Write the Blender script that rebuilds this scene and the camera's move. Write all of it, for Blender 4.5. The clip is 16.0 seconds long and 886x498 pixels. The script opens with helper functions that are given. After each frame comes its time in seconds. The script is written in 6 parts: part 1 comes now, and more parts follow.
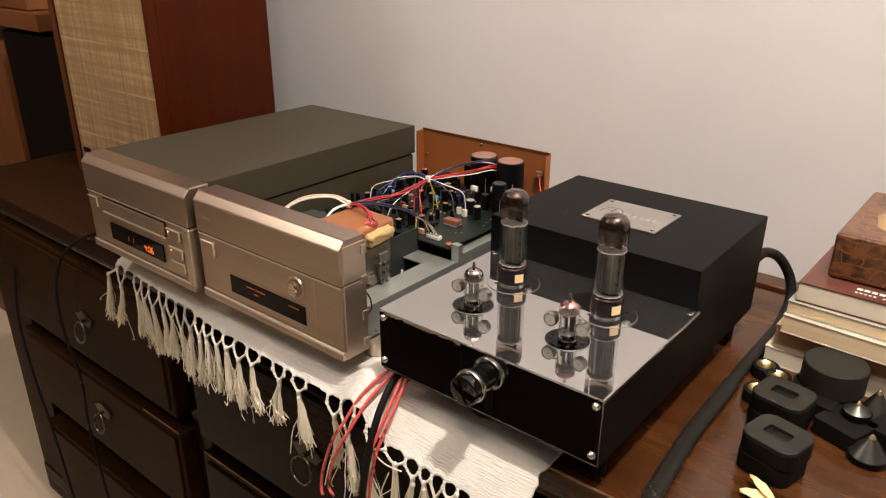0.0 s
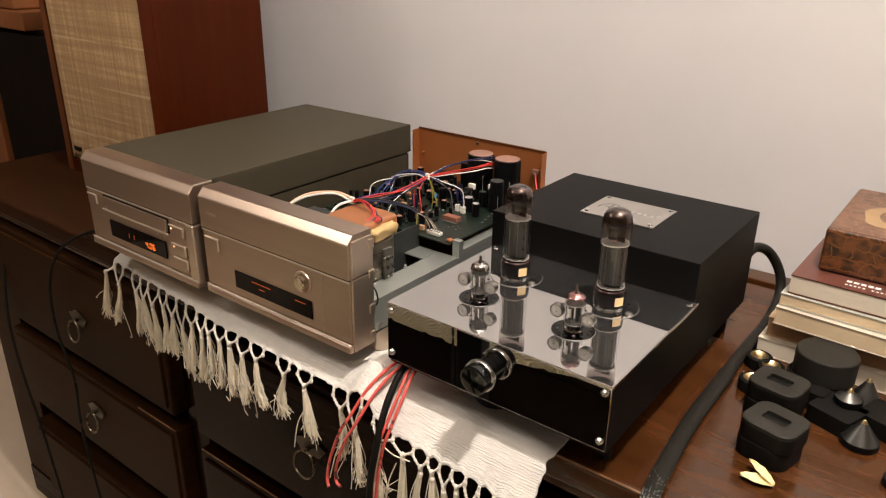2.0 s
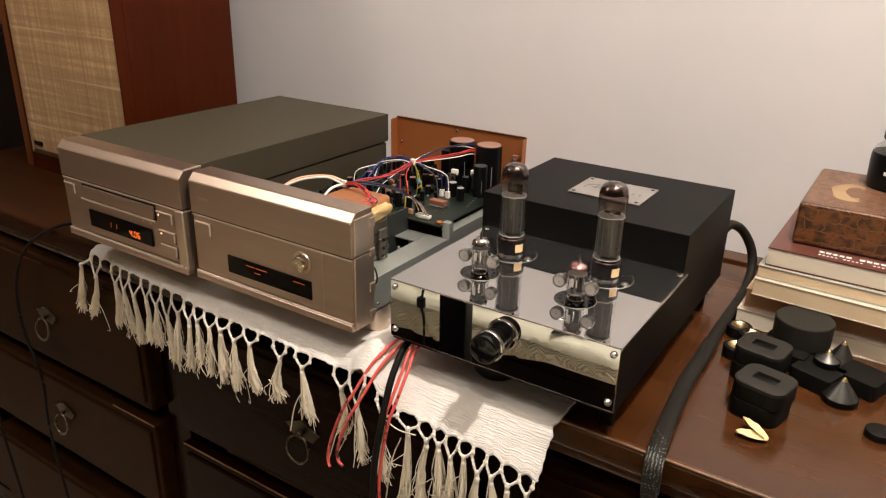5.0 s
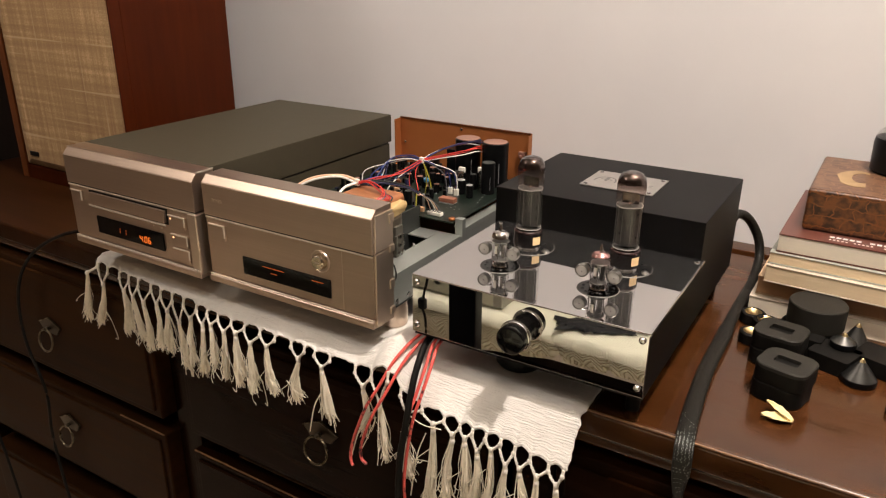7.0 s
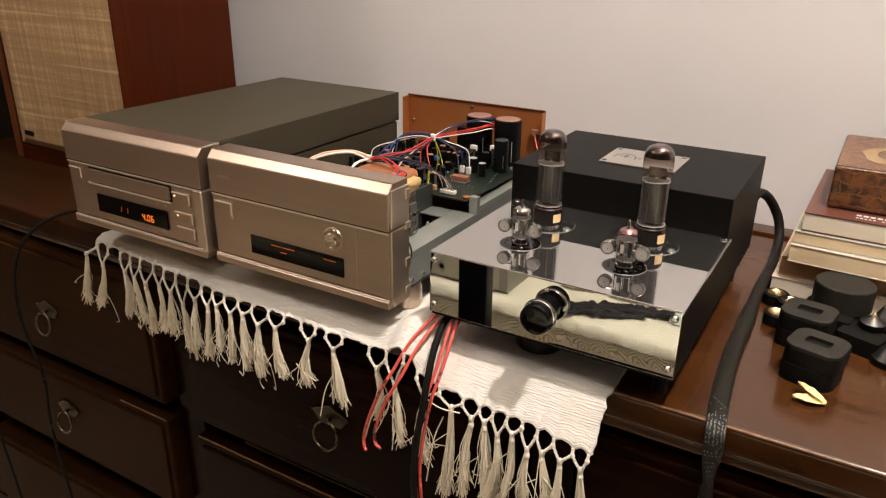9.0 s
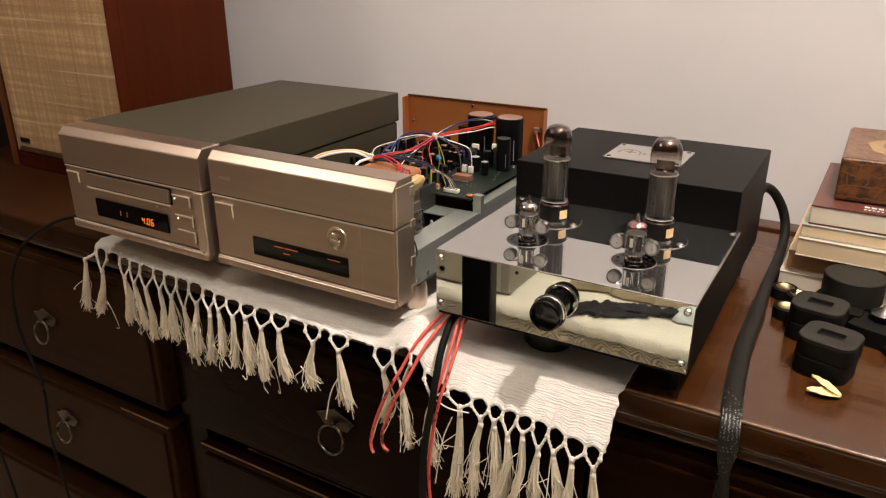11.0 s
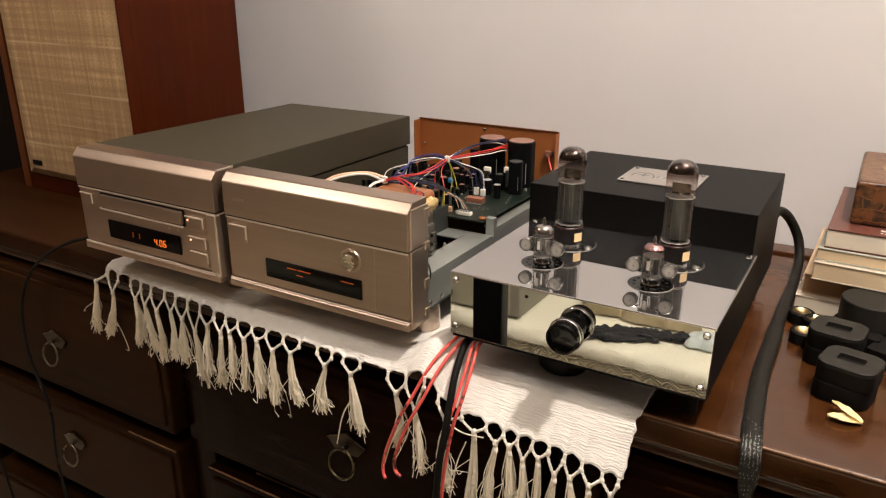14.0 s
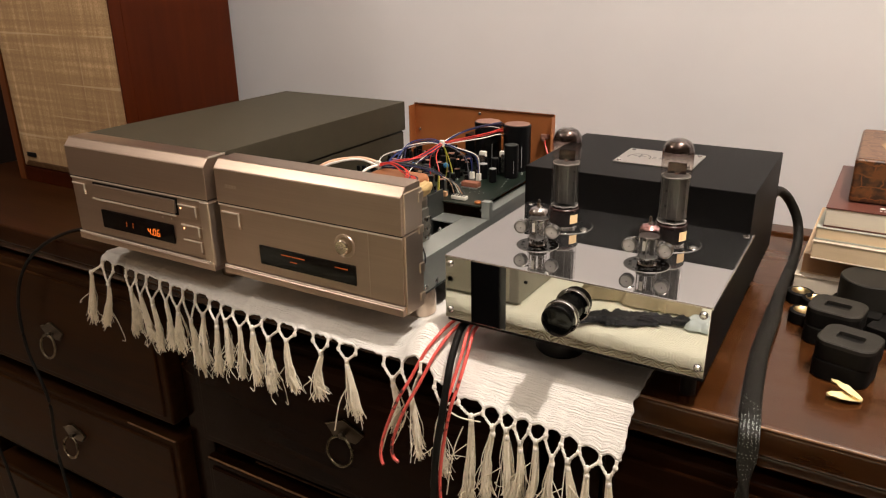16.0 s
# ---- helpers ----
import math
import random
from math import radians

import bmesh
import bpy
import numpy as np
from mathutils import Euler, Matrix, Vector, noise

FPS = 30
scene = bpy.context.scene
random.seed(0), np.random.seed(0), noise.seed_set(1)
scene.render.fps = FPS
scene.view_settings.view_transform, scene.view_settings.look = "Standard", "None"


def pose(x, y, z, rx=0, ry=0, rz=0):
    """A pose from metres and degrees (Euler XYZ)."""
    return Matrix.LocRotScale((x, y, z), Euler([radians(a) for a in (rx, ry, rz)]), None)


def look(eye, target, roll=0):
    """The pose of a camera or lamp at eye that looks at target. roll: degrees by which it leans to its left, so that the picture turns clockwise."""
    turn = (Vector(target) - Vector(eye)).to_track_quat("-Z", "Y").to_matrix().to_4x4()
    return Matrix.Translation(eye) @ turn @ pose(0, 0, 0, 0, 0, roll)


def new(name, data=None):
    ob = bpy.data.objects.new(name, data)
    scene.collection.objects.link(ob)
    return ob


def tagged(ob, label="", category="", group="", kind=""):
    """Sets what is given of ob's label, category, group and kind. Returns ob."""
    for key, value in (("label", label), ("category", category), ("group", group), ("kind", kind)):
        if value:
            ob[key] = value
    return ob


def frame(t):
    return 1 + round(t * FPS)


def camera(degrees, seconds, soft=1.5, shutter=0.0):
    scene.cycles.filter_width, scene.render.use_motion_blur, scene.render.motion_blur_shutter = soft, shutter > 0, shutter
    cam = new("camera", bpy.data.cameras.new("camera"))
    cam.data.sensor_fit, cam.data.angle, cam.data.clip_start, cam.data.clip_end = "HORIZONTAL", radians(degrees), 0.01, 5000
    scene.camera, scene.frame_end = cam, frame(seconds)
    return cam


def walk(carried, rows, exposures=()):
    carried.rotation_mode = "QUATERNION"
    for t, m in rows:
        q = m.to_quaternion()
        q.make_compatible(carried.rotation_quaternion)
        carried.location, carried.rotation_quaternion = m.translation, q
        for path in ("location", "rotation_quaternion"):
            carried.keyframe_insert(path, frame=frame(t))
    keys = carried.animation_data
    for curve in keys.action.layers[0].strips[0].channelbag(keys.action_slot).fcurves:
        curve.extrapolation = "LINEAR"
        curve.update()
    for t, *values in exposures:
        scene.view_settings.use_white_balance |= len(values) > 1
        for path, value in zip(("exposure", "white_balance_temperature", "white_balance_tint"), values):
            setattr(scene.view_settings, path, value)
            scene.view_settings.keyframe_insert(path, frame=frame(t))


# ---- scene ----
cam = camera(61.9, 16.0, 1.2)
PATH = [
    (0, (0.013, -0.013, 1.214), (-1.153, 1.412, 0.433), 0.2),
    (0.5, (0.012, -0.017, 1.214), (-1.149, 1.414, 0.437), 0.2),
    (1, (0.011, -0.024, 1.216), (-1.142, 1.417, 0.446), 0.4),
    (1.5, (0.008, -0.033, 1.214), (-1.132, 1.42, 0.448), 0.5),
    (2, (0.002, -0.045, 1.212), (-1.118, 1.42, 0.439), 0.8),
    (2.5, (0.001, -0.058, 1.212), (-1.113, 1.411, 0.436), 0.7),
    (3, (-0.002, -0.067, 1.211), (-1.102, 1.406, 0.422), 0.7),
    (3.5, (-0.009, -0.075, 1.207), (-1.085, 1.416, 0.42), 1.1),
    (6, (-0.044, -0.114, 1.183), (-1.005, 1.479, 0.449), 1.2),
    (6.5, (-0.051, -0.12, 1.182), (-1.005, 1.48, 0.453), 1.0),
    (7, (-0.059, -0.126, 1.178), (-1.02, 1.466, 0.441), 0.5),
    (7.5, (-0.067, -0.127, 1.172), (-1.015, 1.468, 0.426), 0.2),
    (8, (-0.076, -0.125, 1.167), (-1.021, 1.463, 0.402), 0.2),
    (8.5, (-0.087, -0.123, 1.16), (-1.021, 1.465, 0.381), 0.8),
    (9, (-0.092, -0.12, 1.156), (-1.03, 1.473, 0.392), 0.8),
    (9.5, (-0.095, -0.12, 1.152), (-1.027, 1.477, 0.389), 0.8),
    (12, (-0.106, -0.119, 1.14), (-1.043, 1.497, 0.426), -0.1),
    (12.5, (-0.106, -0.118, 1.138), (-1.046, 1.507, 0.449), 0.1),
    (13, (-0.109, -0.12, 1.138), (-1.054, 1.502, 0.449), -0.1),
    (13.5, (-0.11, -0.12, 1.139), (-1.057, 1.5, 0.448), -0.0),
    (14, (-0.113, -0.122, 1.141), (-1.068, 1.496, 0.455), 0.1),
    (14.5, (-0.114, -0.121, 1.136), (-1.066, 1.496, 0.443), 0.0),
    (15, (-0.115, -0.119, 1.132), (-1.072, 1.487, 0.421), -0.2),
    (15.5, (-0.114, -0.117, 1.131), (-1.068, 1.487, 0.412), -0.6),
    (16, (-0.109, -0.115, 1.133), (-1.063, 1.492, 0.422), -0.8),
]
walk(cam, [(t, look(eye, target, roll)) for t, eye, target, roll in PATH])

# ---- world and lights ----
world = bpy.data.worlds.new("night_room")
scene.world = world
world.use_nodes = True
world.node_tree.nodes["Background"].inputs["Color"].default_value = (1.0, 0.9, 0.8, 1)
world.node_tree.nodes["Background"].inputs["Strength"].default_value = 0.008


def bulb_light(name, place, radius, watts, colour):
    data = bpy.data.lights.new(name, "POINT")
    data.shadow_soft_size, data.energy, data.color = radius, watts, colour
    ob = new(name, data)
    ob.location = place
    return ob


WARM = (1.0, 0.89, 0.795)
MAIN, SIDE = (0.20, 0.315, 2.45), (0.10, -0.40, 2.40)
LEFT = (-1.82, -0.46, 2.30)
bulb_light("main_bulb_light", MAIN, 0.03, 142, WARM)
bulb_light("side_bulb_light", SIDE, 0.06, 19, WARM)
bulb_light("left_bulb_light", LEFT, 0.20, 41, WARM)
scene.view_settings.exposure = -0.3


# ---- materials ----
def mat(name, base, rough=0.5, metal=0.0, var=0.15, scale=40.0, bump=0.0, bump_scale=None, stretch=(1, 1, 1), rough_var=0.0,
        coat=0.0, sheen=0.0, dark=None, spec=0.5):
    """A principled surface with two scales of colour variation and fine relief."""
    m = bpy.data.materials.new(name)
    m.use_nodes = True
    nt = m.node_tree
    n, l = nt.nodes, nt.links
    b = n["Principled BSDF"]
    b.inputs["Roughness"].default_value = rough
    b.inputs["Metallic"].default_value = metal
    b.inputs["Coat Weight"].default_value = coat
    b.inputs["Sheen Weight"].default_value = sheen
    b.inputs["Specular IOR Level"].default_value = spec
    tc = n.new("ShaderNodeTexCoord")
    mp = n.new("ShaderNodeMapping")
    mp.inputs["Scale"].default_value = stretch
    l.new(tc.outputs["Object"], mp.inputs["Vector"])
    fine = n.new("ShaderNodeTexNoise")
    fine.inputs["Scale"].default_value = scale
    fine.inputs["Detail"].default_value = 6
    l.new(mp.outputs["Vector"], fine.inputs["Vector"])
    broad = n.new("ShaderNodeTexNoise")
    broad.inputs["Scale"].default_value = scale * 0.12
    broad.inputs["Detail"].default_value = 3
    l.new(mp.outputs["Vector"], broad.inputs["Vector"])
    add = n.new("ShaderNodeMath")
    add.operation = "ADD"
    l.new(fine.outputs["Fac"], add.inputs[0])
    l.new(broad.outputs["Fac"], add.inputs[1])
    ramp = n.new("ShaderNodeValToRGB")
    lo = dark if dark else tuple(c * (1 - var) for c in base)
    hi = tuple(min(1, c * (1 + var)) for c in base)
    half = n.new("ShaderNodeMath")
    half.operation = "MULTIPLY"
    half.inputs[1].default_value = 0.5
    l.new(add.outputs[0], half.inputs[0])
    ramp.color_ramp.elements[0].position, ramp.color_ramp.elements[1].position = 0.3, 0.7
    ramp.color_ramp.elements[0].color, ramp.color_ramp.elements[1].color = (*lo, 1), (*hi, 1)
    l.new(half.outputs[0], ramp.inputs["Fac"])
    l.new(ramp.outputs["Color"], b.inputs["Base Color"])
    if rough_var:
        mr = n.new("ShaderNodeMapRange")
        mr.inputs["From Min"].default_value, mr.inputs["From Max"].default_value = 0.3, 0.7
        mr.inputs["To Min"].default_value, mr.inputs["To Max"].default_value = max(0, rough - rough_var), rough + rough_var
        l.new(half.outputs[0], mr.inputs["Value"])
        l.new(mr.outputs["Result"], b.inputs["Roughness"])
    if bump:
        bn = n.new("ShaderNodeTexNoise")
        bn.inputs["Scale"].default_value = bump_scale or scale * 4
        bn.inputs["Detail"].default_value = 4
        l.new(mp.outputs["Vector"], bn.inputs["Vector"])
        bp = n.new("ShaderNodeBump")
        bp.inputs["Strength"].default_value = bump
        bp.inputs["Distance"].default_value = 0.001
        l.new(bn.outputs["Fac"], bp.inputs["Height"])
        l.new(bp.outputs["Normal"], b.inputs["Normal"])
    return m


def glow(name, colour, strength):
    m = bpy.data.materials.new(name)
    m.use_nodes = True
    b = m.node_tree.nodes["Principled BSDF"]
    b.inputs["Base Color"].default_value = (*[c * 0.3 for c in colour], 1)
    b.inputs["Emission Color"].default_value = (*colour, 1)
    b.inputs["Emission Strength"].default_value = strength
    return m


def thin_glass(name, tone=(0.96, 0.96, 0.97), gloss=1.5):
    m = bpy.data.materials.new(name)
    m.use_nodes = True
    n, l = m.node_tree.nodes, m.node_tree.links
    n.remove(n["Principled BSDF"])
    clear = n.new("ShaderNodeBsdfTransparent")
    clear.inputs["Color"].default_value = (*tone, 1)
    shine = n.new("ShaderNodeBsdfGlossy")
    shine.inputs["Roughness"].default_value = 0.02
    fr = n.new("ShaderNodeFresnel")
    fr.inputs["IOR"].default_value = gloss
    cap = n.new("ShaderNodeMath")
    cap.operation = "MINIMUM"
    cap.inputs[1].default_value = 0.22
    l.new(fr.outputs[0], cap.inputs[0])
    mix = n.new("ShaderNodeMixShader")
    l.new(cap.outputs[0], mix.inputs[0])
    l.new(clear.outputs[0], mix.inputs[1])
    l.new(shine.outputs[0], mix.inputs[2])
    l.new(mix.outputs[0], n["Material Output"].inputs["Surface"])
    return m


def nodes_of(m):
    return m.node_tree.nodes, m.node_tree.links, m.node_tree.nodes["Principled BSDF"]


M = {}
M["wall"] = mat("wall_paint", (0.672, 0.660, 0.664), 0.62, var=0.035, scale=9, bump=0.12, bump_scale=160)
M["ceiling"] = mat("ceiling_paint", (0.52, 0.49, 0.455), 0.8, var=0.03, scale=6)
# dark colour for unseen walls, chosen to cut bounced light
M["wall_low_bounce"] = mat("low_bounce_brown", (0.13, 0.10, 0.075), 0.7, var=0.06, scale=9)
M["floor"] = mat("pale_floor_tile", (0.62, 0.51, 0.39), 0.6, var=0.08, scale=14, bump=0.05)
M["wood_top"] = mat("varnished_red_brown_wood", (0.056, 0.0192, 0.0052), 0.21, var=0.6, scale=22, stretch=(0.35, 2, 2), bump=0.14, bump_scale=140, rough_var=0.16, spec=0.55)
# scuffed edge wood, paler so the edge highlights sit in the colour
M["wood_edge_glint"] = mat("scuffed_glinting_wood_edge", (0.16, 0.085, 0.040), 0.30, var=0.9, scale=160, stretch=(1, 2, 2), bump=0.4, bump_scale=300, spec=0.4)
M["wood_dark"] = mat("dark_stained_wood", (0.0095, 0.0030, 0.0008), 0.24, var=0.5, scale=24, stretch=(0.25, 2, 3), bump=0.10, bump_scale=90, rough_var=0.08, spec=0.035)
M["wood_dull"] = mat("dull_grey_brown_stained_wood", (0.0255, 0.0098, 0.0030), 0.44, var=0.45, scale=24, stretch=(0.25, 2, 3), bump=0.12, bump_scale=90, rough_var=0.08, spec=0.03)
# darker copy of the top wood, shade put into its colour
M["top_shade"] = mat("shade_darkened_wood", (0.0200, 0.0068, 0.0020), 0.34, var=0.5, scale=24, stretch=(0.25, 2, 3), bump=0.1, bump_scale=90, spec=0.05)
# near-black base puts the shade of recesses and under the bed into colour
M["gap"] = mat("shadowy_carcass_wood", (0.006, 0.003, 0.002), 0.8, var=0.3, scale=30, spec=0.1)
M["mahogany"] = mat("mahogany_veneer", (0.041, 0.0066, 0.0009), 0.42, var=0.35, scale=16, stretch=(5, 5, 0.4), bump=0.08, bump_scale=120, spec=0.10)
M["mahogany_edge"] = mat("orange_brown_veneer_edge", (0.10, 0.028, 0.007), 0.42, var=0.3, scale=16, stretch=(5, 5, 0.4), spec=0.2)
M["orange_wood"] = mat("orange_pine", (0.17, 0.055, 0.013), 0.5, var=0.3, scale=12, stretch=(4, 4, 0.5))
M["panel"] = mat("champagne_brushed_aluminium", (0.475, 0.370, 0.296), 0.34, 0.95, var=0.06, scale=90, stretch=(0.06, 5, 9), bump=0.012, bump_scale=260, rough_var=0.02)
M["panel_edge"] = mat("champagne_satin_edge", (0.56, 0.46, 0.37), 0.30, 0.9, var=0.06, scale=40)
# pale, half-metallic base carries the highlights of the panel edges
M["bright_edge"] = mat("pale_glint_aluminium_edge", (0.68, 0.60, 0.50), 0.34, 0.6, var=0.03, scale=80)
M["cover"] = mat("olive_grey_textured_steel", (0.041, 0.034, 0.021), 0.55, var=0.10, scale=400, bump=0.04, bump_scale=1800, spec=0.25)
M["black_coat"] = mat("black_powder_coat", (0.0026, 0.0023, 0.0022), 0.45, var=0.15, scale=300, bump=0.015, bump_scale=2200, spec=0.10)
M["black_gloss"] = mat("black_lacquer", (0.004, 0.004, 0.004), 0.10, var=0.2, scale=60, spec=0.35)
M["chrome"] = mat("polished_chrome", (0.66, 0.655, 0.66), 0.015, 1.0, var=0.012, scale=14, rough_var=0.008)
M["chrome_dusty"] = mat("dusty_polished_chrome", (0.60, 0.59, 0.585), 0.02, 0.966, var=0.02, scale=14, rough_var=0.01)
M["steel"] = mat("brushed_steel", (0.62, 0.61, 0.60), 0.22, 1.0, var=0.06, scale=80)
n_, l_, b_ = nodes_of(M["chrome_dusty"])
tc_, no_, rp_ = n_.new("ShaderNodeTexCoord"), n_.new("ShaderNodeTexNoise"), n_.new("ShaderNodeMapRange")
no_.inputs["Scale"].default_value, no_.inputs["Detail"].default_value = 800, 1
rp_.inputs["From Min"].default_value, rp_.inputs["From Max"].default_value = 0.66, 0.74
rp_.inputs["To Min"].default_value, rp_.inputs["To Max"].default_value = 0.976, 0.80
l_.new(tc_.outputs["Object"], no_.inputs["Vector"])
l_.new(no_.outputs["Fac"], rp_.inputs["Value"])
l_.new(rp_.outputs["Result"], b_.inputs["Metallic"])
M["zinc"] = mat("zinc_plated_steel", (0.40, 0.425, 0.40), 0.42, 0.75, var=0.10, scale=30, rough_var=0.08)
M["zinc_dark"] = mat("zinc_tray_floor", (0.045, 0.048, 0.045), 0.5, 0.5, var=0.2, scale=30)
M["copper"] = mat("copper_plated_steel", (0.38, 0.13, 0.038), 0.45, 0.45, var=0.14, scale=22, rough_var=0.1)
M["pcb"] = mat("green_circuit_board", (0.0045, 0.0105, 0.0065), 0.35, var=0.5, scale=160)
M["black_plastic"] = mat("black_plastic", (0.0035, 0.0035, 0.0038), 0.35, var=0.2, scale=90, spec=0.2)
M["cap_top"] = mat("copper_toned_capacitor_top", (0.30, 0.155, 0.115), 0.45, 0.35, var=0.1, scale=60)
M["silver_print"] = mat("silver_print", (0.60, 0.60, 0.60), 0.35, 0.6, var=0.1, scale=90)
M["chip"] = mat("brown_chip", (0.22, 0.085, 0.05), 0.5, var=0.15, scale=90)
M["white_plastic"] = mat("white_plastic", (0.75, 0.72, 0.64), 0.45, var=0.05, scale=60)
M["trafo_tape"] = mat("orange_brown_tape", (0.27, 0.10, 0.036), 0.5, var=0.15, scale=50, bump=0.1)
M["yellow_tape"] = mat("yellow_paper_tape", (0.46, 0.32, 0.14), 0.6, var=0.12, scale=60, bump=0.2)
M["core"] = mat("dull_brown_metal_shell", (0.24, 0.21, 0.165), 0.30, 0.85, var=0.35, scale=50, stretch=(1, 1, 4), rough_var=0.1)
M["iron"] = mat("dark_laminated_iron", (0.13, 0.12, 0.10), 0.5, 0.5, var=0.3, scale=80, stretch=(1, 1, 8))
for nm, c in {"red": (0.55, 0.035, 0.025), "white": (0.80, 0.76, 0.70), "blue": (0.025, 0.05, 0.22), "yellow": (0.40, 0.36, 0.05), "grey": (0.10, 0.10, 0.11),
              "navy": (0.02, 0.02, 0.06), "sky": (0.05, 0.30, 0.62), "peach": (0.80, 0.50, 0.34), "black": (0.012, 0.012, 0.012)}.items():
    M["wire_" + nm] = mat(nm + "_wire_insulation", c, 0.4, var=0.08, scale=60)
M["red_cable"] = mat("red_speaker_cable", (0.60, 0.085, 0.07), 0.45, var=0.15, scale=150, dark=(0.03, 0.006, 0.006))
ramp_ = M["red_cable"].node_tree.nodes["Color Ramp"].color_ramp
ramp_.elements[0].position, ramp_.elements[1].position = 0.40, 0.46
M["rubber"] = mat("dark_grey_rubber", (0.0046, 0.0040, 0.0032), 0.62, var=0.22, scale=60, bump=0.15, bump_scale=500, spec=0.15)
M["rubber_top"] = mat("paler_grey_rubber", (0.019, 0.0172, 0.014), 0.6, var=0.22, scale=60, bump=0.15, bump_scale=500, spec=0.18)
M["brass"] = mat("brass_tip", (0.55, 0.42, 0.22), 0.32, 1.0, var=0.06, scale=80)
M["spike_metal"] = mat("turned_black_metal", (0.085, 0.083, 0.078), 0.38, 0.9, var=0.1, scale=40, stretch=(1, 1, 12))
M["petal"] = mat("dry_cream_petal", (0.80, 0.66, 0.34), 0.6, var=0.12, scale=90, bump=0.4, bump_scale=300)
M["paper"] = mat("cream_page_edges", (0.76, 0.60, 0.39), 0.75, var=0.05, scale=30, stretch=(0.4, 0.4, 30), bump=0.14, bump_scale=80)
M["paper_white"] = mat("white_page_edges", (0.76, 0.68, 0.55), 0.75, var=0.05, scale=30, stretch=(0.4, 0.4, 30), bump=0.14, bump_scale=80)
M["paper_tan"] = mat("tan_page_edges", (0.42, 0.24, 0.13), 0.75, var=0.05, scale=30, stretch=(0.4, 0.4, 30), bump=0.14, bump_scale=80)
M["cover_red"] = mat("red_brown_book_cover", (0.115, 0.040, 0.028), 0.35, var=0.15, scale=20)
M["cover_white"] = mat("white_book_cover", (0.62, 0.54, 0.43), 0.4, var=0.05, scale=20)
M["cover_teal"] = mat("grey_green_book_cover", (0.40, 0.41, 0.35), 0.4, var=0.10, scale=20)
M["cover_tan"] = mat("tan_book_cover", (0.55, 0.38, 0.22), 0.4, var=0.08, scale=20)
M["ink_white"] = mat("white_print", (0.85, 0.83, 0.80), 0.5, var=0.03, scale=60)
M["ink_grey"] = mat("grey_engraving", (0.17, 0.16, 0.15), 0.5, var=0.1, scale=60)
M["ink_faint"] = mat("faint_grey_engraving", (0.27, 0.26, 0.24), 0.5, var=0.1, scale=60)
M["plate"] = mat("brushed_nameplate", (0.50, 0.475, 0.445), 0.36, 0.9, var=0.06, scale=60, stretch=(0.2, 6, 6))
M["display"] = mat("dark_display_window", (0.003, 0.0022, 0.002), 0.06, var=0.2, scale=30, spec=0.12)
M["knob_metal"] = mat("turned_champagne_knob", (0.62, 0.53, 0.42), 0.22, 1.0, var=0.05, scale=80)
M["digit"] = glow("lit_orange_segments", (1.0, 0.18, 0.02), 1.3)
M["digit_dim"] = glow("dim_orange_segments", (1.0, 0.18, 0.02), 0.17)
M["led"] = glow("indicator_lamp", (1.0, 0.45, 0.22), 4.0)
M["glass"] = thin_glass("clear_tube_glass", (0.985, 0.985, 0.985), 1.5)
M["getter"] = mat("silvery_brown_getter_mirror", (0.11, 0.08, 0.072), 0.06, 1.0, var=0.35, scale=60, rough_var=0.06)


def hazy_glass(name, z0, z1, low, high):
    """Glass whose metallic haze thickens upwards, with no shine of its own."""
    m = bpy.data.materials.new(name)
    m.use_nodes = True
    n, l = m.node_tree.nodes, m.node_tree.links
    n.remove(n["Principled BSDF"])
    tc, sp = n.new("ShaderNodeTexCoord"), n.new("ShaderNodeSeparateXYZ")
    l.new(tc.outputs["Object"], sp.inputs[0])
    mr = n.new("ShaderNodeMapRange")
    mr.inputs["From Min"].default_value, mr.inputs["From Max"].default_value = z0, z1
    l.new(sp.outputs["Z"], mr.inputs["Value"])
    cr = n.new("ShaderNodeValToRGB")
    cr.color_ramp.elements[0].color, cr.color_ramp.elements[1].color = (*low, 1), (*high, 1)
    l.new(mr.outputs["Result"], cr.inputs["Fac"])
    clear = n.new("ShaderNodeBsdfTransparent")
    l.new(cr.outputs["Color"], clear.inputs["Color"])
    l.new(clear.outputs[0], n["Material Output"].inputs["Surface"])
    return m


M["rose_glass"] = hazy_glass("rose_tinted_tube_glass", 0.912, 0.925, (0.99, 0.95, 0.94), (0.92, 0.79, 0.77))
M["getter_haze"] = hazy_glass("brown_hazed_tube_glass", 0.9610, 0.9740, (0.96, 0.92, 0.905), (0.28, 0.20, 0.18))
M["rose_mirror"] = mat("rosy_getter_mirror", (0.64, 0.44, 0.44), 0.12, 1.0, var=0.25, scale=60)
M["silver_getter"] = mat("bright_silver_getter_mirror", (0.56, 0.52, 0.50), 0.10, 1.0, var=0.25, scale=60)
M["copper_pink"] = mat("pink_copper_top_part", (0.60, 0.42, 0.40), 0.16, 1.0, var=0.1, scale=60)
M["cup_metal"] = mat("grey_nickel_cup", (0.30, 0.29, 0.27), 0.30, 1.0, var=0.12, scale=60)
M["cup_face"] = mat("pale_grey_cup_face", (0.46, 0.44, 0.41), 0.45, 0.4, var=0.15, scale=90)
M["socket_black"] = mat("black_polished_socket", (0.030, 0.029, 0.028), 0.10, 1.0, var=0.3, scale=60, rough_var=0.06)
M["steel_dark"] = mat("tarnished_pull_metal", (0.07, 0.055, 0.038), 0.35, 0.9, var=0.3, scale=60)
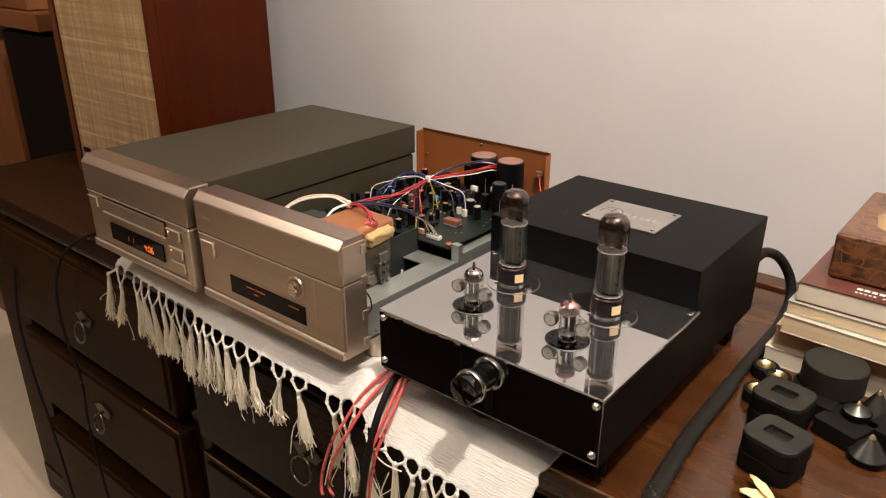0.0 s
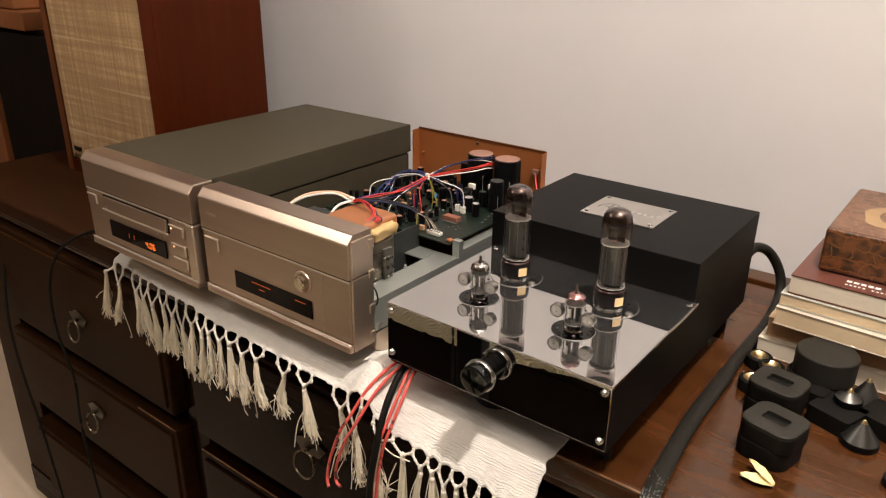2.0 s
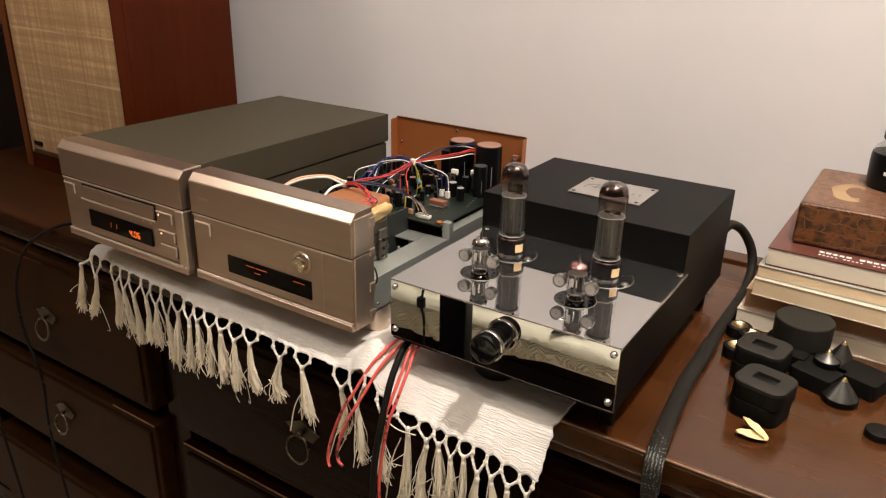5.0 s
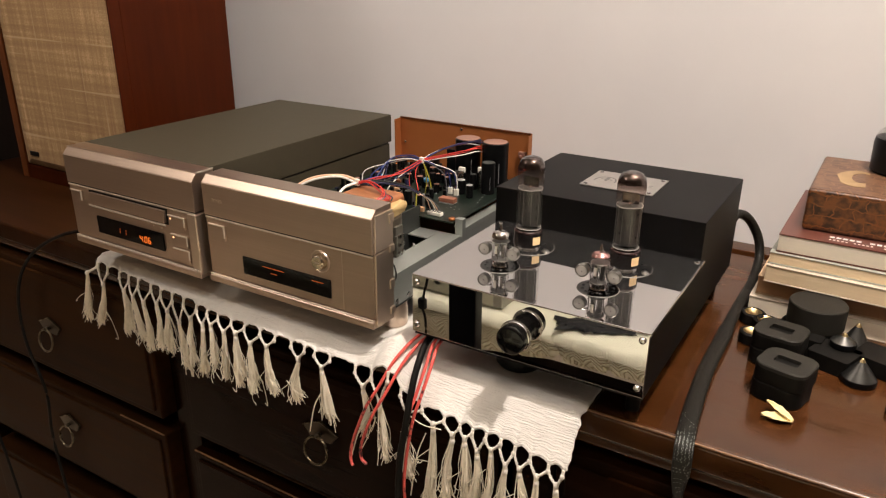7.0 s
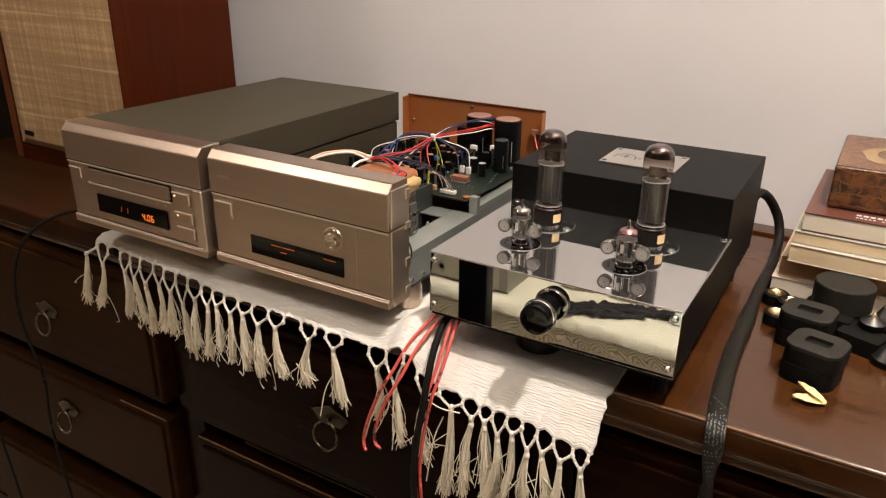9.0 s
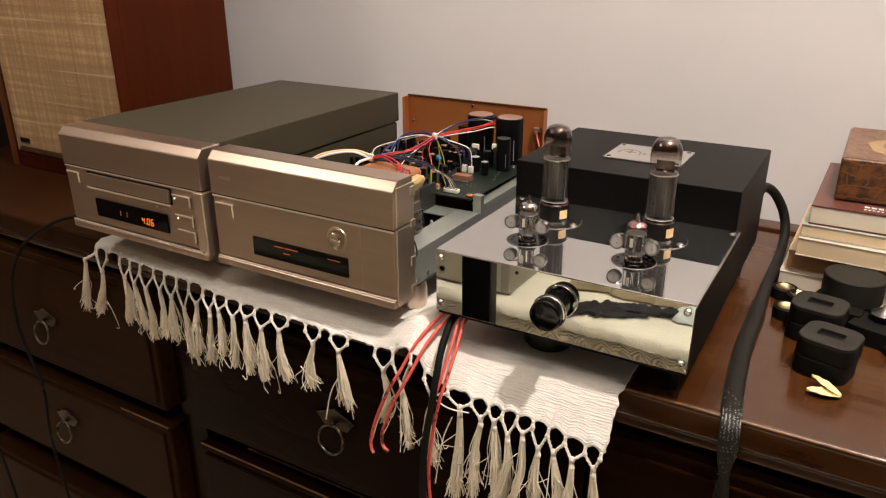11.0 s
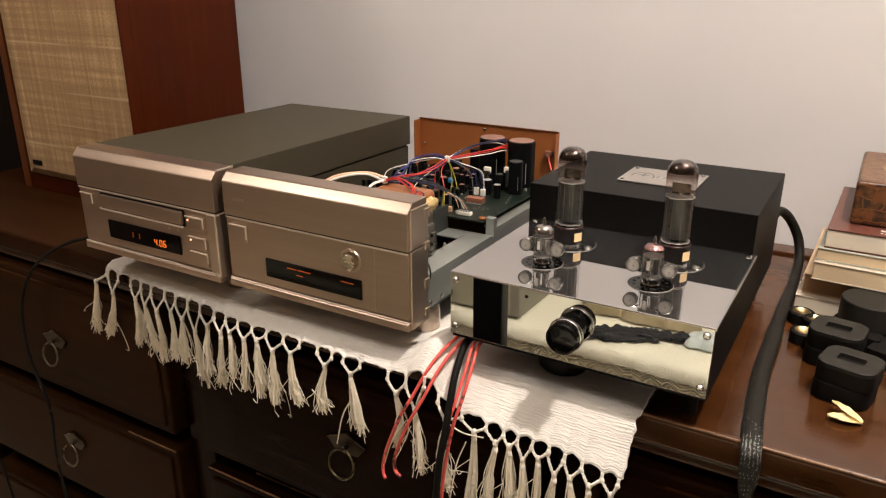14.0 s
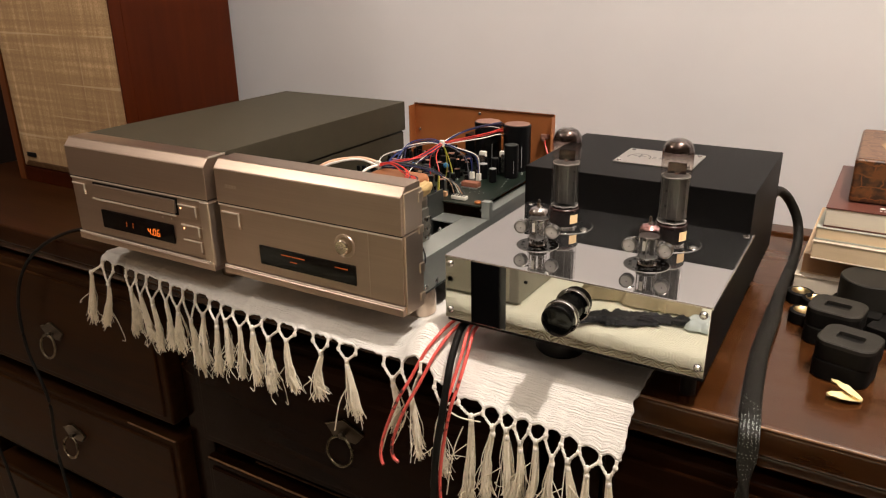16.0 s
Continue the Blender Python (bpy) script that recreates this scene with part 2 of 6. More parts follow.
# paler pull metal, with the glints of edges and ring in its colour
M["pull_metal"] = mat("pale_glint_pull_metal", (0.17, 0.14, 0.095), 0.28, 1.0, var=0.3, scale=90, rough_var=0.1)
M["mica"] = mat("mica_spacer", (0.55, 0.51, 0.47), 0.4, var=0.04, scale=60)
M["plate_grey"] = mat("grey_tube_anode", (0.15, 0.145, 0.135), 0.4, 0.5, var=0.18, scale=60)
M["anode_dark"] = mat("dull_grey_anode", (0.080, 0.077, 0.072), 0.30, 0.55, var=0.35, scale=90, stretch=(2, 2, 0.4))
M["tube_base"] = mat("dark_brown_bakelite_base", (0.008, 0.006, 0.006), 0.22, var=0.3, scale=40)
M["tube_rim"] = mat("red_brown_bakelite_rim", (0.025, 0.009, 0.008), 0.25, var=0.2, scale=40)
M["emblem_tan"] = mat("tan_printed_emblem", (0.30, 0.195, 0.095), 0.5, var=0.12, scale=60)
M["label_paper"] = mat("aged_paper_label", (0.78, 0.56, 0.30), 0.6, var=0.10, scale=60)
M["sleeve"] = mat("black_braided_sleeve", (0.008, 0.008, 0.009), 0.45, var=0.5, scale=500, bump=0.5, bump_scale=900, spec=0.10)
n_, l_, b_ = nodes_of(M["sleeve"])
tc_ = n_.new("ShaderNodeTexCoord")
vo_ = n_.new("ShaderNodeTexVoronoi")
# paler specks in the sleeve colour stand for glints of the weave
vo_.inputs["Scale"].default_value = 400
l_.new(tc_.outputs["Object"], vo_.inputs["Vector"])
gl_ = n_.new("ShaderNodeValToRGB")
gl_.color_ramp.elements[0].position, gl_.color_ramp.elements[1].position = 0.10, 0.20
gl_.color_ramp.elements[0].color, gl_.color_ramp.elements[1].color = (0.09, 0.082, 0.068, 1), (0.013, 0.0118, 0.0098, 1)
l_.new(vo_.outputs["Distance"], gl_.inputs["Fac"])
l_.new(gl_.outputs["Color"], b_.inputs["Base Color"])
M["fringe"] = mat("cream_cotton_thread", (0.83, 0.75, 0.60), 0.8, var=0.10, scale=200, sheen=0.3)
M["cord"] = mat("off_white_cotton_cord", (0.83, 0.78, 0.70), 0.85, var=0.08, scale=300, bump=0.5, bump_scale=900, sheen=0.3)
M["black_cloth"] = mat("black_cloth", (0.012, 0.012, 0.012), 0.8, var=0.3, scale=40)
M["grey_card"] = mat("grey_brown_card", (0.28, 0.265, 0.20), 0.6, var=0.1, scale=10)
M["pale_card"] = mat("pale_olive_card", (0.40, 0.385, 0.27), 0.5, var=0.08, scale=10)
M["blue_cloth"] = mat("pale_blue_cloth", (0.60, 0.68, 0.64), 0.8, var=0.3, scale=14)
M["beige_cloth"] = mat("olive_beige_cloth", (0.30, 0.25, 0.14), 0.8, var=0.35, scale=14)


def cotton(name, base, pitch):
    """Ribbed handwoven cotton: ribs along x with irregular threads."""
    m = mat(name, base, 0.85, var=0.06, scale=120, sheen=0.25)
    n, l, b = nodes_of(m)
    tc = n.new("ShaderNodeTexCoord")
    wv = n.new("ShaderNodeTexWave")
    wv.wave_type, wv.bands_direction = "BANDS", "Y"
    wv.inputs["Scale"].default_value = pitch
    wv.inputs["Distortion"].default_value = 3.0
    wv.inputs["Detail"].default_value = 5
    wv.inputs["Detail Scale"].default_value = 2.5
    wv.inputs["Detail Roughness"].default_value = 0.7
    l.new(tc.outputs["UV"], wv.inputs["Vector"])
    total = None
    for stretch, weight in (((60, 640, 1), 1.5), ((330, 1100, 1), 0.6)):
        mp = n.new("ShaderNodeMapping")
        mp.inputs["Scale"].default_value = stretch
        l.new(tc.outputs["UV"], mp.inputs["Vector"])
        ns = n.new("ShaderNodeTexNoise")
        ns.inputs["Scale"].default_value = 1.0
        ns.inputs["Detail"].default_value = 4
        l.new(mp.outputs["Vector"], ns.inputs["Vector"])
        ma = n.new("ShaderNodeMath")
        ma.operation = "MULTIPLY_ADD"
        ma.inputs[1].default_value = weight
        l.new(ns.outputs["Fac"], ma.inputs[0])
        if total is None:
            half = n.new("ShaderNodeMath")
            half.operation = "MULTIPLY"
            half.inputs[1].default_value = 0.13
            l.new(wv.outputs["Fac"], half.inputs[0])
            l.new(half.outputs[0], ma.inputs[2])
        else:
            l.new(total, ma.inputs[2])
        total = ma.outputs[0]
    ad = n.new("ShaderNodeMath")
    ad.inputs[1].default_value = 0.0
    l.new(total, ad.inputs[0])
    bp = n.new("ShaderNodeBump")
    bp.inputs["Strength"].default_value = 0.9
    bp.inputs["Distance"].default_value = 0.0014
    l.new(ad.outputs[0], bp.inputs["Height"])
    l.new(bp.outputs["Normal"], b.inputs["Normal"])
    return m


M["cotton"] = cotton("off_white_ribbed_cotton", (0.82, 0.785, 0.735), 128.0)


def linen():
    """Coarse woven grille cloth with slubs across and along."""
    m = mat("beige_slub_linen", (0.40, 0.325, 0.245), 0.85, var=0.10, scale=30)
    n, l, b = nodes_of(m)
    tc = n.new("ShaderNodeTexCoord")
    total = None
    for st in ((1.0, 1, 36), (36, 1, 1.0), (160, 1, 160)):
        mp = n.new("ShaderNodeMapping")
        mp.inputs["Scale"].default_value = st
        l.new(tc.outputs["Object"], mp.inputs["Vector"])
        ns = n.new("ShaderNodeTexNoise")
        ns.inputs["Scale"].default_value = 3.0
        ns.inputs["Detail"].default_value = 5
        l.new(mp.outputs["Vector"], ns.inputs["Vector"])
        if total is None:
            total = ns.outputs["Fac"]
        else:
            ad = n.new("ShaderNodeMath")
            l.new(total, ad.inputs[0])
            l.new(ns.outputs["Fac"], ad.inputs[1])
            total = ad.outputs[0]
    slub = None
    for st in ((1.5, 1, 52), (52, 1, 1.5)):
        mp = n.new("ShaderNodeMapping")
        mp.inputs["Scale"].default_value = st
        mp.inputs["Location"].default_value = (3, 0, 7)
        l.new(tc.outputs["Object"], mp.inputs["Vector"])
        ns = n.new("ShaderNodeTexNoise")
        ns.inputs["Scale"].default_value = 2.2
        ns.inputs["Detail"].default_value = 2
        l.new(mp.outputs["Vector"], ns.inputs["Vector"])
        th = n.new("ShaderNodeMapRange")
        th.inputs["From Min"].default_value, th.inputs["From Max"].default_value = 0.64, 0.71
        l.new(ns.outputs["Fac"], th.inputs["Value"])
        if slub is None:
            slub = th.outputs["Result"]
        else:
            mxs = n.new("ShaderNodeMath")
            mxs.operation = "MAXIMUM"
            l.new(slub, mxs.inputs[0])
            l.new(th.outputs["Result"], mxs.inputs[1])
            slub = mxs.outputs[0]
    rp = n.new("ShaderNodeMapRange")
    rp.inputs["From Min"].default_value, rp.inputs["From Max"].default_value = 1.1, 1.95
    l.new(total, rp.inputs["Value"])
    cr = n.new("ShaderNodeValToRGB")
    cr.color_ramp.elements[0].color = (0.245, 0.132, 0.064, 1)
    cr.color_ramp.elements[1].color = (0.59, 0.385, 0.215, 1)
    cr.color_ramp.elements.new(0.55).color = (0.335, 0.213, 0.100, 1)
    l.new(rp.outputs["Result"], cr.inputs["Fac"])
    half = n.new("ShaderNodeMath")
    half.operation = "MULTIPLY"
    half.inputs[1].default_value = 0.55
    l.new(slub, half.inputs[0])
    tone = n.new("ShaderNodeMix")
    tone.data_type = "RGBA"
    l.new(half.outputs[0], tone.inputs["Factor"])
    l.new(cr.outputs["Color"], tone.inputs["A"])
    tone.inputs["B"].default_value = (0.54, 0.395, 0.24, 1)
    l.new(tone.outputs["Result"], b.inputs["Base Color"])
    bp = n.new("ShaderNodeBump")
    bp.inputs["Strength"].default_value = 0.4
    bp.inputs["Distance"].default_value = 0.001
    l.new(total, bp.inputs["Height"])
    l.new(bp.outputs["Normal"], b.inputs["Normal"])
    return m


M["linen"] = linen()


def reptile(name, plane, scale_gap, scale_low, scale_high, rough):
    """Reptile-skin print: uneven rows of dark scales with paler gaps."""
    m = mat(name, scale_low, rough, var=0.1, scale=30)
    n, l, b = nodes_of(m)
    tc, sp, cb = n.new("ShaderNodeTexCoord"), n.new("ShaderNodeSeparateXYZ"), n.new("ShaderNodeCombineXYZ")
    wob = n.new("ShaderNodeTexNoise")
    wob.inputs["Scale"].default_value, wob.inputs["Detail"].default_value = 70, 3
    mx = n.new("ShaderNodeMix")
    mx.data_type = "VECTOR"
    mx.inputs["Factor"].default_value = 0.014
    l.new(tc.outputs["Object"], wob.inputs["Vector"])
    l.new(tc.outputs["Object"], mx.inputs["A"])
    l.new(wob.outputs["Color"], mx.inputs["B"])
    l.new(mx.outputs["Result"], sp.inputs[0])
    along = n.new("ShaderNodeMath")
    l.new(sp.outputs["X"], along.inputs[0])
    if plane == "front":
        l.new(sp.outputs["Y"], along.inputs[1])
    else:
        along.inputs[1].default_value = 0.0
    l.new(along.outputs[0], cb.inputs["X"])
    l.new(sp.outputs["Z" if plane == "front" else "Y"], cb.inputs["Y"])
    bk = n.new("ShaderNodeTexBrick")
    bk.inputs["Scale"].default_value = 1.0
    bk.inputs["Brick Width"].default_value, bk.inputs["Row Height"].default_value = 0.0205, 0.0128
    bk.inputs["Mortar Size"].default_value, bk.inputs["Mortar Smooth"].default_value = 0.0013, 1.0
    bk.inputs["Color1"].default_value, bk.inputs["Color2"].default_value = (*scale_low, 1), (*scale_high, 1)
    bk.inputs["Mortar"].default_value = (*scale_gap, 1)
    l.new(cb.outputs[0], bk.inputs["Vector"])
    bl = n.new("ShaderNodeTexNoise")
    bl.inputs["Scale"].default_value, bl.inputs["Detail"].default_value = 95, 5
    l.new(tc.outputs["Object"], bl.inputs["Vector"])
    mr = n.new("ShaderNodeMapRange")
    mr.inputs["From Min"].default_value, mr.inputs["From Max"].default_value = 0.36, 0.62
    l.new(bl.outputs["Fac"], mr.inputs["Value"])
    mp = n.new("ShaderNodeMix")
    mp.data_type = "RGBA"
    mp.inputs["A"].default_value = (*[c * 0.75 for c in scale_gap], 1)
    l.new(mr.outputs["Result"], mp.inputs["Factor"])
    l.new(bk.outputs["Color"], mp.inputs["B"])
    l.new(mp.outputs["Result"], b.inputs["Base Color"])
    return m


M["reptile"] = reptile("brown_reptile_print", "front", (0.20, 0.070, 0.018), (0.010, 0.005, 0.003), (0.050, 0.016, 0.006), 0.32)
M["box_lid"] = reptile("paler_reptile_print_lid", "top", (0.22, 0.115, 0.062), (0.055, 0.022, 0.011), (0.115, 0.052, 0.028), 0.42)


def bedspread(name, low, high, relief):
    """Bedspread cloth embossed with hexagons one inside another."""
    m = mat(name, high, 0.55, var=0.06, scale=20)
    n, l, b = nodes_of(m)
    tc, sp, cb = n.new("ShaderNodeTexCoord"), n.new("ShaderNodeSeparateXYZ"), n.new("ShaderNodeCombineXYZ")
    wob, mx = n.new("ShaderNodeTexNoise"), n.new("ShaderNodeMix")
    wob.inputs["Scale"].default_value = 14
    mx.data_type = "VECTOR"
    mx.inputs["Factor"].default_value = 0.016
    l.new(tc.outputs["Object"], wob.inputs["Vector"])
    l.new(tc.outputs["Object"], mx.inputs["A"])
    l.new(wob.outputs["Color"], mx.inputs["B"])
    l.new(mx.outputs["Result"], sp.inputs[0])

    def calc(op, a, c):
        k = n.new("ShaderNodeMath")
        k.operation = op
        for q, v in enumerate((a, c)):
            if v is not None:
                if isinstance(v, float):
                    k.inputs[q].default_value = v
                else:
                    l.new(v, k.inputs[q])
        return k.outputs[0]

    def vec(op, a, *more):
        k = n.new("ShaderNodeVectorMath")
        k.operation = op
        l.new(a, k.inputs[0])
        for q, v in enumerate(more):
            k.inputs[q + 1].default_value = v
        return k

    pitch = 27.0
    l.new(calc("MULTIPLY", sp.outputs["X"], pitch), cb.inputs["X"])
    l.new(calc("MULTIPLY", calc("SUBTRACT", sp.outputs["Y"], sp.outputs["Z"]), pitch), cb.inputs["Y"])
    half = (0.5, 0.866, 1.0)
    minus = (-0.5, -0.866, -1.0)
    a = vec("WRAP", cb.outputs[0], half, minus).outputs["Vector"]
    c = vec("WRAP", vec("ADD", cb.outputs[0], half).outputs["Vector"], half, minus).outputs["Vector"]
    near = calc("LESS_THAN", vec("LENGTH", c).outputs["Value"], vec("LENGTH", a).outputs["Value"])
    pick = n.new("ShaderNodeMix")
    pick.data_type = "VECTOR"
    l.new(near, pick.inputs["Factor"])
    l.new(a, pick.inputs["A"])
    l.new(c, pick.inputs["B"])
    xy = n.new("ShaderNodeSeparateXYZ")
    l.new(vec("ABSOLUTE", pick.outputs["Result"]).outputs["Vector"], xy.inputs[0])
    d = calc("MAXIMUM", xy.outputs["X"], calc("ADD", calc("MULTIPLY", xy.outputs["X"], 0.5), calc("MULTIPLY", xy.outputs["Y"], 0.866)))
    ring = calc("COSINE", calc("MULTIPLY", d, 44.0), None)
    bp = n.new("ShaderNodeBump")
    bp.inputs["Strength"].default_value = relief
    bp.inputs["Distance"].default_value = 0.004
    l.new(ring, bp.inputs["Height"])
    l.new(bp.outputs["Normal"], b.inputs["Normal"])
    cr = n.new("ShaderNodeValToRGB")
    cr.color_ramp.elements[0].color, cr.color_ramp.elements[1].color = (*low, 1), (*high, 1)
    cr.color_ramp.elements[1].position = 0.40
    ma = n.new("ShaderNodeMapRange")
    ma.inputs["From Min"].default_value = -1
    l.new(ring, ma.inputs["Value"])
    l.new(ma.outputs["Result"], cr.inputs["Fac"])
    l.new(cr.outputs["Color"], b.inputs["Base Color"])
    return m


M["bedspread"] = bedspread("cream_embossed_bedspread", (0.40, 0.38, 0.23), (0.88, 0.88, 0.67), 0.7)
M["cream_cloth"] = bedspread("cream_embossed_top_sheet", (0.77, 0.765, 0.58), (0.85, 0.85, 0.66), 0.25)


# ---- mesh helpers ----
def box(x0, x1, y0, y1, z0, z1, bevel=0.0008, seg=2):
    bm = bmesh.new()
    bmesh.ops.create_cube(bm, size=1, matrix=Matrix.Translation(((x0 + x1) / 2, (y0 + y1) / 2, (z0 + z1) / 2)) @ Matrix.Diagonal((x1 - x0, y1 - y0, z1 - z0, 1)))
    if bevel > 0:
        bevel = min(bevel, 0.45 * min(x1 - x0, y1 - y0, z1 - z0))
        bmesh.ops.bevel(bm, geom=bm.edges[:], offset=bevel, segments=seg, affect="EDGES", profile=0.5)
    return bm


def lathe(profile, centre=(0, 0, 0), seg=28, axis="z"):
    """A turned shape from (radius, height) pairs; ends at radius 0 are closed."""
    bm = bmesh.new()
    rings = []
    for r, h in profile:
        if r < 1e-6:
            rings.append([bm.verts.new((0, 0, h))])
        else:
            rings.append([bm.verts.new((r * math.cos(2 * math.pi * i / seg), r * math.sin(2 * math.pi * i / seg), h)) for i in range(seg)])
    for a, b in zip(rings, rings[1:]):
        for i in range(seg):
            j = (i + 1) % seg
            if len(a) == 1 and len(b) == 1:
                continue
            if len(a) == 1:
                bm.faces.new((a[0], b[i], b[j]))
            elif len(b) == 1:
                bm.faces.new((a[i], a[j], b[0]))
            else:
                bm.faces.new((a[i], a[j], b[j], b[i]))
    bmesh.ops.recalc_face_normals(bm, faces=bm.faces[:])
    turn = {"z": Matrix(), "y": Matrix.Rotation(radians(90), 4, "X"), "x": Matrix.Rotation(radians(90), 4, "Y")}[axis]
    bmesh.ops.transform(bm, matrix=Matrix.Translation(centre) @ turn, verts=bm.verts[:])
    return bm


def disc(r, h, centre, seg=28, edge=0.0006, axis="z"):
    e = min(edge, r * 0.4, h * 0.4)
    return lathe([(0, 0), (r - e, 0), (r, e), (r, h - e), (r - e, h), (0, h)], centre, seg, axis)


def smooth_line(pts, n=8):
    """Catmull-Rom points through pts."""
    pts = [Vector(p) for p in pts]
    if len(pts) < 3:
        return [pts[0].lerp(pts[-1], i / n) for i in range(n + 1)]
    ext = [pts[0] * 2 - pts[1]] + pts + [pts[-1] * 2 - pts[-2]]
    out = []
    for a, b, c, d in zip(ext, ext[1:], ext[2:], ext[3:]):
        for i in range(n):
            t = i / n
            out.append(0.5 * ((2 * b) + (c - a) * t + (2 * a - 5 * b + 4 * c - d) * t * t + (3 * b - a - 3 * c + d) * t ** 3))
    return out + [pts[-1]]


def tube(pts, r, sides=8, n=8, r_end=None, flat=1.0, bm=None, up=Vector((0, 0, 1)), raw=False):
    """A round (or flattened) cord along a smooth line."""
    line = [Vector(p) for p in pts] if raw else smooth_line(pts, n)
    bm = bm or bmesh.new()
    rings = []
    for i, p in enumerate(line):
        d = (line[min(i + 1, len(line) - 1)] - line[max(i - 1, 0)]).normalized()
        u = d.cross(up)
        if u.length < 1e-3:
            u = d.cross(Vector((1, 0, 0)))
        u.normalize()
        v = d.cross(u).normalized()
        k = i / (len(line) - 1)
        rr = r if r_end is None else r + (r_end - r) * k
        rings.append([bm.verts.new(p + u * (rr * math.cos(2 * math.pi * j / sides)) + v * (rr * flat * math.sin(2 * math.pi * j / sides))) for j in range(sides)])
    for a, b in zip(rings, rings[1:]):
        for j in range(sides):
            k = (j + 1) % sides
            bm.faces.new((a[j], a[k], b[k], b[j]))
    bm.faces.new(rings[0][::-1])
    bm.faces.new(rings[-1])
    return bm


def ball(r, centre, bm=None, u=10, v=6, squash=1.0):
    bm = bm or bmesh.new()
    bmesh.ops.create_uvsphere(bm, u_segments=u, v_segments=v, radius=r, matrix=Matrix.Translation(centre) @ Matrix.Diagonal((1, 1, squash, 1)))
    return bm


def join(*bms):
    out = bmesh.new()
    for b in bms:
        me = bpy.data.meshes.new("tmp")
        b.to_mesh(me)
        out.from_mesh(me)
        b.free()
        bpy.data.meshes.remove(me)
    return out


def moved(bm, m):
    bmesh.ops.transform(bm, matrix=m, verts=bm.verts[:])
    return bm


def extrude_outline(pts, h, z=0.0, bevel=0.0):
    """A prism over a closed outline of (x, y)."""
    bm = bmesh.new()
    f = bm.faces.new([bm.verts.new((x, y, z)) for x, y in pts])
    r = bmesh.ops.extrude_face_region(bm, geom=[f])
    bmesh.ops.translate(bm, vec=(0, 0, h), verts=[v for v in r["geom"] if isinstance(v, bmesh.types.BMVert)])
    bmesh.ops.recalc_face_normals(bm, faces=bm.faces[:])
    if bevel:
        bmesh.ops.bevel(bm, geom=bm.edges[:], offset=bevel, segments=2, affect="EDGES", profile=0.5, clamp_overlap=True)
    return bm


def round_rect(cx, cy, w, d, r, k=5):
    out = []
    for sx, sy, a0 in ((1, 1, 0), (-1, 1, 90), (-1, -1, 180), (1, -1, 270)):
        for i in range(k + 1):
            a = radians(a0 + 90 * i / k)
            out.append((cx + sx * (w / 2 - r) + r * math.cos(a), cy + sy * (d / 2 - r) + r * math.sin(a)))
    return out


def mesh_of(name, bm, material, angle=38):
    """The mesh, smooth across edges under the angle, with normals weighted by area, so that flat faces stay flat."""
    me = bpy.data.meshes.new(name)
    bm.normal_update()
    few = len(bm.faces) < 3000
    normals = []
    if few:
        limit = math.cos(radians(angle))
        weight = {f: f.normal * f.calc_area() for f in bm.faces}
        for f in bm.faces:
            for lp in f.loops:
                total = Vector((0, 0, 0))
                for g in lp.vert.link_faces:
                    if g.normal.dot(f.normal) >= limit:
                        total += weight[g]
                normals.append(total.normalized() if total.length > 1e-12 else f.normal.copy())
    bm.to_mesh(me)
    bm.free()
    for p in me.polygons:
        p.use_smooth = True
    if few:
        me.normals_split_custom_set(normals)
    else:
        me.set_sharp_from_angle(angle=radians(angle))
    me.materials.append(material)
    return me


def thing(name, at, label, category, group="", kind=""):
    ob = new(name)
    ob.empty_display_size = 0.02
    ob.location = at
    return tagged(ob, label, category, group, kind)


def part(name, bm, material, parent, label="", angle=38):
    """A mesh, given in world places, as one part under a thing or a part."""
    ob = new(name, mesh_of(name, bm, material, angle))
    ob.parent = parent
    if parent.parent is None:
        ob.matrix_parent_inverse = Matrix.Translation(-parent.location)
    return tagged(ob, label) if label else ob


def solid(name, bm, material, label="", category="", group="", kind="", angle=38):
    ob = new(name, mesh_of(name, bm, material, angle))
    return tagged(ob, label, category, group, kind)


# ---- the room ----
TOP = 0.778      # dresser top
WALL_Y = 1.0
solid("wall_north", box(-2.8, 2.6, WALL_Y, WALL_Y + 0.12, 0, 2.6, 0), M["wall"], "off-white painted plaster wall behind the dresser", "wall", kind="structure")
# unseen walls; dark, and close in the west, to keep bounce and reflections low
solid("wall_south", box(-2.8, 2.6, -3.12, -3.0, 0, 2.6, 0), M["wall_low_bounce"], "unseen plain wall, dark brown to cut bounced light", "wall", kind="structure")
solid("wall_west", box(-2.92, -2.8, -3.12, WALL_Y + 0.12, 0, 2.6, 0), M["wall_low_bounce"], "unseen plain wall, dark brown to cut bounced light", "wall", kind="structure")
solid("wall_east", box(2.6, 2.72, -3.12, WALL_Y + 0.12, 0, 2.6, 0), M["wall_low_bounce"], "unseen plain wall, dark brown to cut bounced light", "wall", kind="structure")
solid("floor", box(-2.8, 2.6, -3.0, WALL_Y, -0.1, 0, 0), M["floor"], "pale beige tiled floor", "floor", kind="structure")
solid("ceiling", box(-2.92, 2.72, -3.12, WALL_Y + 0.12, 2.6, 2.7, 0), M["ceiling"], "plain white ceiling", "ceiling", kind="structure")


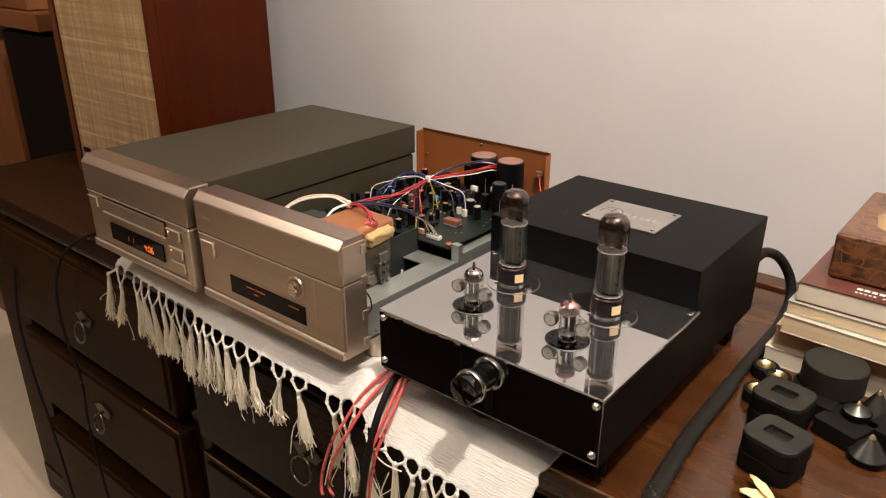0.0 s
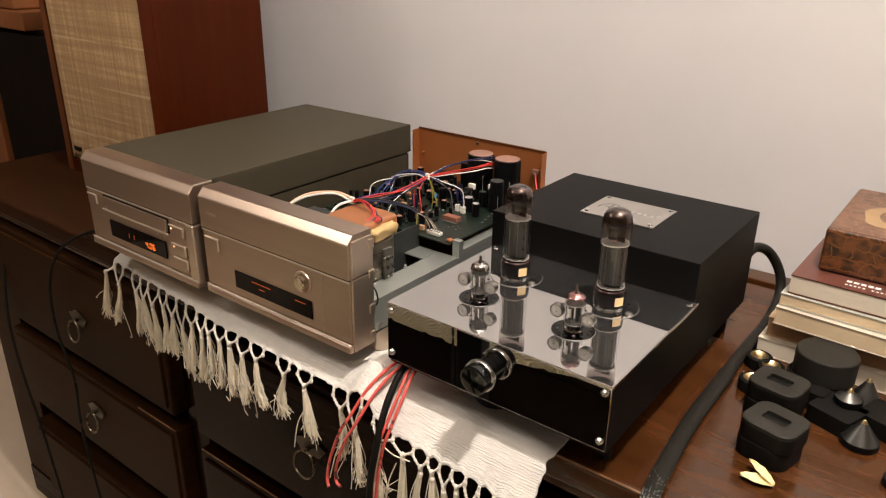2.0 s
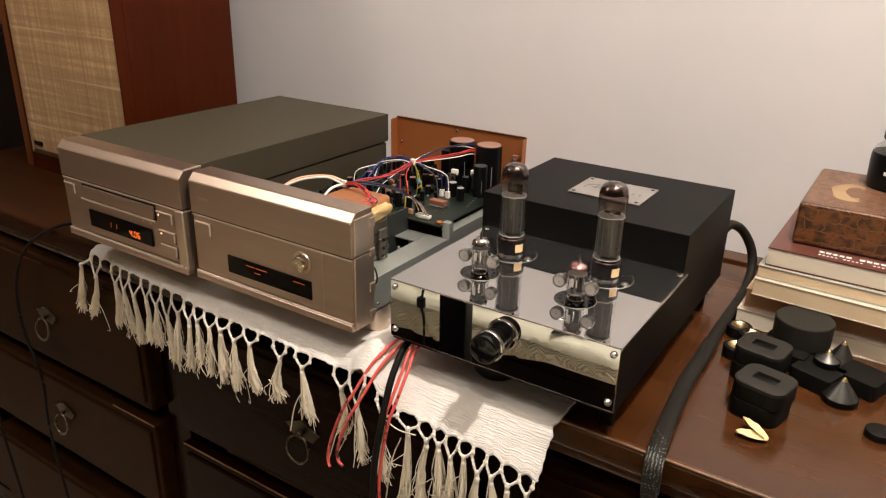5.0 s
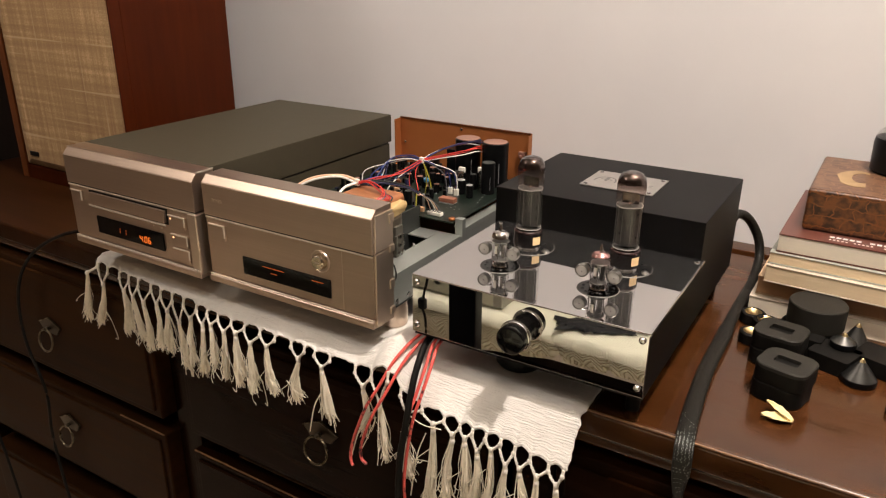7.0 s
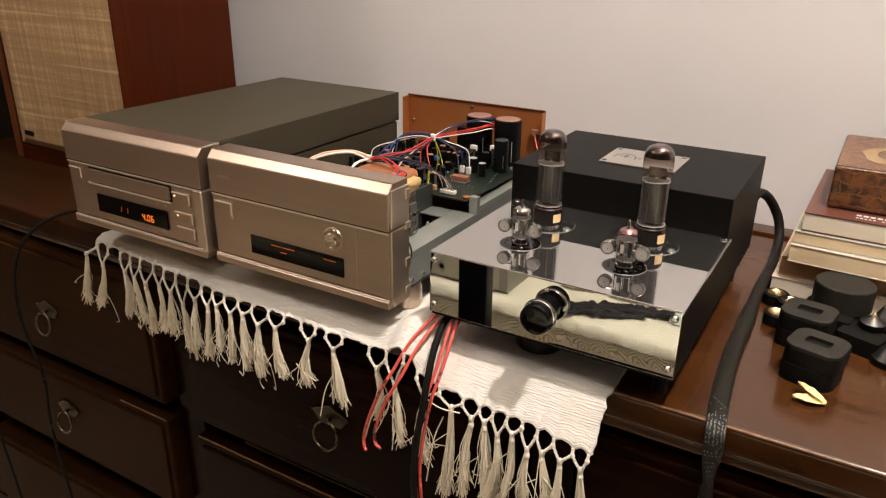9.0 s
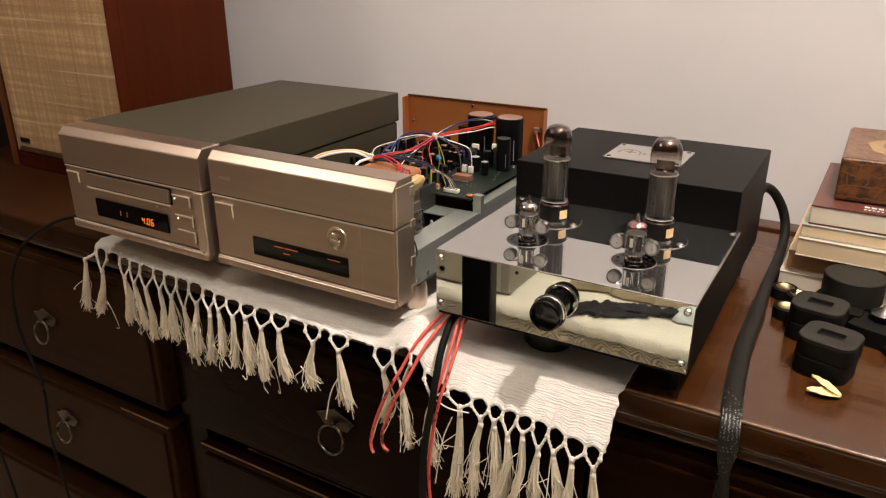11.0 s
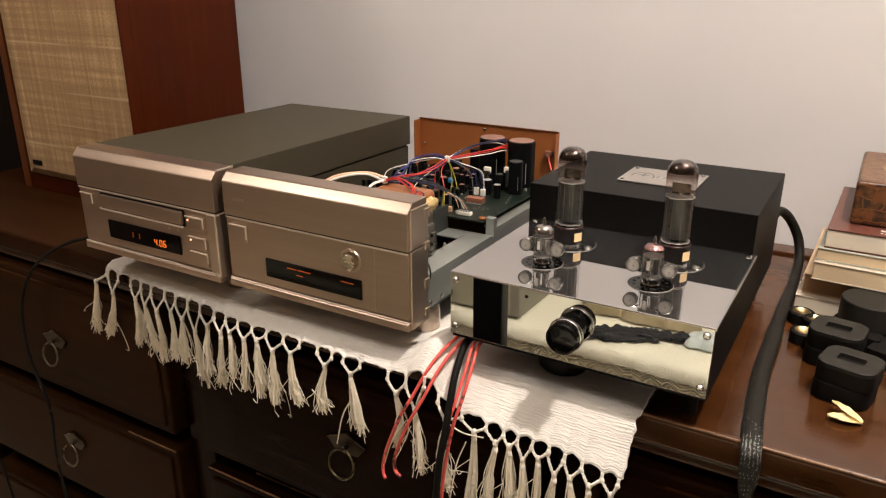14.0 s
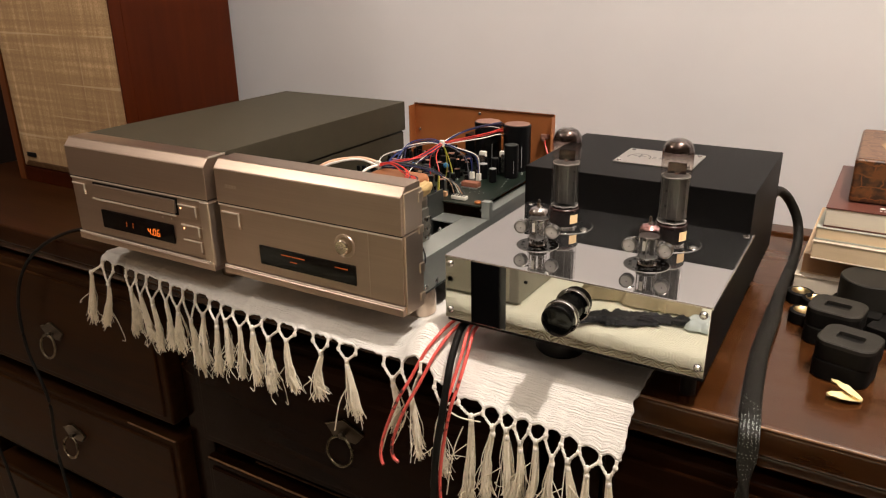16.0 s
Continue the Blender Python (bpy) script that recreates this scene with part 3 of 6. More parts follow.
def pendant_lamp(at, label):
    x, y, z = at
    t = thing("pendant_lamp", (x, y, 2.6), label, "pendant lamp")
    part("canopy", lathe([(0, 0), (0.035, 0.002), (0.045, 0.012), (0.045, 0.0298), (0, 0.0298)], (x, y, 2.57)), M["white_plastic"], t)
    part("cord", disc(0.003, 2.57 - z - 0.09, (x, y, z + 0.09), 8), M["black_plastic"], t)
    part("holder", lathe([(0, 0.09), (0.016, 0.088), (0.019, 0.06), (0.017, 0.045), (0, 0.045)], (x, y, z), 20), M["white_plastic"], t)
    b = part("bulb", lathe([(0.014, 0.05), (0.018, 0.04), (0.034, 0.015), (0.0385, -0.005), (0.034, -0.024), (0.018, -0.038), (0, -0.041)], (x, y, z), 28), M["glass"], t, "clear glass bulb")
    b.visible_shadow = False
    return t


pendant_lamp(MAIN, "bare bulb hanging over the dresser")
pendant_lamp(SIDE, "bare bulb hanging in the middle of the room")
pendant_lamp(LEFT, "dim bare bulb hanging near the cabinet")


# ---- dresser ----
def ring_handle(parent, x, y, z):
    gable = [(-0.0280, -0.003), (0.0, 0.0100), (0.0280, -0.003), (0.0160, -0.018), (-0.0160, -0.018)]
    plate = extrude_outline(gable, 0.003, 0, 0.0008)
    moved(plate, Matrix.Translation((x, y, z)) @ Matrix.Rotation(radians(90), 4, "X"))
    h = part("handle", plate, M["steel_dark"], parent, "tarnished gabled plate with a ring pull")
    # pale beads paint the highlight on the plate's upper edges
    for a, b in zip(gable[:2], gable[1:3]):
        part("plate_edge", tube([(x + a[0], y - 0.0030, z + a[1]), (x + b[0], y - 0.0030, z + b[1])], 0.0008, 6, 1), M["pull_metal"], h)
    pts = [(x + 0.0180 * math.cos(a), y - 0.010 - 0.008 * (1 - math.sin(a)) * 0.4, z - 0.0265 + 0.0180 * math.sin(a)) for a in [2 * math.pi * i / 28 for i in range(29)]]
    part("ring", tube(pts, 0.0017, 8, raw=True), M["pull_metal"], h, "pale metal ring")
    part("knob", join(ball(0.0042, (x, y - 0.008, z - 0.008)), disc(0.003, 0.008, (x, y, z - 0.008), 10, axis="y")), M["steel_dark"], h)
    return h


def drawer(parent, x0, x1, z0, z1, y, hx, hz, wood):
    front = part("drawer", join(box(x0, x1, y - 0.022, y + 0.02, z0, z1, 0.004, 3), box(x0 + 0.012, x1 - 0.012, y - 0.026, y - 0.02, z0 + 0.012, z1 - 0.012, 0.003, 2)), M[wood], parent)
    ring_handle(front, hx, y - 0.026, hz)
    return front


def make_dresser():
    t = thing("dresser", (-0.5, 0.7, 0), "dark stained wooden chest of drawers with metal ring pulls", "dresser")
    x0, x1 = -1.60, 0.62
    part("top", box(-0.9545, x1 + 0.012, 0.458, 0.955, TOP - 0.030, TOP, 0.005, 3), M["wood_top"], t, "varnished red-brown wooden top with scratches")
    # strip along the front edge: wear plus a painted highlight
    part("worn_glint_edge", tube([(-0.9540, 0.4592, TOP - 0.0012), (x1 + 0.010, 0.4592, TOP - 0.0012)], 0.0011, 8, 1), M["wood_edge_glint"], t, "scuffed front edge, paler with its highlight painted in")
    # left end of the top drawn in the shade-darkened copy
    part("top", box(x0 - 0.012, -0.955, 0.458, 0.955, TOP - 0.030, TOP, 0.005, 3), M["top_shade"], t, "end of the top, darkened in its colour as shade")
    part("back_rail", box(x0, x1, 0.960, 0.996, TOP - 0.03, TOP + 0.004, 0.002), M["wood_top"], t)
    part("top_moulding", box(x0 - 0.004, x1 + 0.004, 0.468, 0.95, TOP - 0.048, TOP - 0.031, 0.005, 3), M["wood_top"], t)
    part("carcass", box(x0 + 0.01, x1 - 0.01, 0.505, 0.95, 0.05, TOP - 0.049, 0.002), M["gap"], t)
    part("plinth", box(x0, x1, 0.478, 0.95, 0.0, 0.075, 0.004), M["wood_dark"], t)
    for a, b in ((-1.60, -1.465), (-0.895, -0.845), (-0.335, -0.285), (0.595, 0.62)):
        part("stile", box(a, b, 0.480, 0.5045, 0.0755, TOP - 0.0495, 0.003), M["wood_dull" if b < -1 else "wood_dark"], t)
    y = 0.482
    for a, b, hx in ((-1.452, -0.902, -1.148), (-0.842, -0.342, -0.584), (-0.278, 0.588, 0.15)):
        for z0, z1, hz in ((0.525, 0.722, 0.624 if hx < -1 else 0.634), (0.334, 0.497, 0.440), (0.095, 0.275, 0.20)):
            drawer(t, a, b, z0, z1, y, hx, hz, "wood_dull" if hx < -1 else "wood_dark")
        for z in (0.5115, 0.2935):
            part("rail", box(a - 0.004, b + 0.004, 0.497, 0.504, z - 0.0105, z + 0.0105, 0.002), M["wood_dark"], t)
    # second row of drawers: rubbed edges, their highlights put into a paler colour
    for a, b, z in ((-0.838, -0.346, 0.4960), (-1.010, -0.906, 0.4960)):
        part("rubbed_glint_edge", tube([(a, 0.4608, z), (b, 0.4608, z)], 0.0012, 6, 1), M["wood_edge_glint"], t, "scuffed drawer edge, paler with its highlight painted in")
    part("rubbed_glint_edge", tube([(-0.770, 0.4840, 0.4975), (-0.346, 0.4840, 0.4975)], 0.0016, 6, 1), M["wood_edge_glint"], t, "scuffed drawer edge, paler with its highlight painted in")
    return t


make_dresser()


# ---- speaker on the dresser ----
def make_speaker():
    x0, x1, y0, y1, z0, z1 = -1.462, -1.121, 0.636, 0.868, TOP, 1.36
    t = thing("loudspeaker", ((x0 + x1) / 2, (y0 + y1) / 2, z0), "tall mahogany veneered loudspeaker with beige linen grille", "loudspeaker")
    part("cabinet", box(x0, x1, y0 + 0.012, y1, z0, z1, 0.002), M["mahogany"], t)
    part("side_panel", box(x1 - 0.0022, x1, y0 - 0.0095, y0 + 0.0119, z0, z1, 0.0006), M["mahogany"], t)
    part("side_strip", box(x0, x0 + 0.0195, y0 - 0.004, y0 + 0.0119, z0, z1, 0.0015), M["mahogany_edge"], t)
    part("bottom_strip", box(x0 + 0.0197, x1 - 0.0024, y0 - 0.004, y0 + 0.0119, z0, z0 + 0.026, 0.0015), M["mahogany"], t)
    # cloth stretched over a frame whose edges fall back at the side and at the foot
    bm = bmesh.new()
    back = [(x0 + 0.021, z0 + 0.028), (x1 - 0.0026, z0 + 0.028), (x1 - 0.0026, z1 - 0.02), (x0 + 0.021, z1 - 0.02)]
    face = [(x0 + 0.047, z0 + 0.042), (x1 - 0.0040, z0 + 0.042), (x1 - 0.0040, z1 - 0.034), (x0 + 0.047, z1 - 0.034)]
    rings = [[bm.verts.new((x, y, z)) for x, z in ring] for ring, y in ((back, y0 + 0.0118), (back, y0 - 0.001), (face, y0 - 0.010))]
    for p, q in zip(rings, rings[1:]):
        for i in range(4):
            bm.faces.new((p[i], p[(i + 1) % 4], q[(i + 1) % 4], q[i]))
    bm.faces.new(rings[0][::-1])
    bm.faces.new(rings[-1])
    bmesh.ops.recalc_face_normals(bm, faces=bm.faces[:])
    bmesh.ops.bevel(bm, geom=bm.edges[:], offset=0.0012, segments=2, affect="EDGES", profile=0.5)
    part("grille", bm, M["linen"], t, "beige slub linen grille cloth")
    part("badge", box(x0 + 0.052, x0 + 0.077, y0 - 0.0125, y0 - 0.0101, z0 + 0.050, z0 + 0.058, 0.0006), M["black_plastic"], t)
    return t


make_speaker()


# ---- cabinet with shelves beyond the dresser ----
def make_far_cabinet():
    t = thing("shelf_cabinet", (-2.4, 0.8, 0), "dark wooden cabinet with an orange wood side panel", "cabinet")
    part("side_panel", box(-2.78, -2.150, 0.79, 0.82, 0.0, 0.955, 0.003), M["orange_wood"], t, "orange pine panel")
    part("body", box(-2.147, -1.535, 0.82, 0.985, 0.0, 0.995, 0.004), M["gap"], t, "near-black wooden body")
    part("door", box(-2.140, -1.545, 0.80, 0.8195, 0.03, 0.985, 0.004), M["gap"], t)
    part("top_board", box(-2.75, -1.90, 0.79, 0.985, 0.996, 1.040, 0.004), M["orange_wood"], t, "orange pine top board")
    return t


make_far_cabinet()
solid("wooden_box", box(-2.30, -1.96, 0.80, 0.95, 1.0402, 1.13, 0.006, 3), M["orange_wood"], "orange wooden box on the dark cabinet", "box")
solid("wooden_box", box(-1.82, -1.66, 0.83, 0.95, 0.9955, 1.05, 0.006, 3), M["gap"], "small black box on the dark cabinet", "box")


# ---- cotton runner with knotted fringe ----
def lerp_table(x, table):
    for (a, va), (b, vb) in zip(table, table[1:]):
        if x <= b:
            k = max(0.0, min(1.0, (x - a) / (b - a)))
            k = k * k * (3 - 2 * k)
            return va + (vb - va) * k
    return table[-1][1]


EDGE_Y = [(-0.974, 0.443), (-0.88, 0.438), (-0.80, 0.433), (-0.69, 0.426), (-0.60, 0.423), (-0.49, 0.419), (-0.455, 0.412), (-0.42, 0.412), (-0.25, 0.414)]
EDGE_Z = [(-0.974, -0.006), (-0.88, -0.008), (-0.80, -0.010), (-0.69, -0.0140), (-0.60, -0.0135), (-0.50, -0.0135), (-0.455, -0.026), (-0.42, -0.029), (-0.33, -0.035), (-0.25, -0.046)]
CREST_Y = [(-0.974, 0.455), (-0.89, 0.451), (-0.745, 0.444), (-0.69, 0.440), (-0.58, 0.436), (-0.486, 0.433), (-0.455, 0.440), (-0.42, 0.447), (-0.25, 0.444)]
# tassels along the hem: place and height of the knot that gathers each one
TASSELS = [(-0.992, 0.754), (-0.957, 0.745), (-0.908, 0.748), (-0.887, 0.745), (-0.864, 0.743), (-0.837, 0.748), (-0.817, 0.743), (-0.794, 0.732), (-0.769, 0.746), (-0.742, 0.746),
           (-0.726, 0.751), (-0.701, 0.749), (-0.680, 0.754), (-0.656, 0.747), (-0.628, 0.752), (-0.581, 0.749), (-0.544, 0.751), (-0.485, 0.747), (-0.459, 0.740), (-0.422, 0.742),
           (-0.391, 0.738), (-0.369, 0.733), (-0.355, 0.734), (-0.341, 0.724), (-0.326, 0.731), (-0.309, 0.722), (-0.295, 0.721), (-0.277, 0.720), (-0.257, 0.718)]
RUN_X = (-0.974, -0.249)


def hem_gap(k, sgn):
    """How far to either side of a tassel its cord leaves the hem."""
    q = k + sgn
    near = abs(TASSELS[q][0] - TASSELS[k][0]) if 0 <= q < len(TASSELS) else 0.016
    return near / 2 if near < 0.034 else 0.0105


HEM = sorted({round(min(max(x + sgn * hem_gap(k, sgn), RUN_X[0] + 0.003), RUN_X[1] - 0.003), 4) for k, (x, _) in enumerate(TASSELS) for sgn in (-1, 1)})


def runner_point(x, s):
    """A point of the cloth: s from 0 at the back to 1 at the hem; it bends stiffly past the edge of the dresser, and the cords draw its hem into points."""
    ye, ze, y_lip = lerp_table(x, EDGE_Y), lerp_table(x, EDGE_Z), lerp_table(x, CREST_Y)
    rise = 0.026 * math.exp(-((x + 0.453) / 0.023) ** 2)
    flat_end = 0.70
    if s < flat_end:
        k = s / flat_end
        y = 0.80 + (y_lip - 0.80) * k
        z = 0.0
        w = max(0.0, 1 - (y - y_lip) / 0.12)
    else:
        k = (s - flat_end) / (1 - flat_end)
        y = y_lip + (ye - y_lip) * k
        z = ze * k ** 1.2
        w = 1.0
    z += rise * w * w * (3 - 2 * w)
    z += 0.0010 * (noise.noise(Vector((x * 28, y * 40, 3))) + 0.6) * w + 0.0006 * math.sin(x * 200 + 6 * noise.noise(Vector((x * 30, y * 20, 1)))) * w * (1 if x < -0.47 else 0.4)
    if s > flat_end:
        dip = max(math.exp(-((x - h) / 0.0036) ** 2) for h in HEM)
        y += (0.0016 * noise.noise(Vector((x * 35, k * 3, 7))) + 0.0014 * noise.noise(Vector((x * 130, k * 2, 5)))) * k
        z += 0.0016 * noise.noise(Vector((x * 150, k * 2, 11))) * k ** 3 - 0.0045 * dip * k ** 4 + 0.0018 * k ** 4
        x += 0.0015 * noise.noise(Vector((x * 20, 2, k * 4))) * k
    return Vector((x, y, TOP + 0.0035 + z))


def make_runner():
    t = thing("table_runner", (-0.6, 0.6, TOP), "off-white ribbed cotton runner with knotted tassel fringe", "table runner")
    x0, x1, nx, ny = *RUN_X, 420, 70
    bm = bmesh.new()
    uv = bm.loops.layers.uv.new("UVMap")
    grid = []
    for i in range(nx + 1):
        row = []
        for j in range(ny + 1):
            s = j / ny
            s = s * 1.25 if s < 0.32 else 0.40 + (s - 0.32) / 0.68 * 0.60
            x = x0 + (x1 - x0) * i / nx
            p = runner_point(x, s)
            if i in (0, nx):
                p.x += 0.0030 * noise.noise(Vector((p.y * 130, p.z * 130, i))) * (0.3 if s < 0.66 else 1)
            row.append((bm.verts.new(p), x, s))
        grid.append(row)
    for i in range(nx):
        for j in range(ny):
            q = (grid[i][j], grid[i + 1][j], grid[i + 1][j + 1], grid[i][j + 1])
            f = bm.faces.new([v[0] for v in q])
            for lp, v in zip(f.loops, q):
                lp[uv].uv = (v[1], v[2] * 0.48 if v[2] < 0.7 else 0.336 + (v[2] - 0.7) / 0.3 * math.hypot(lerp_table(v[1], CREST_Y) - lerp_table(v[1], EDGE_Y), lerp_table(v[1], EDGE_Z)))
    cloth = part("cloth", bm, M["cotton"], t, "", 60)
    so = cloth.modifiers.new("thickness", "SOLIDIFY")
    so.thickness, so.offset = 0.0022, 1.0
    rng = random.Random(4)
    knots = []
    for x, z in TASSELS:
        h = runner_point(min(max(x, x0), x1), 1.0)
        knots.append((x > -0.45, h, Vector((x, h.y - 0.004 + rng.uniform(-0.002, 0.002), min(z, h.z - 0.011)))))

    def twist(bm, a, b, sag, r=0.00115):
        """Two strands laid round each other from a to b."""
        n = 14
        side = (b - a).cross(Vector((0, 1, 0))).normalized()
        turns = max(1.5, (b - a).length / 0.0075)
        for ph in (0.0, math.pi):
            pts = []
            for i in range(n + 1):
                k = i / n
                w = ph + 2 * math.pi * turns * k
                p = a.lerp(b, k) + sag * (4 * k * (1 - k)) + side * (0.0007 * math.cos(w)) + Vector((0, 0.0007 * math.sin(w), 0))
                pts.append(p)
            tube(pts, r, 5, raw=True, bm=bm)

    for k, (right, h, knot) in enumerate(knots):
        bm = bmesh.new()
        for sgn in (-1, 1):
            a = runner_point(min(max(knot.x + sgn * hem_gap(k, sgn), x0 + 0.003), x1 - 0.003), 1.0) + Vector((0, 0, 0.001))
            drop = max(0.004, a.z - knot.z)
            node = a + Vector((rng.uniform(-0.0008, 0.0008), -0.002, -min(0.012, drop * 0.36)))
            tube([a, a.lerp(node, 0.5), node], 0.0017, 7, 4, r_end=0.0013, bm=bm)
            ball(rng.uniform(0.0019, 0.0025), node, bm, 9, 6, 1.25)
            twist(bm, node, knot + Vector((sgn * 0.0012, 0, 0.001)), Vector((-sgn * rng.uniform(0.0, 0.0012), -0.001, -0.0004)), rng.uniform(0.00085, 0.00105))
        ball(rng.uniform(0.0025, 0.0031), knot, bm, 9, 6, 1.4)
        if right or rng.random() < 0.4:
            ball(0.0028, knot + Vector((0.0005, -0.0005, -0.007)), bm, 8, 6, 1.3)
        tassel = part("tassel", bm, M["cord"], t)
        bm = bmesh.new()
        length = rng.uniform(0.064, 0.082) if not right else rng.uniform(0.080, 0.110)
        lean = rng.uniform(-0.008, 0.012) if k > 1 else -0.012
        swirl = rng.uniform(-0.008, 0.008)
        lobes = [(rng.uniform(-0.0042, 0.0042), rng.uniform(-0.003, 0.003), rng.uniform(0.85, 1.05)) for _ in range(rng.choice((2, 3, 3, 4)))]
        for q in range(95):
            lx, ly, lk = rng.choice(lobes)
            a, rr = rng.uniform(0, 2 * math.pi), math.sqrt(rng.random())
            L = length * lk * rng.uniform(0.80, 1.05)
            sp = rr * rng.uniform(0.0016, 0.0042)
            if rng.random() < 0.08:
                sp *= 3.0
            ox, oy = math.cos(a), math.sin(a)
            p1 = knot + Vector((ox * 0.0022 * rr, oy * 0.0022 * rr, -0.005))
            p2 = knot + Vector((lx * 0.5 + ox * sp * 0.7 + lean * 0.35 + swirl * 0.4, ly * 0.5 + oy * sp * 0.7, -L * 0.42))
            p3 = knot + Vector((lx + ox * sp + lean * 0.8, ly + oy * sp, -L * 0.78))
            p4 = p3 + Vector((lean * 0.3 - swirl * 0.5 + rng.uniform(-0.005, 0.005), rng.uniform(-0.003, 0.003), -L * 0.22))
            wig = rng.uniform(0.0006, 0.0024)
            ph = rng.uniform(0, 6.3)
            p23 = p2.lerp(p3, 0.5) + Vector((wig * math.cos(ph), wig * math.sin(ph), 0))
            p4 += Vector((wig * 1.6 * math.cos(ph + 2), wig * math.sin(ph + 2), wig * 0.8))
            tube([knot, p1, p2, p23, p3, p4], 0.00056, 4, 3, r_end=0.00042, bm=bm)
        part("yarn", bm, M["fringe"], tassel)
    # curled single threads that stand away from the tassels
    for k, (right, h, knot) in enumerate(knots):
        for q in range(rng.choice((1, 2, 2, 3))):
            sd = rng.choice((-1, 1))
            reach, fall = rng.uniform(0.012, 0.026), rng.uniform(0.045, 0.078)
            p = knot + Vector((sd * 0.003, -0.003, -rng.uniform(0.018, 0.045)))
            e = Vector((p.x + sd * reach, p.y - rng.uniform(-0.002, 0.006), knot.z - fall))
            mid = p.lerp(e, 0.55) + Vector((sd * rng.uniform(0.0, 0.007), 0, rng.uniform(-0.012, 0.004)))
            part("loose_thread", tube([p, mid, e, e + Vector((sd * rng.uniform(-0.007, 0.006), 0, rng.uniform(-0.010, 0.008)))], 0.00045, 4, 5), M["fringe"], t)
    # loose threads that stick out of the fringe
    for x, dx, dz, hang in ((-0.60, 0.030, -0.012, 0.055), (-0.545, -0.02, -0.06, 0.05), (-0.425, 0.045, -0.004, 0.02), (-0.47, -0.03, -0.07, 0.05), (-0.40, -0.018, -0.085, 0.03)):
        h = runner_point(x, 1.0) + Vector((0, -0.004, -hang))
        part("loose_thread", tube([h, h + Vector((dx * 0.5, -0.003, dz * 0.3 - 0.004)), h + Vector((dx, -0.002, dz))], 0.0007, 5, 8), M["fringe"], t)
    return t


make_runner()


# ---- common front panel of the two hi-fi units ----
def front_panel(x0, x1, y0, z0, z1, parent, name="front_panel"):
    """Brushed panel, chamfered at its upper front edge, with an upper and a lower field."""
    def prism(prof, a, b, bev=0.0011):
        bm = bmesh.new()
        f = bm.faces.new([bm.verts.new((a, y, z)) for y, z in prof])
        r = bmesh.ops.extrude_face_region(bm, geom=[f])
        bmesh.ops.translate(bm, vec=(b - a, 0, 0), verts=[v for v in r["geom"] if isinstance(v, bmesh.types.BMVert)])
        bmesh.ops.recalc_face_normals(bm, faces=bm.faces[:])
        bmesh.ops.bevel(bm, geom=bm.edges[:], offset=bev, segments=2, affect="EDGES", profile=0.5)
        return bm
    zs = z0 + 0.083
    upper = prism([(y0, zs), (y0, z1 - 0.0095), (y0 + 0.0086, z1), (y0 + 0.034, z1), (y0 + 0.034, zs)], x0, x1)
    lower = prism([(y0 + 0.0015, z0 + 0.011), (y0 + 0.0015, zs - 0.0012), (y0 + 0.034, zs - 0.0012), (y0 + 0.034, z0 + 0.011)], x0 + 0.0006, x1 - 0.0006)
    lip = prism([(y0 - 0.0012, z0), (y0 - 0.0012, z0 + 0.0075), (y0 + 0.002, z0 + 0.0100), (y0 + 0.034, z0 + 0.0100), (y0 + 0.034, z0)], x0, x1)
    up = part(name, join(upper, lower, lip), M["panel"], parent, "brushed champagne aluminium front panel", 25)
    part("groove_edge", tube([(x0 + 0.001, y0 + 0.0012, zs - 0.0024), (x1 - 0.001, y0 + 0.0012, zs - 0.0024)], 0.0011, 8, 1), M["bright_edge"], up)
    part("chamfer_edge", tube([(x0 + 0.0006, y0 + 0.0002, z1 - 0.0102), (x1 - 0.0006, y0 + 0.0002, z1 - 0.0102)], 0.0006, 8, 1), M["panel_edge"], up)
    part("top_edge", tube([(x0 + 0.0006, y0 + 0.0080, z1 - 0.0003), (x1 - 0.0006, y0 + 0.0080, z1 - 0.0003)], 0.0005, 8, 1), M["panel_edge"], up)
    part("groove_gap", box(x0 + 0.0008, x1 - 0.0008, y0 + 0.0010, y0 + 0.003, zs - 0.0012, zs - 0.0001, 0), M["black_plastic"], up)
    part("lip_edge", tube([(x0 + 0.001, y0 - 0.0002, z0 + 0.0095), (x1 - 0.001, y0 - 0.0002, z0 + 0.0095)], 0.0010, 8, 1), M["bright_edge"], up)
    return up


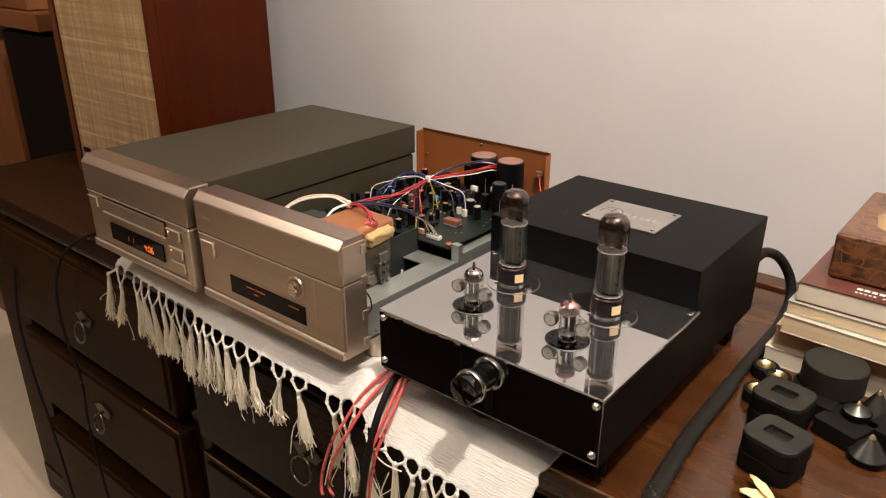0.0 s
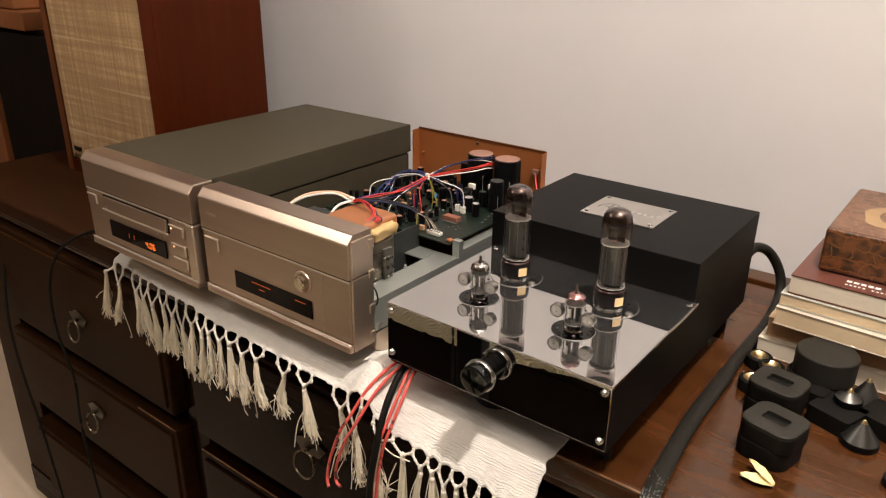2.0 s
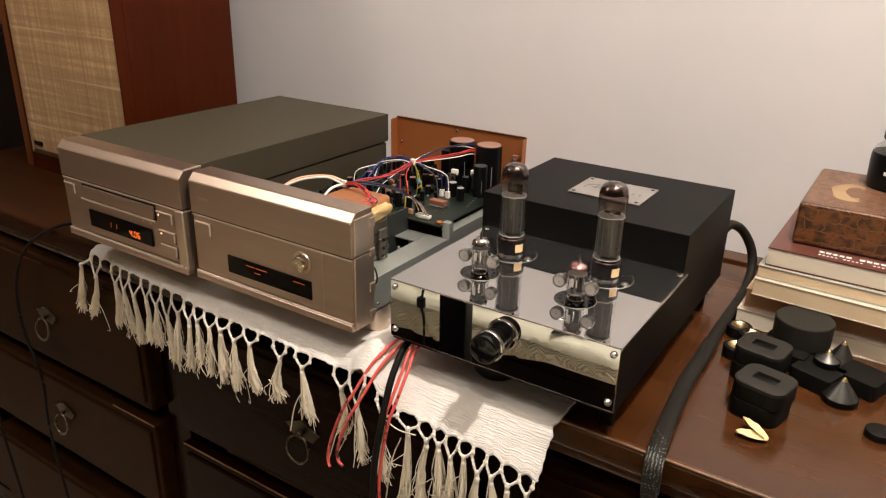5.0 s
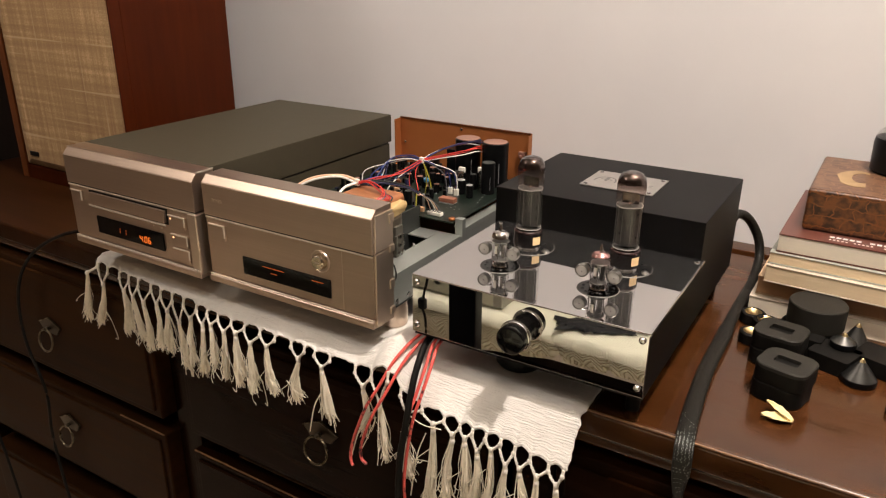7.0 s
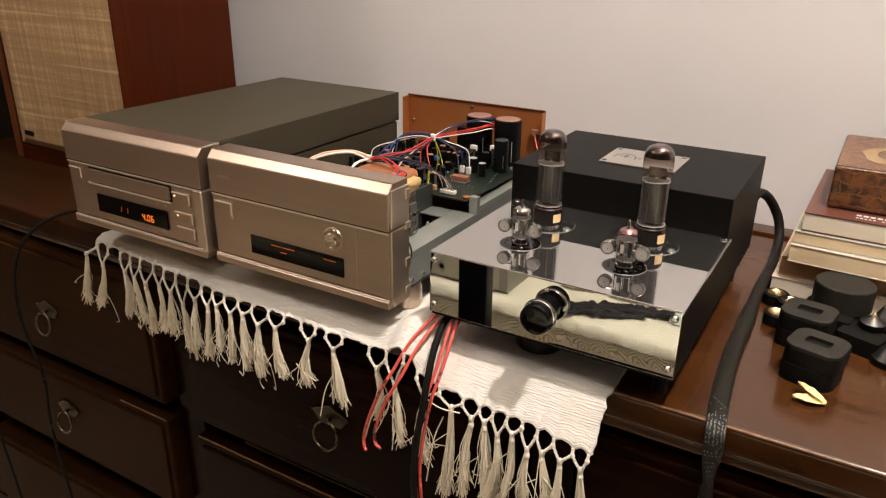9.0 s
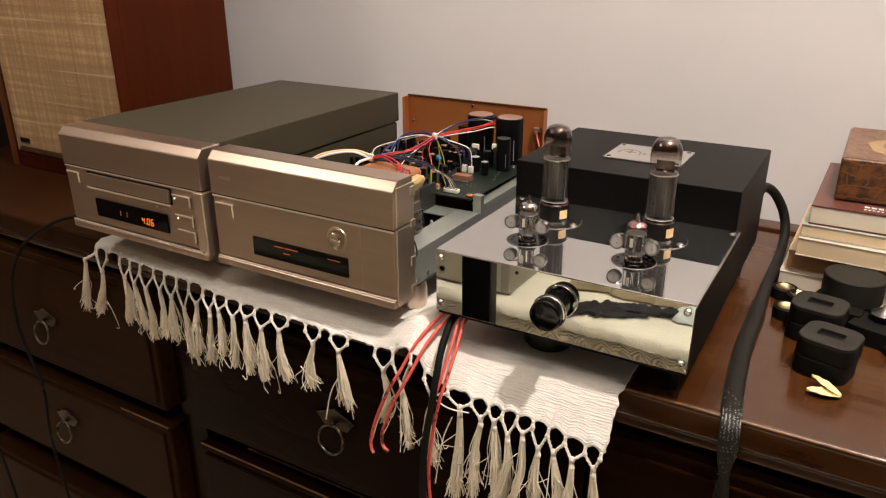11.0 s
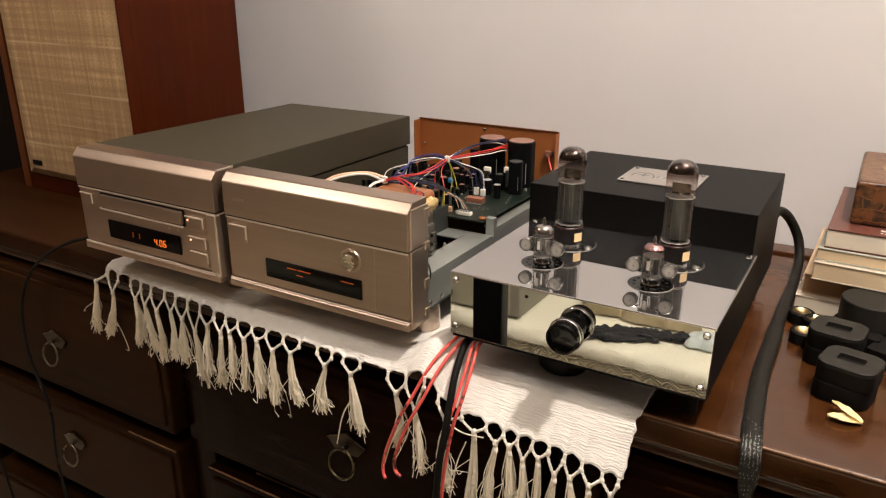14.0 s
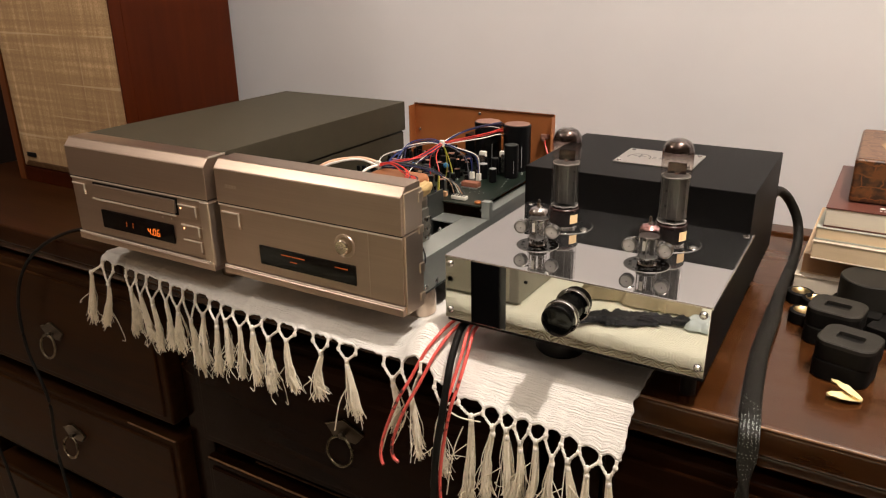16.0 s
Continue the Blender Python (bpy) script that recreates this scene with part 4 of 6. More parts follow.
def segments(text, x, y, z, h, parent, lit):
    """Seven-segment characters, upright on a front panel."""
    table = {"0": "abcdef", "1": "bc", "2": "abged", "3": "abgcd", "4": "fgbc", "5": "afgcd", "6": "afgedc", "7": "abc", "8": "abcdefg", "9": "abcdfg"}
    w, s = h * 0.5, h * 0.10
    bms = []
    for ch in text:
        if ch == " ":
            x += w * 1.5
            continue
        if ch == ".":
            bms.append(box(x - s * 0.4, x + s * 0.8, y - 0.0006, y, z, z + s * 1.2, 0))
            x += s * 2.6
            continue
        place = {"a": (0, h, 1), "d": (0, 0, 1), "g": (0, h / 2, 1), "f": (0, h / 2, 0), "e": (0, 0, 0), "b": (w, h / 2, 0), "c": (w, 0, 0)}
        for seg in table[ch]:
            px, pz, flat = place[seg]
            sk = (pz + (0 if flat else h / 4)) * 0.10
            if flat:
                bms.append(box(x + px + s * 0.6 + sk, x + px + w - s * 0.6 + sk, y - 0.0006, y, z + pz - s / 2, z + pz + s / 2, 0))
            else:
                bms.append(box(x + px - s / 2 + sk, x + px + s / 2 + sk, y - 0.0006, y, z + pz + s * 0.6, z + pz + h / 2 - s * 0.6, 0))
        x += w * 1.75
    return part("lit_digits", join(*bms), lit, parent, "glowing orange digits")


def unit_feet(t, xs, ys, k=0.75):
    for x in xs:
        for y in ys:
            part("foot", lathe([(0, 0), (0.021 * k, 0), (0.0225 * k, 0.002), (0.0225 * k, 0.020), (0.019 * k, 0.0345), (0, 0.0345)], (x, y, TOP + 0.0055), 24), M["panel_edge"], t)


# ---- disc player ----
def make_player():
    x0, x1, y0, z0, z1 = -0.965, -0.7235, 0.418, 0.816, 0.9455
    t = thing("cd_player", (-0.845, 0.62, TOP), "champagne-fronted disc player with olive-grey steel cover", "disc player")
    fp = front_panel(x0, x1, y0, z0, z1, t)
    part("side_strip", box(x1 - 0.0145, x1 + 0.0004, y0 - 0.0006, y0 + 0.0335, z0 + 0.004, z0 + 0.0805, 0.0022, 3), M["panel_edge"], fp)
    part("top_edge", box(x1 - 0.0012, x1 + 0.0006, y0 + 0.0085, y0 + 0.0335, z1 - 0.0014, z1 + 0.0006, 0.0003), M["bright_edge"], fp)
    part("screw", disc(0.002, 0.0012, (x1 - 0.0065, y0 - 0.0004, z0 + 0.010), 12, axis="y"), M["steel"], fp)
    # disc tray
    tray = part("disc_tray", box(-0.920, -0.7765, y0 - 0.0025, y0 + 0.004, 0.8765, 0.8925, 0.0012), M["panel"], t)
    part("tray_gap", join(box(-0.9225, -0.774, y0 + 0.0006, y0 + 0.0014, 0.8748, 0.8945, 0)), M["black_plastic"], tray)
    part("tray_lip", tube([(-0.9235, y0 - 0.0012, 0.8742), (-0.776, y0 - 0.0012, 0.8742)], 0.0013, 8, 1), M["bright_edge"], tray)
    # display
    d = part("display", box(-0.914, -0.786, y0 - 0.0004, y0 + 0.004, 0.838, 0.861, 0.0006), M["display"], t, "dark window with orange digits")
    segments("1 1", -0.872, y0 - 0.0006, 0.8455, 0.0072, d, M["digit_dim"])
    segments("4.06", -0.830, y0 - 0.0006, 0.8430, 0.0078, d, M["digit"])
    for a, z in ((-0.7705, 0.8835), (-0.769, 0.860), (-0.768, 0.842)):
        b = part("button", box(a, a + 0.0275, y0 - 0.0012, y0 + 0.003, z - 0.0095, z + 0.0055, 0.0009), M["panel"], t)
        part("button_edge", join(tube([(a, y0 - 0.0012, z + 0.0053), (a + 0.0275, y0 - 0.0012, z + 0.0053)], 0.0010, 8, 1), tube([(a + 0.0272, y0 - 0.0012, z - 0.006), (a + 0.0272, y0 - 0.0012, z + 0.005)], 0.0009, 8, 1)), M["bright_edge"], b)
        if z > 0.85:
            part("indicator", disc(0.0011, 0.0007, (a + 0.004, y0 - 0.0012, z + 0.0015), 10, axis="y"), M["led"], b, "tiny lit indicator")
    b = part("power_button", box(-0.9605, -0.9385, y0 - 0.0008, y0 + 0.003, 0.8765, 0.8900, 0.0009), M["panel"], t)
    part("button_edge", join(tube([(-0.9605, y0 - 0.0008, 0.8898), (-0.9385, y0 - 0.0008, 0.8898)], 0.0009, 8, 1), tube([(-0.9388, y0 - 0.0008, 0.8775), (-0.9388, y0 - 0.0008, 0.8895)], 0.0009, 8, 1)), M["bright_edge"], b)
    for a in (-0.802, -0.787):
        part("sensor", disc(0.0012, 0.0008, (a, y0 + 0.0012, 0.8685), 10, axis="y"), M["bright_edge"], t)
    # body
    part("cover", join(box(-0.9735, -0.7355, 0.4522, 0.832, 0.9000, 0.9435, 0.0012)), M["cover"], t, "olive-grey textured steel cover")
    part("lower_body", box(-0.9715, -0.7375, 0.4524, 0.829, 0.8165, 0.8975, 0.0010), M["cover"], t)
    part("seam", box(-0.9700, -0.7390, 0.4526, 0.827, 0.8974, 0.9001, 0), M["black_plastic"], t)
    unit_feet(t, (-0.945, -0.765), (0.485, 0.78))
    return t


make_player()


# ---- amplifier with its cover off ----
def make_amplifier():
    x0, x1, y0, z0, z1 = -0.7145, -0.4735, 0.424, 0.815, 0.9455
    t = thing("amplifier", (-0.594, 0.62, TOP), "champagne-fronted amplifier with its cover taken off", "amplifier")
    fp = front_panel(x0, x1, y0, z0, z1, t)
    part("end_cap", join(box(x1 - 0.0010, x1 + 0.0016, y0 + 0.0040, y0 + 0.0345, z0 + 0.0845, z1 - 0.0065, 0.0010), box(x1 - 0.0010, x1 + 0.0016, y0 + 0.0040, y0 + 0.0345, z0 + 0.0005, z0 + 0.0825, 0.0010)), M["panel_edge"], fp)
    for zz, hh in ((0.9250, 0.010), (0.8930, 0.008), (0.8520, 0.010), (0.8225, 0.008)):
        part("end_tab", box(x1 + 0.0004, x1 + 0.0030, y0 + 0.0270, y0 + 0.0350, zz, zz + hh, 0.0007), M["panel_edge"], fp)
    part("seam", box(-0.5143, -0.5137, y0 + 0.0009, y0 + 0.002, z0 + 0.012, z0 + 0.081, 0), M["panel_edge"], fp)
    for zz in (0.8245, 0.836, 0.848):
        part("terminal_screw", disc(0.0028, 0.002, (-0.5078, 0.5135 + 1.5 * (zz - 0.8245), zz + 0.014), 10, axis="x"), M["steel"], t)
    b = part("power_button", box(-0.708, -0.6835, y0 - 0.0008, y0 + 0.004, 0.870, 0.8885, 0.0010), M["panel"], t)
    part("button_edge", join(tube([(-0.708, y0 - 0.0008, 0.8882), (-0.6835, y0 - 0.0008, 0.8882)], 0.0011, 8, 1), tube([(-0.6840, y0 - 0.0008, 0.874), (-0.6840, y0 - 0.0008, 0.8878)], 0.0010, 8, 1)), M["bright_edge"], b)
    d = part("display", box(-0.659, -0.5305, y0 + 0.0002, y0 + 0.004, 0.836, 0.8575, 0.0006), M["display"], t, "dark display window with dim orange lettering")
    for a, w, z in ((-0.628, 0.013, 0.8515), (-0.613, 0.017, 0.8515), (-0.616, 0.009, 0.8455), (-0.556, 0.016, 0.8515)):
        part("lit_bar", box(a, a + w, y0 - 0.0004, y0 + 0.0002, z, z + 0.0009, 0), M["digit_dim"], d, "dim orange mark")
    # volume knob in its dished recess
    k = part("volume_knob", lathe([(0, 0.0070), (0.0068, 0.0075), (0.0080, 0.0066), (0.0086, 0.001), (0.0086, 0.0)], (-0.5425, y0 + 0.0015, 0.877), 32, "y"), M["knob_metal"], t, "bright aluminium volume knob")
    part("recess_ring", lathe([(0.0088, 0.0002), (0.0108, 0.0006), (0.0120, 0.0018), (0.0126, 0.0008), (0.0126, 0.0)], (-0.5425, y0 + 0.0012, 0.877), 36, "y"), M["panel_edge"], k)
    part("knob_mark", box(-0.5460, -0.5390, y0 - 0.0064, y0 - 0.0058, 0.8762, 0.8778, 0.0002), M["panel_edge"], k)
    part("name_mark", join(*[box(a, a + w, y0 - 0.0003, y0 + 0.0003, 0.916, 0.9195, 0) for a, w in ((-0.700, 0.004), (-0.695, 0.003), (-0.691, 0.003), (-0.687, 0.003))]), M["panel_edge"], fp)
    # tray
    zb = 0.8165
    part("tray_floor", box(-0.711, -0.482, 0.4590, 0.827, zb, zb + 0.0022, 0.0004), M["zinc_dark"], t)
    part("side_wall", join(box(-0.4845, -0.4825, 0.459, 0.828, zb, 0.855, 0.0005), box(-0.513, -0.4826, 0.4595, 0.619, 0.8545, 0.8565, 0.0005),
                           box(-0.4850, -0.4822, 0.629, 0.828, 0.8550, 0.8625, 0.0005), box(-0.4990, -0.4823, 0.6285, 0.828, 0.8615, 0.8640, 0.0006)), M["zinc"], t, "zinc-plated folded steel side")
    part("left_wall", box(-0.7125, -0.7105, 0.459, 0.828, zb, 0.868, 0.0005), M["zinc"], t)
    part("step_clip", box(-0.4925, -0.4815, 0.620, 0.6290, 0.853, 0.8770, 0.0010), M["zinc"], t)
    part("cross_bracket", box(-0.560, -0.5135, 0.590, 0.6185, 0.8545, 0.8563, 0.0005), M["zinc"], t)
    part("shield_plate", box(-0.545, -0.5425, 0.556, 0.6185, 0.8188, 0.886, 0.0005), M["zinc_dark"], t)
    part("flange", box(-0.530, -0.4835, 0.4625, 0.53, 0.8188, 0.8212, 0.0005), M["zinc"], t)
    for y in (0.478, 0.50):
        part("screw", disc(0.0032, 0.0018, (-0.4826, y, 0.824), 12, axis="x"), M["steel"], t)
    # rear panel
    rp = part("rear_panel", join(box(-0.7165, -0.4885, 0.8285, 0.8305, zb, 0.9435, 0.0006), box(-0.7165, -0.7145, 0.813, 0.8284, zb, 0.9415, 0.0006), box(-0.4905, -0.4885, 0.818, 0.8284, zb, 0.9415, 0.0006)), M["copper"], t, "copper-plated steel rear panel")
    part("rolled_edge", tube([(-0.7150, 0.8280, 0.9432), (-0.4895, 0.8280, 0.9432)], 0.0012, 8, 1), M["mahogany_edge"], rp, "dark rolled upper edge")
    for x, z in ((-0.604, 0.9365), (-0.706, 0.905), (-0.495, 0.887)):
        part("screw", disc(0.0022, 0.0018, (x, 0.8284, z), 12, axis="y"), M["steel"], rp)
    # circuit board
    zp = 0.8725
    bd = part("circuit_board", box(-0.7085, -0.4930, 0.6150, 0.8240, zp - 0.0018, zp, 0.0002), M["pcb"], t, "green circuit board crowded with components")
    tagged(part("silk_print", join(*[box(-0.53 + 0.004 * i, -0.5282 + 0.004 * i, 0.660 + 0.005 * (i % 3), 0.6608 + 0.005 * (i % 3), zp, zp + 0.0002, 0) for i in range(5)],
                            *[box(-0.506 - 0.003 * i, -0.5050 - 0.003 * i, 0.70 + 0.012 * i, 0.704 + 0.012 * i, zp, zp + 0.0002, 0) for i in range(5)]), M["silver_print"], bd), kind="stuff")
    rng = random.Random(11)
    PLUGS = ((-0.5565, 0.7170), (-0.5455, 0.7140))

    def can(x, y, r, h, top="cap_top", body="black_plastic"):
        c = part("capacitor", lathe([(0, 0), (r * 0.96, 0), (r, 0.001), (r, h - 0.0015), (r * 0.93, h - 0.0005)], (x, y, zp), 26), M[body], bd, "black electrolytic capacitor")
        part("capacitor_top", lathe([(r * 0.93, h - 0.0005), (r * 0.90, h), (r * 0.3, h + 0.0003), (0, h + 0.0003)], (x, y, zp), 26), M[top], c)
        if r > 0.006:
            part("stripe", box(x + r * 0.62, x + r * 0.72, y - r * 0.72, y - r * 0.66, zp + 0.006, zp + h * 0.55, 0.0002), M["silver_print"], c)
        return c

    can(-0.571, 0.790, 0.0185, 0.063)
    can(-0.5265, 0.790, 0.0185, 0.063)
    can(-0.515, 0.748, 0.0095, 0.044, "zinc_dark")
    can(-0.541, 0.753, 0.0050, 0.022, "zinc_dark")
    for x, y in ((-0.560, 0.755), (-0.536, 0.768)):
        tr = part("transistor", box(x - 0.0065, x + 0.0065, y - 0.003, y + 0.003, zp, zp + 0.021, 0.0008), M["black_plastic"], bd)
        part("ceramic_block", box(x - 0.0050, x + 0.0050, y - 0.0034, y + 0.0020, zp + 0.0212, zp + 0.0290, 0.0012), M["white_plastic"], tr, "pale ceramic block")
    for x, y, r, h in ((-0.597, 0.718, 0.0040, 0.013), (-0.664, 0.702, 0.0036, 0.012), (-0.650, 0.716, 0.0036, 0.010)):
        part("blue_capacitor", ball(r, (x, y, zp + h)), M["wire_sky"], bd, "bright blue dipped capacitor")
    can(-0.526, 0.716, 0.005, 0.018, "silver_print")
    can(-0.545, 0.726, 0.006, 0.020, "silver_print")
    taken = [(-0.571, 0.79, 0.022), (-0.5265, 0.79, 0.022), (-0.515, 0.748, 0.012), (-0.540, 0.755, 0.011), (-0.556, 0.762, 0.01), (-0.5565, 0.717, 0.006), (-0.5455, 0.714, 0.006), (-0.538, 0.681, 0.018), (-0.526, 0.716, 0.007), (-0.545, 0.726, 0.008), (-0.525, 0.630, 0.014)]

    def free(x, y, r):
        if x > -0.535 and y < 0.74:
            return False
        if any((x - a) ** 2 + (y - b) ** 2 < (r + c) ** 2 for a, b, c in taken):
            return False
        taken.append((x, y, r))
        return True

    for i in range(150):
        x, y = rng.uniform(-0.702, -0.512), rng.uniform(0.625, 0.815)
        r = rng.choice((0.0026, 0.0032, 0.004, 0.005))
        if free(x, y, r + 0.001):
            can(x, y, r, rng.uniform(0.008, 0.019), rng.choice(("zinc_dark", "black_plastic", "black_plastic", "black_plastic", "cap_top")), rng.choice(("black_plastic",) * 9 + ("wire_navy",)))
    for i in range(70):
        x, y = rng.uniform(-0.702, -0.508), rng.uniform(0.620, 0.815)
        if free(x, y, 0.004):
            w, h = rng.uniform(0.002, 0.004), rng.uniform(0.002, 0.007)
            part("component", box(x - w, x + w, y - 0.0022, y + 0.0022, zp, zp + h, 0.0006), M[rng.choice(("cover_red", "black_plastic", "wire_navy", "chip", "zinc_dark", "pcb", "black_plastic", "paper_tan", "black_plastic", "black_plastic"))], bd)
    for i in range(70):
        x, y = rng.uniform(-0.702, -0.508), rng.uniform(0.620, 0.815)
        if free(x, y, 0.003):
            c = part("resistor", tube([(x - 0.004, y, zp + 0.002), (x + 0.004, y, zp + 0.002)], 0.0012, 7, 3), M[rng.choice(("paper_tan", "black_plastic", "chip", "wire_navy"))], bd)
    for material, count in (("black_plastic", 170), ("paper_tan", 24), ("silver_print", 40), ("wire_navy", 30)):
        bits = bmesh.new()
        for i in range(count):
            x, y = rng.uniform(-0.705, -0.506), rng.uniform(0.619, 0.818)
            if not free(x, y, 0.0012):
                continue
            w, d, h = rng.uniform(0.0007, 0.0018), rng.uniform(0.0007, 0.0018), rng.uniform(0.0012, 0.0065 if material == "black_plastic" else 0.003)
            bmesh.ops.create_cube(bits, size=1, matrix=Matrix.Translation((x, y, zp + h / 2)) @ Matrix.Diagonal((2 * w, 2 * d, h, 1)))
        tagged(part("small_component", bits, M[material], bd), "tiny parts soldered to the board", kind="stuff")
    part("chip", box(-0.5500, -0.5275, 0.675, 0.686, zp + 0.0015, zp + 0.0075, 0.0006), M["chip"], bd, "brown integrated circuit")
    part("chip_pins", join(*[box(-0.5490 + 0.0022 * i, -0.5482 + 0.0022 * i, 0.6742, 0.6868, zp, zp + 0.0016, 0) for i in range(10)]), M["silver_print"], bd)
    con = part("connector", box(-0.5365, -0.5165, 0.6245, 0.6325, zp + 0.0002, zp + 0.0048, 0.0008), M["white_plastic"], bd, "white plastic connector")
    part("sockets", join(*[box(-0.5350 + 0.0036 * i, -0.5328 + 0.0036 * i, 0.6262, 0.6306, zp + 0.0047, zp + 0.0051, 0) for i in range(5)]), M["black_plastic"], con)
    for x, y in PLUGS:
        part("connector", box(x - 0.0030, x + 0.0030, y - 0.0026, y + 0.0026, zp, zp + 0.0095, 0.0006), M["white_plastic"], bd, "white plastic connector")
    for x, y in ((-0.558, 0.745), (-0.529, 0.762)):
        part("heat_sink", join(box(x - 0.006, x + 0.006, y - 0.001, y + 0.001, zp, zp + 0.026, 0.0004), box(x - 0.006, x - 0.0045, y - 0.005, y + 0.001, zp, zp + 0.026, 0.0004)), M["steel"], bd)
    part("relay", box(-0.610, -0.585, 0.795, 0.815, zp, zp + 0.040, 0.001), M["black_plastic"], bd)
    part("relay", box(-0.650, -0.625, 0.780, 0.800, zp, zp + 0.022, 0.001), M["black_plastic"], bd)
    part("screw", disc(0.0042, 0.0028, (-0.4990, 0.624, zp), 14), M["copper"], bd)
    for x, y in ((-0.560, 0.634),):
        part("jumper", tube([(x, y, zp), (x + 0.001, y, zp + 0.020), (x + 0.005, y - 0.004, zp + 0.024), (x + 0.010, y - 0.014, zp + 0.004)], 0.0005, 7, 6), M["wire_yellow"], bd)
    # transformer
    tr = part("transformer", join(extrude_outline(round_rect(-0.5545, 0.523, 0.084, 0.062, 0.029, 8), 0.082, 0.8190, 0.0012)), M["core"], t, "mains transformer in a rounded metal shell")
    part("shell_band", extrude_outline(round_rect(-0.5545, 0.523, 0.0865, 0.0645, 0.030, 8), 0.0075, 0.8460, 0.0008), M["steel"], tr, "bright clamping band")
    part("shell_foot", extrude_outline(round_rect(-0.5545, 0.523, 0.0875, 0.0655, 0.030, 8), 0.0100, 0.8188, 0.0010), M["zinc_dark"], tr)
    part("winding_wrap", box(-0.586, -0.5215, 0.486, 0.556, 0.9055, 0.9230, 0.006, 3), M["trafo_tape"], tr, "orange-brown wrapping tape")
    tape = box(-0.0080, 0.0080, -0.0195, 0.0195, -0.0070, 0.0070, 0.0035, 3)
    bmesh.ops.subdivide_edges(tape, edges=tape.edges[:], cuts=2, use_grid_fill=True)
    for v in tape.verts:
        v.co += Vector((noise.noise(v.co * 160), noise.noise(v.co * 160 + Vector((9, 0, 0))), noise.noise(v.co * 190 + Vector((0, 9, 0))))) * 0.0026
    part("end_tape", moved(tape, Matrix.Translation((-0.5200, 0.525, 0.9100)) @ Matrix.Rotation(0.16, 4, "Y") @ Matrix.Rotation(0.06, 4, "X")), M["yellow_tape"], tr, "crumpled yellow paper tape", 25)
    part("terminal_strip", join(box(-0.5124, -0.5085, 0.516, 0.530, 0.829, 0.893, 0.0008), box(-0.5086, -0.5050, 0.512, 0.526, 0.866, 0.884, 0.0006)), M["iron"], tr)
    for zz in (0.862, 0.872, 0.882):
        part("solder_lug", join(box(-0.5050, -0.5015, 0.514, 0.516, zz, zz + 0.004, 0.0003), box(-0.5050, -0.5020, 0.521, 0.523, zz, zz + 0.004, 0.0003)), M["steel"], tr)
    # grey block left of the transformer
    part("filter_block", box(-0.668, -0.618, 0.480, 0.56, 0.8190, 0.898, 0.002), M["zinc_dark"], t)

    # wiring loom
    TIE1, TIE2 = Vector((-0.582, 0.683, 0.924)), Vector((-0.580, 0.540, 0.929))

    def wire(colour, pts, r=0.00072):
        part("wire", tube(pts, r, 7, 7), M["wire_" + colour], t, colour + " insulated wire")

    j = lambda s: Vector((rng.uniform(-s, s), rng.uniform(-s, s), rng.uniform(-s, s)))
    loom = ["red", "red", "red", "white", "navy", "blue", "red", "navy", "red", "grey", "navy"]
    for i, c in enumerate(loom):
        o = j(0.0026)
        wire(c, [TIE2 + o, TIE2.lerp(TIE1, 0.30) + o * 2 + Vector((-0.004, 0, -0.009 + 0.003 * (i % 3))), TIE2.lerp(TIE1, 0.68) + o * 1.6 + Vector((-0.004, 0, -0.009)), TIE1 + o])
    # flat arcs that fall to the far left of the board
    for i, (c, q) in enumerate((("white", (-0.668, 0.662, 0.884)), ("navy", (-0.660, 0.672, 0.882)), ("blue", (-0.652, 0.655, 0.882)), ("navy", (-0.646, 0.668, 0.882)), ("blue", (-0.640, 0.650, 0.882)), ("white", (-0.655, 0.690, 0.884)), ("navy", (-0.634, 0.660, 0.882)))):
        o = j(0.0022)
        wire(c, [TIE1 + o, Vector((-0.604, 0.690, 0.924)) + o * 2, Vector((-0.634, 0.686, 0.916)) + o * 2, Vector(q) + Vector((0.004, 0.006, 0.018)), q])
    # tight bundle that runs between the two large capacitors
    for i, (c, q) in enumerate((("red", (-0.5435, 0.775, 0.929)), ("red", (-0.542, 0.773, 0.927)), ("red", (-0.544, 0.772, 0.926)), ("blue", (-0.546, 0.776, 0.934)), ("navy", (-0.545, 0.778, 0.937)), ("navy", (-0.544, 0.776, 0.935)), ("white", (-0.552, 0.774, 0.931)), ("white", (-0.5435, 0.770, 0.923)))):
        o = j(0.0014)
        lift = 0.006 if 3 <= i <= 6 else 0.0
        wire(c, [TIE1 + o, TIE1.lerp(Vector(q), 0.35) + o + Vector((0, 0, lift)), TIE1.lerp(Vector(q), 0.72) + o + Vector((0, 0, lift * 0.8)), q, (-0.5490 + o.x, 0.797, q[2] - 0.012), (-0.5490 + o.x, 0.806, 0.886)])
    # pairs that bend down into the two white connectors
    for i, (c, q) in enumerate((("blue", PLUGS[0]), ("navy", PLUGS[0]), ("white", PLUGS[1]), ("navy", PLUGS[1]), ("blue", PLUGS[1]))):
        o = j(0.0020)
        q = Vector((q[0] + 0.001 * (i % 3 - 1), q[1], zp + 0.0085))
        wire(c, [TIE1 + o, Vector((-0.569, 0.694, 0.917)) + o, Vector((q.x - 0.004, q.y - 0.004, 0.906)) + o, q + Vector((0, 0, 0.010)), q])
    # dark twisted bundle to the front connector, splitting into thin pale ends
    for i, c in enumerate(("black", "navy", "black", "grey", "black", "navy", "grey")):
        o = j(0.0016)
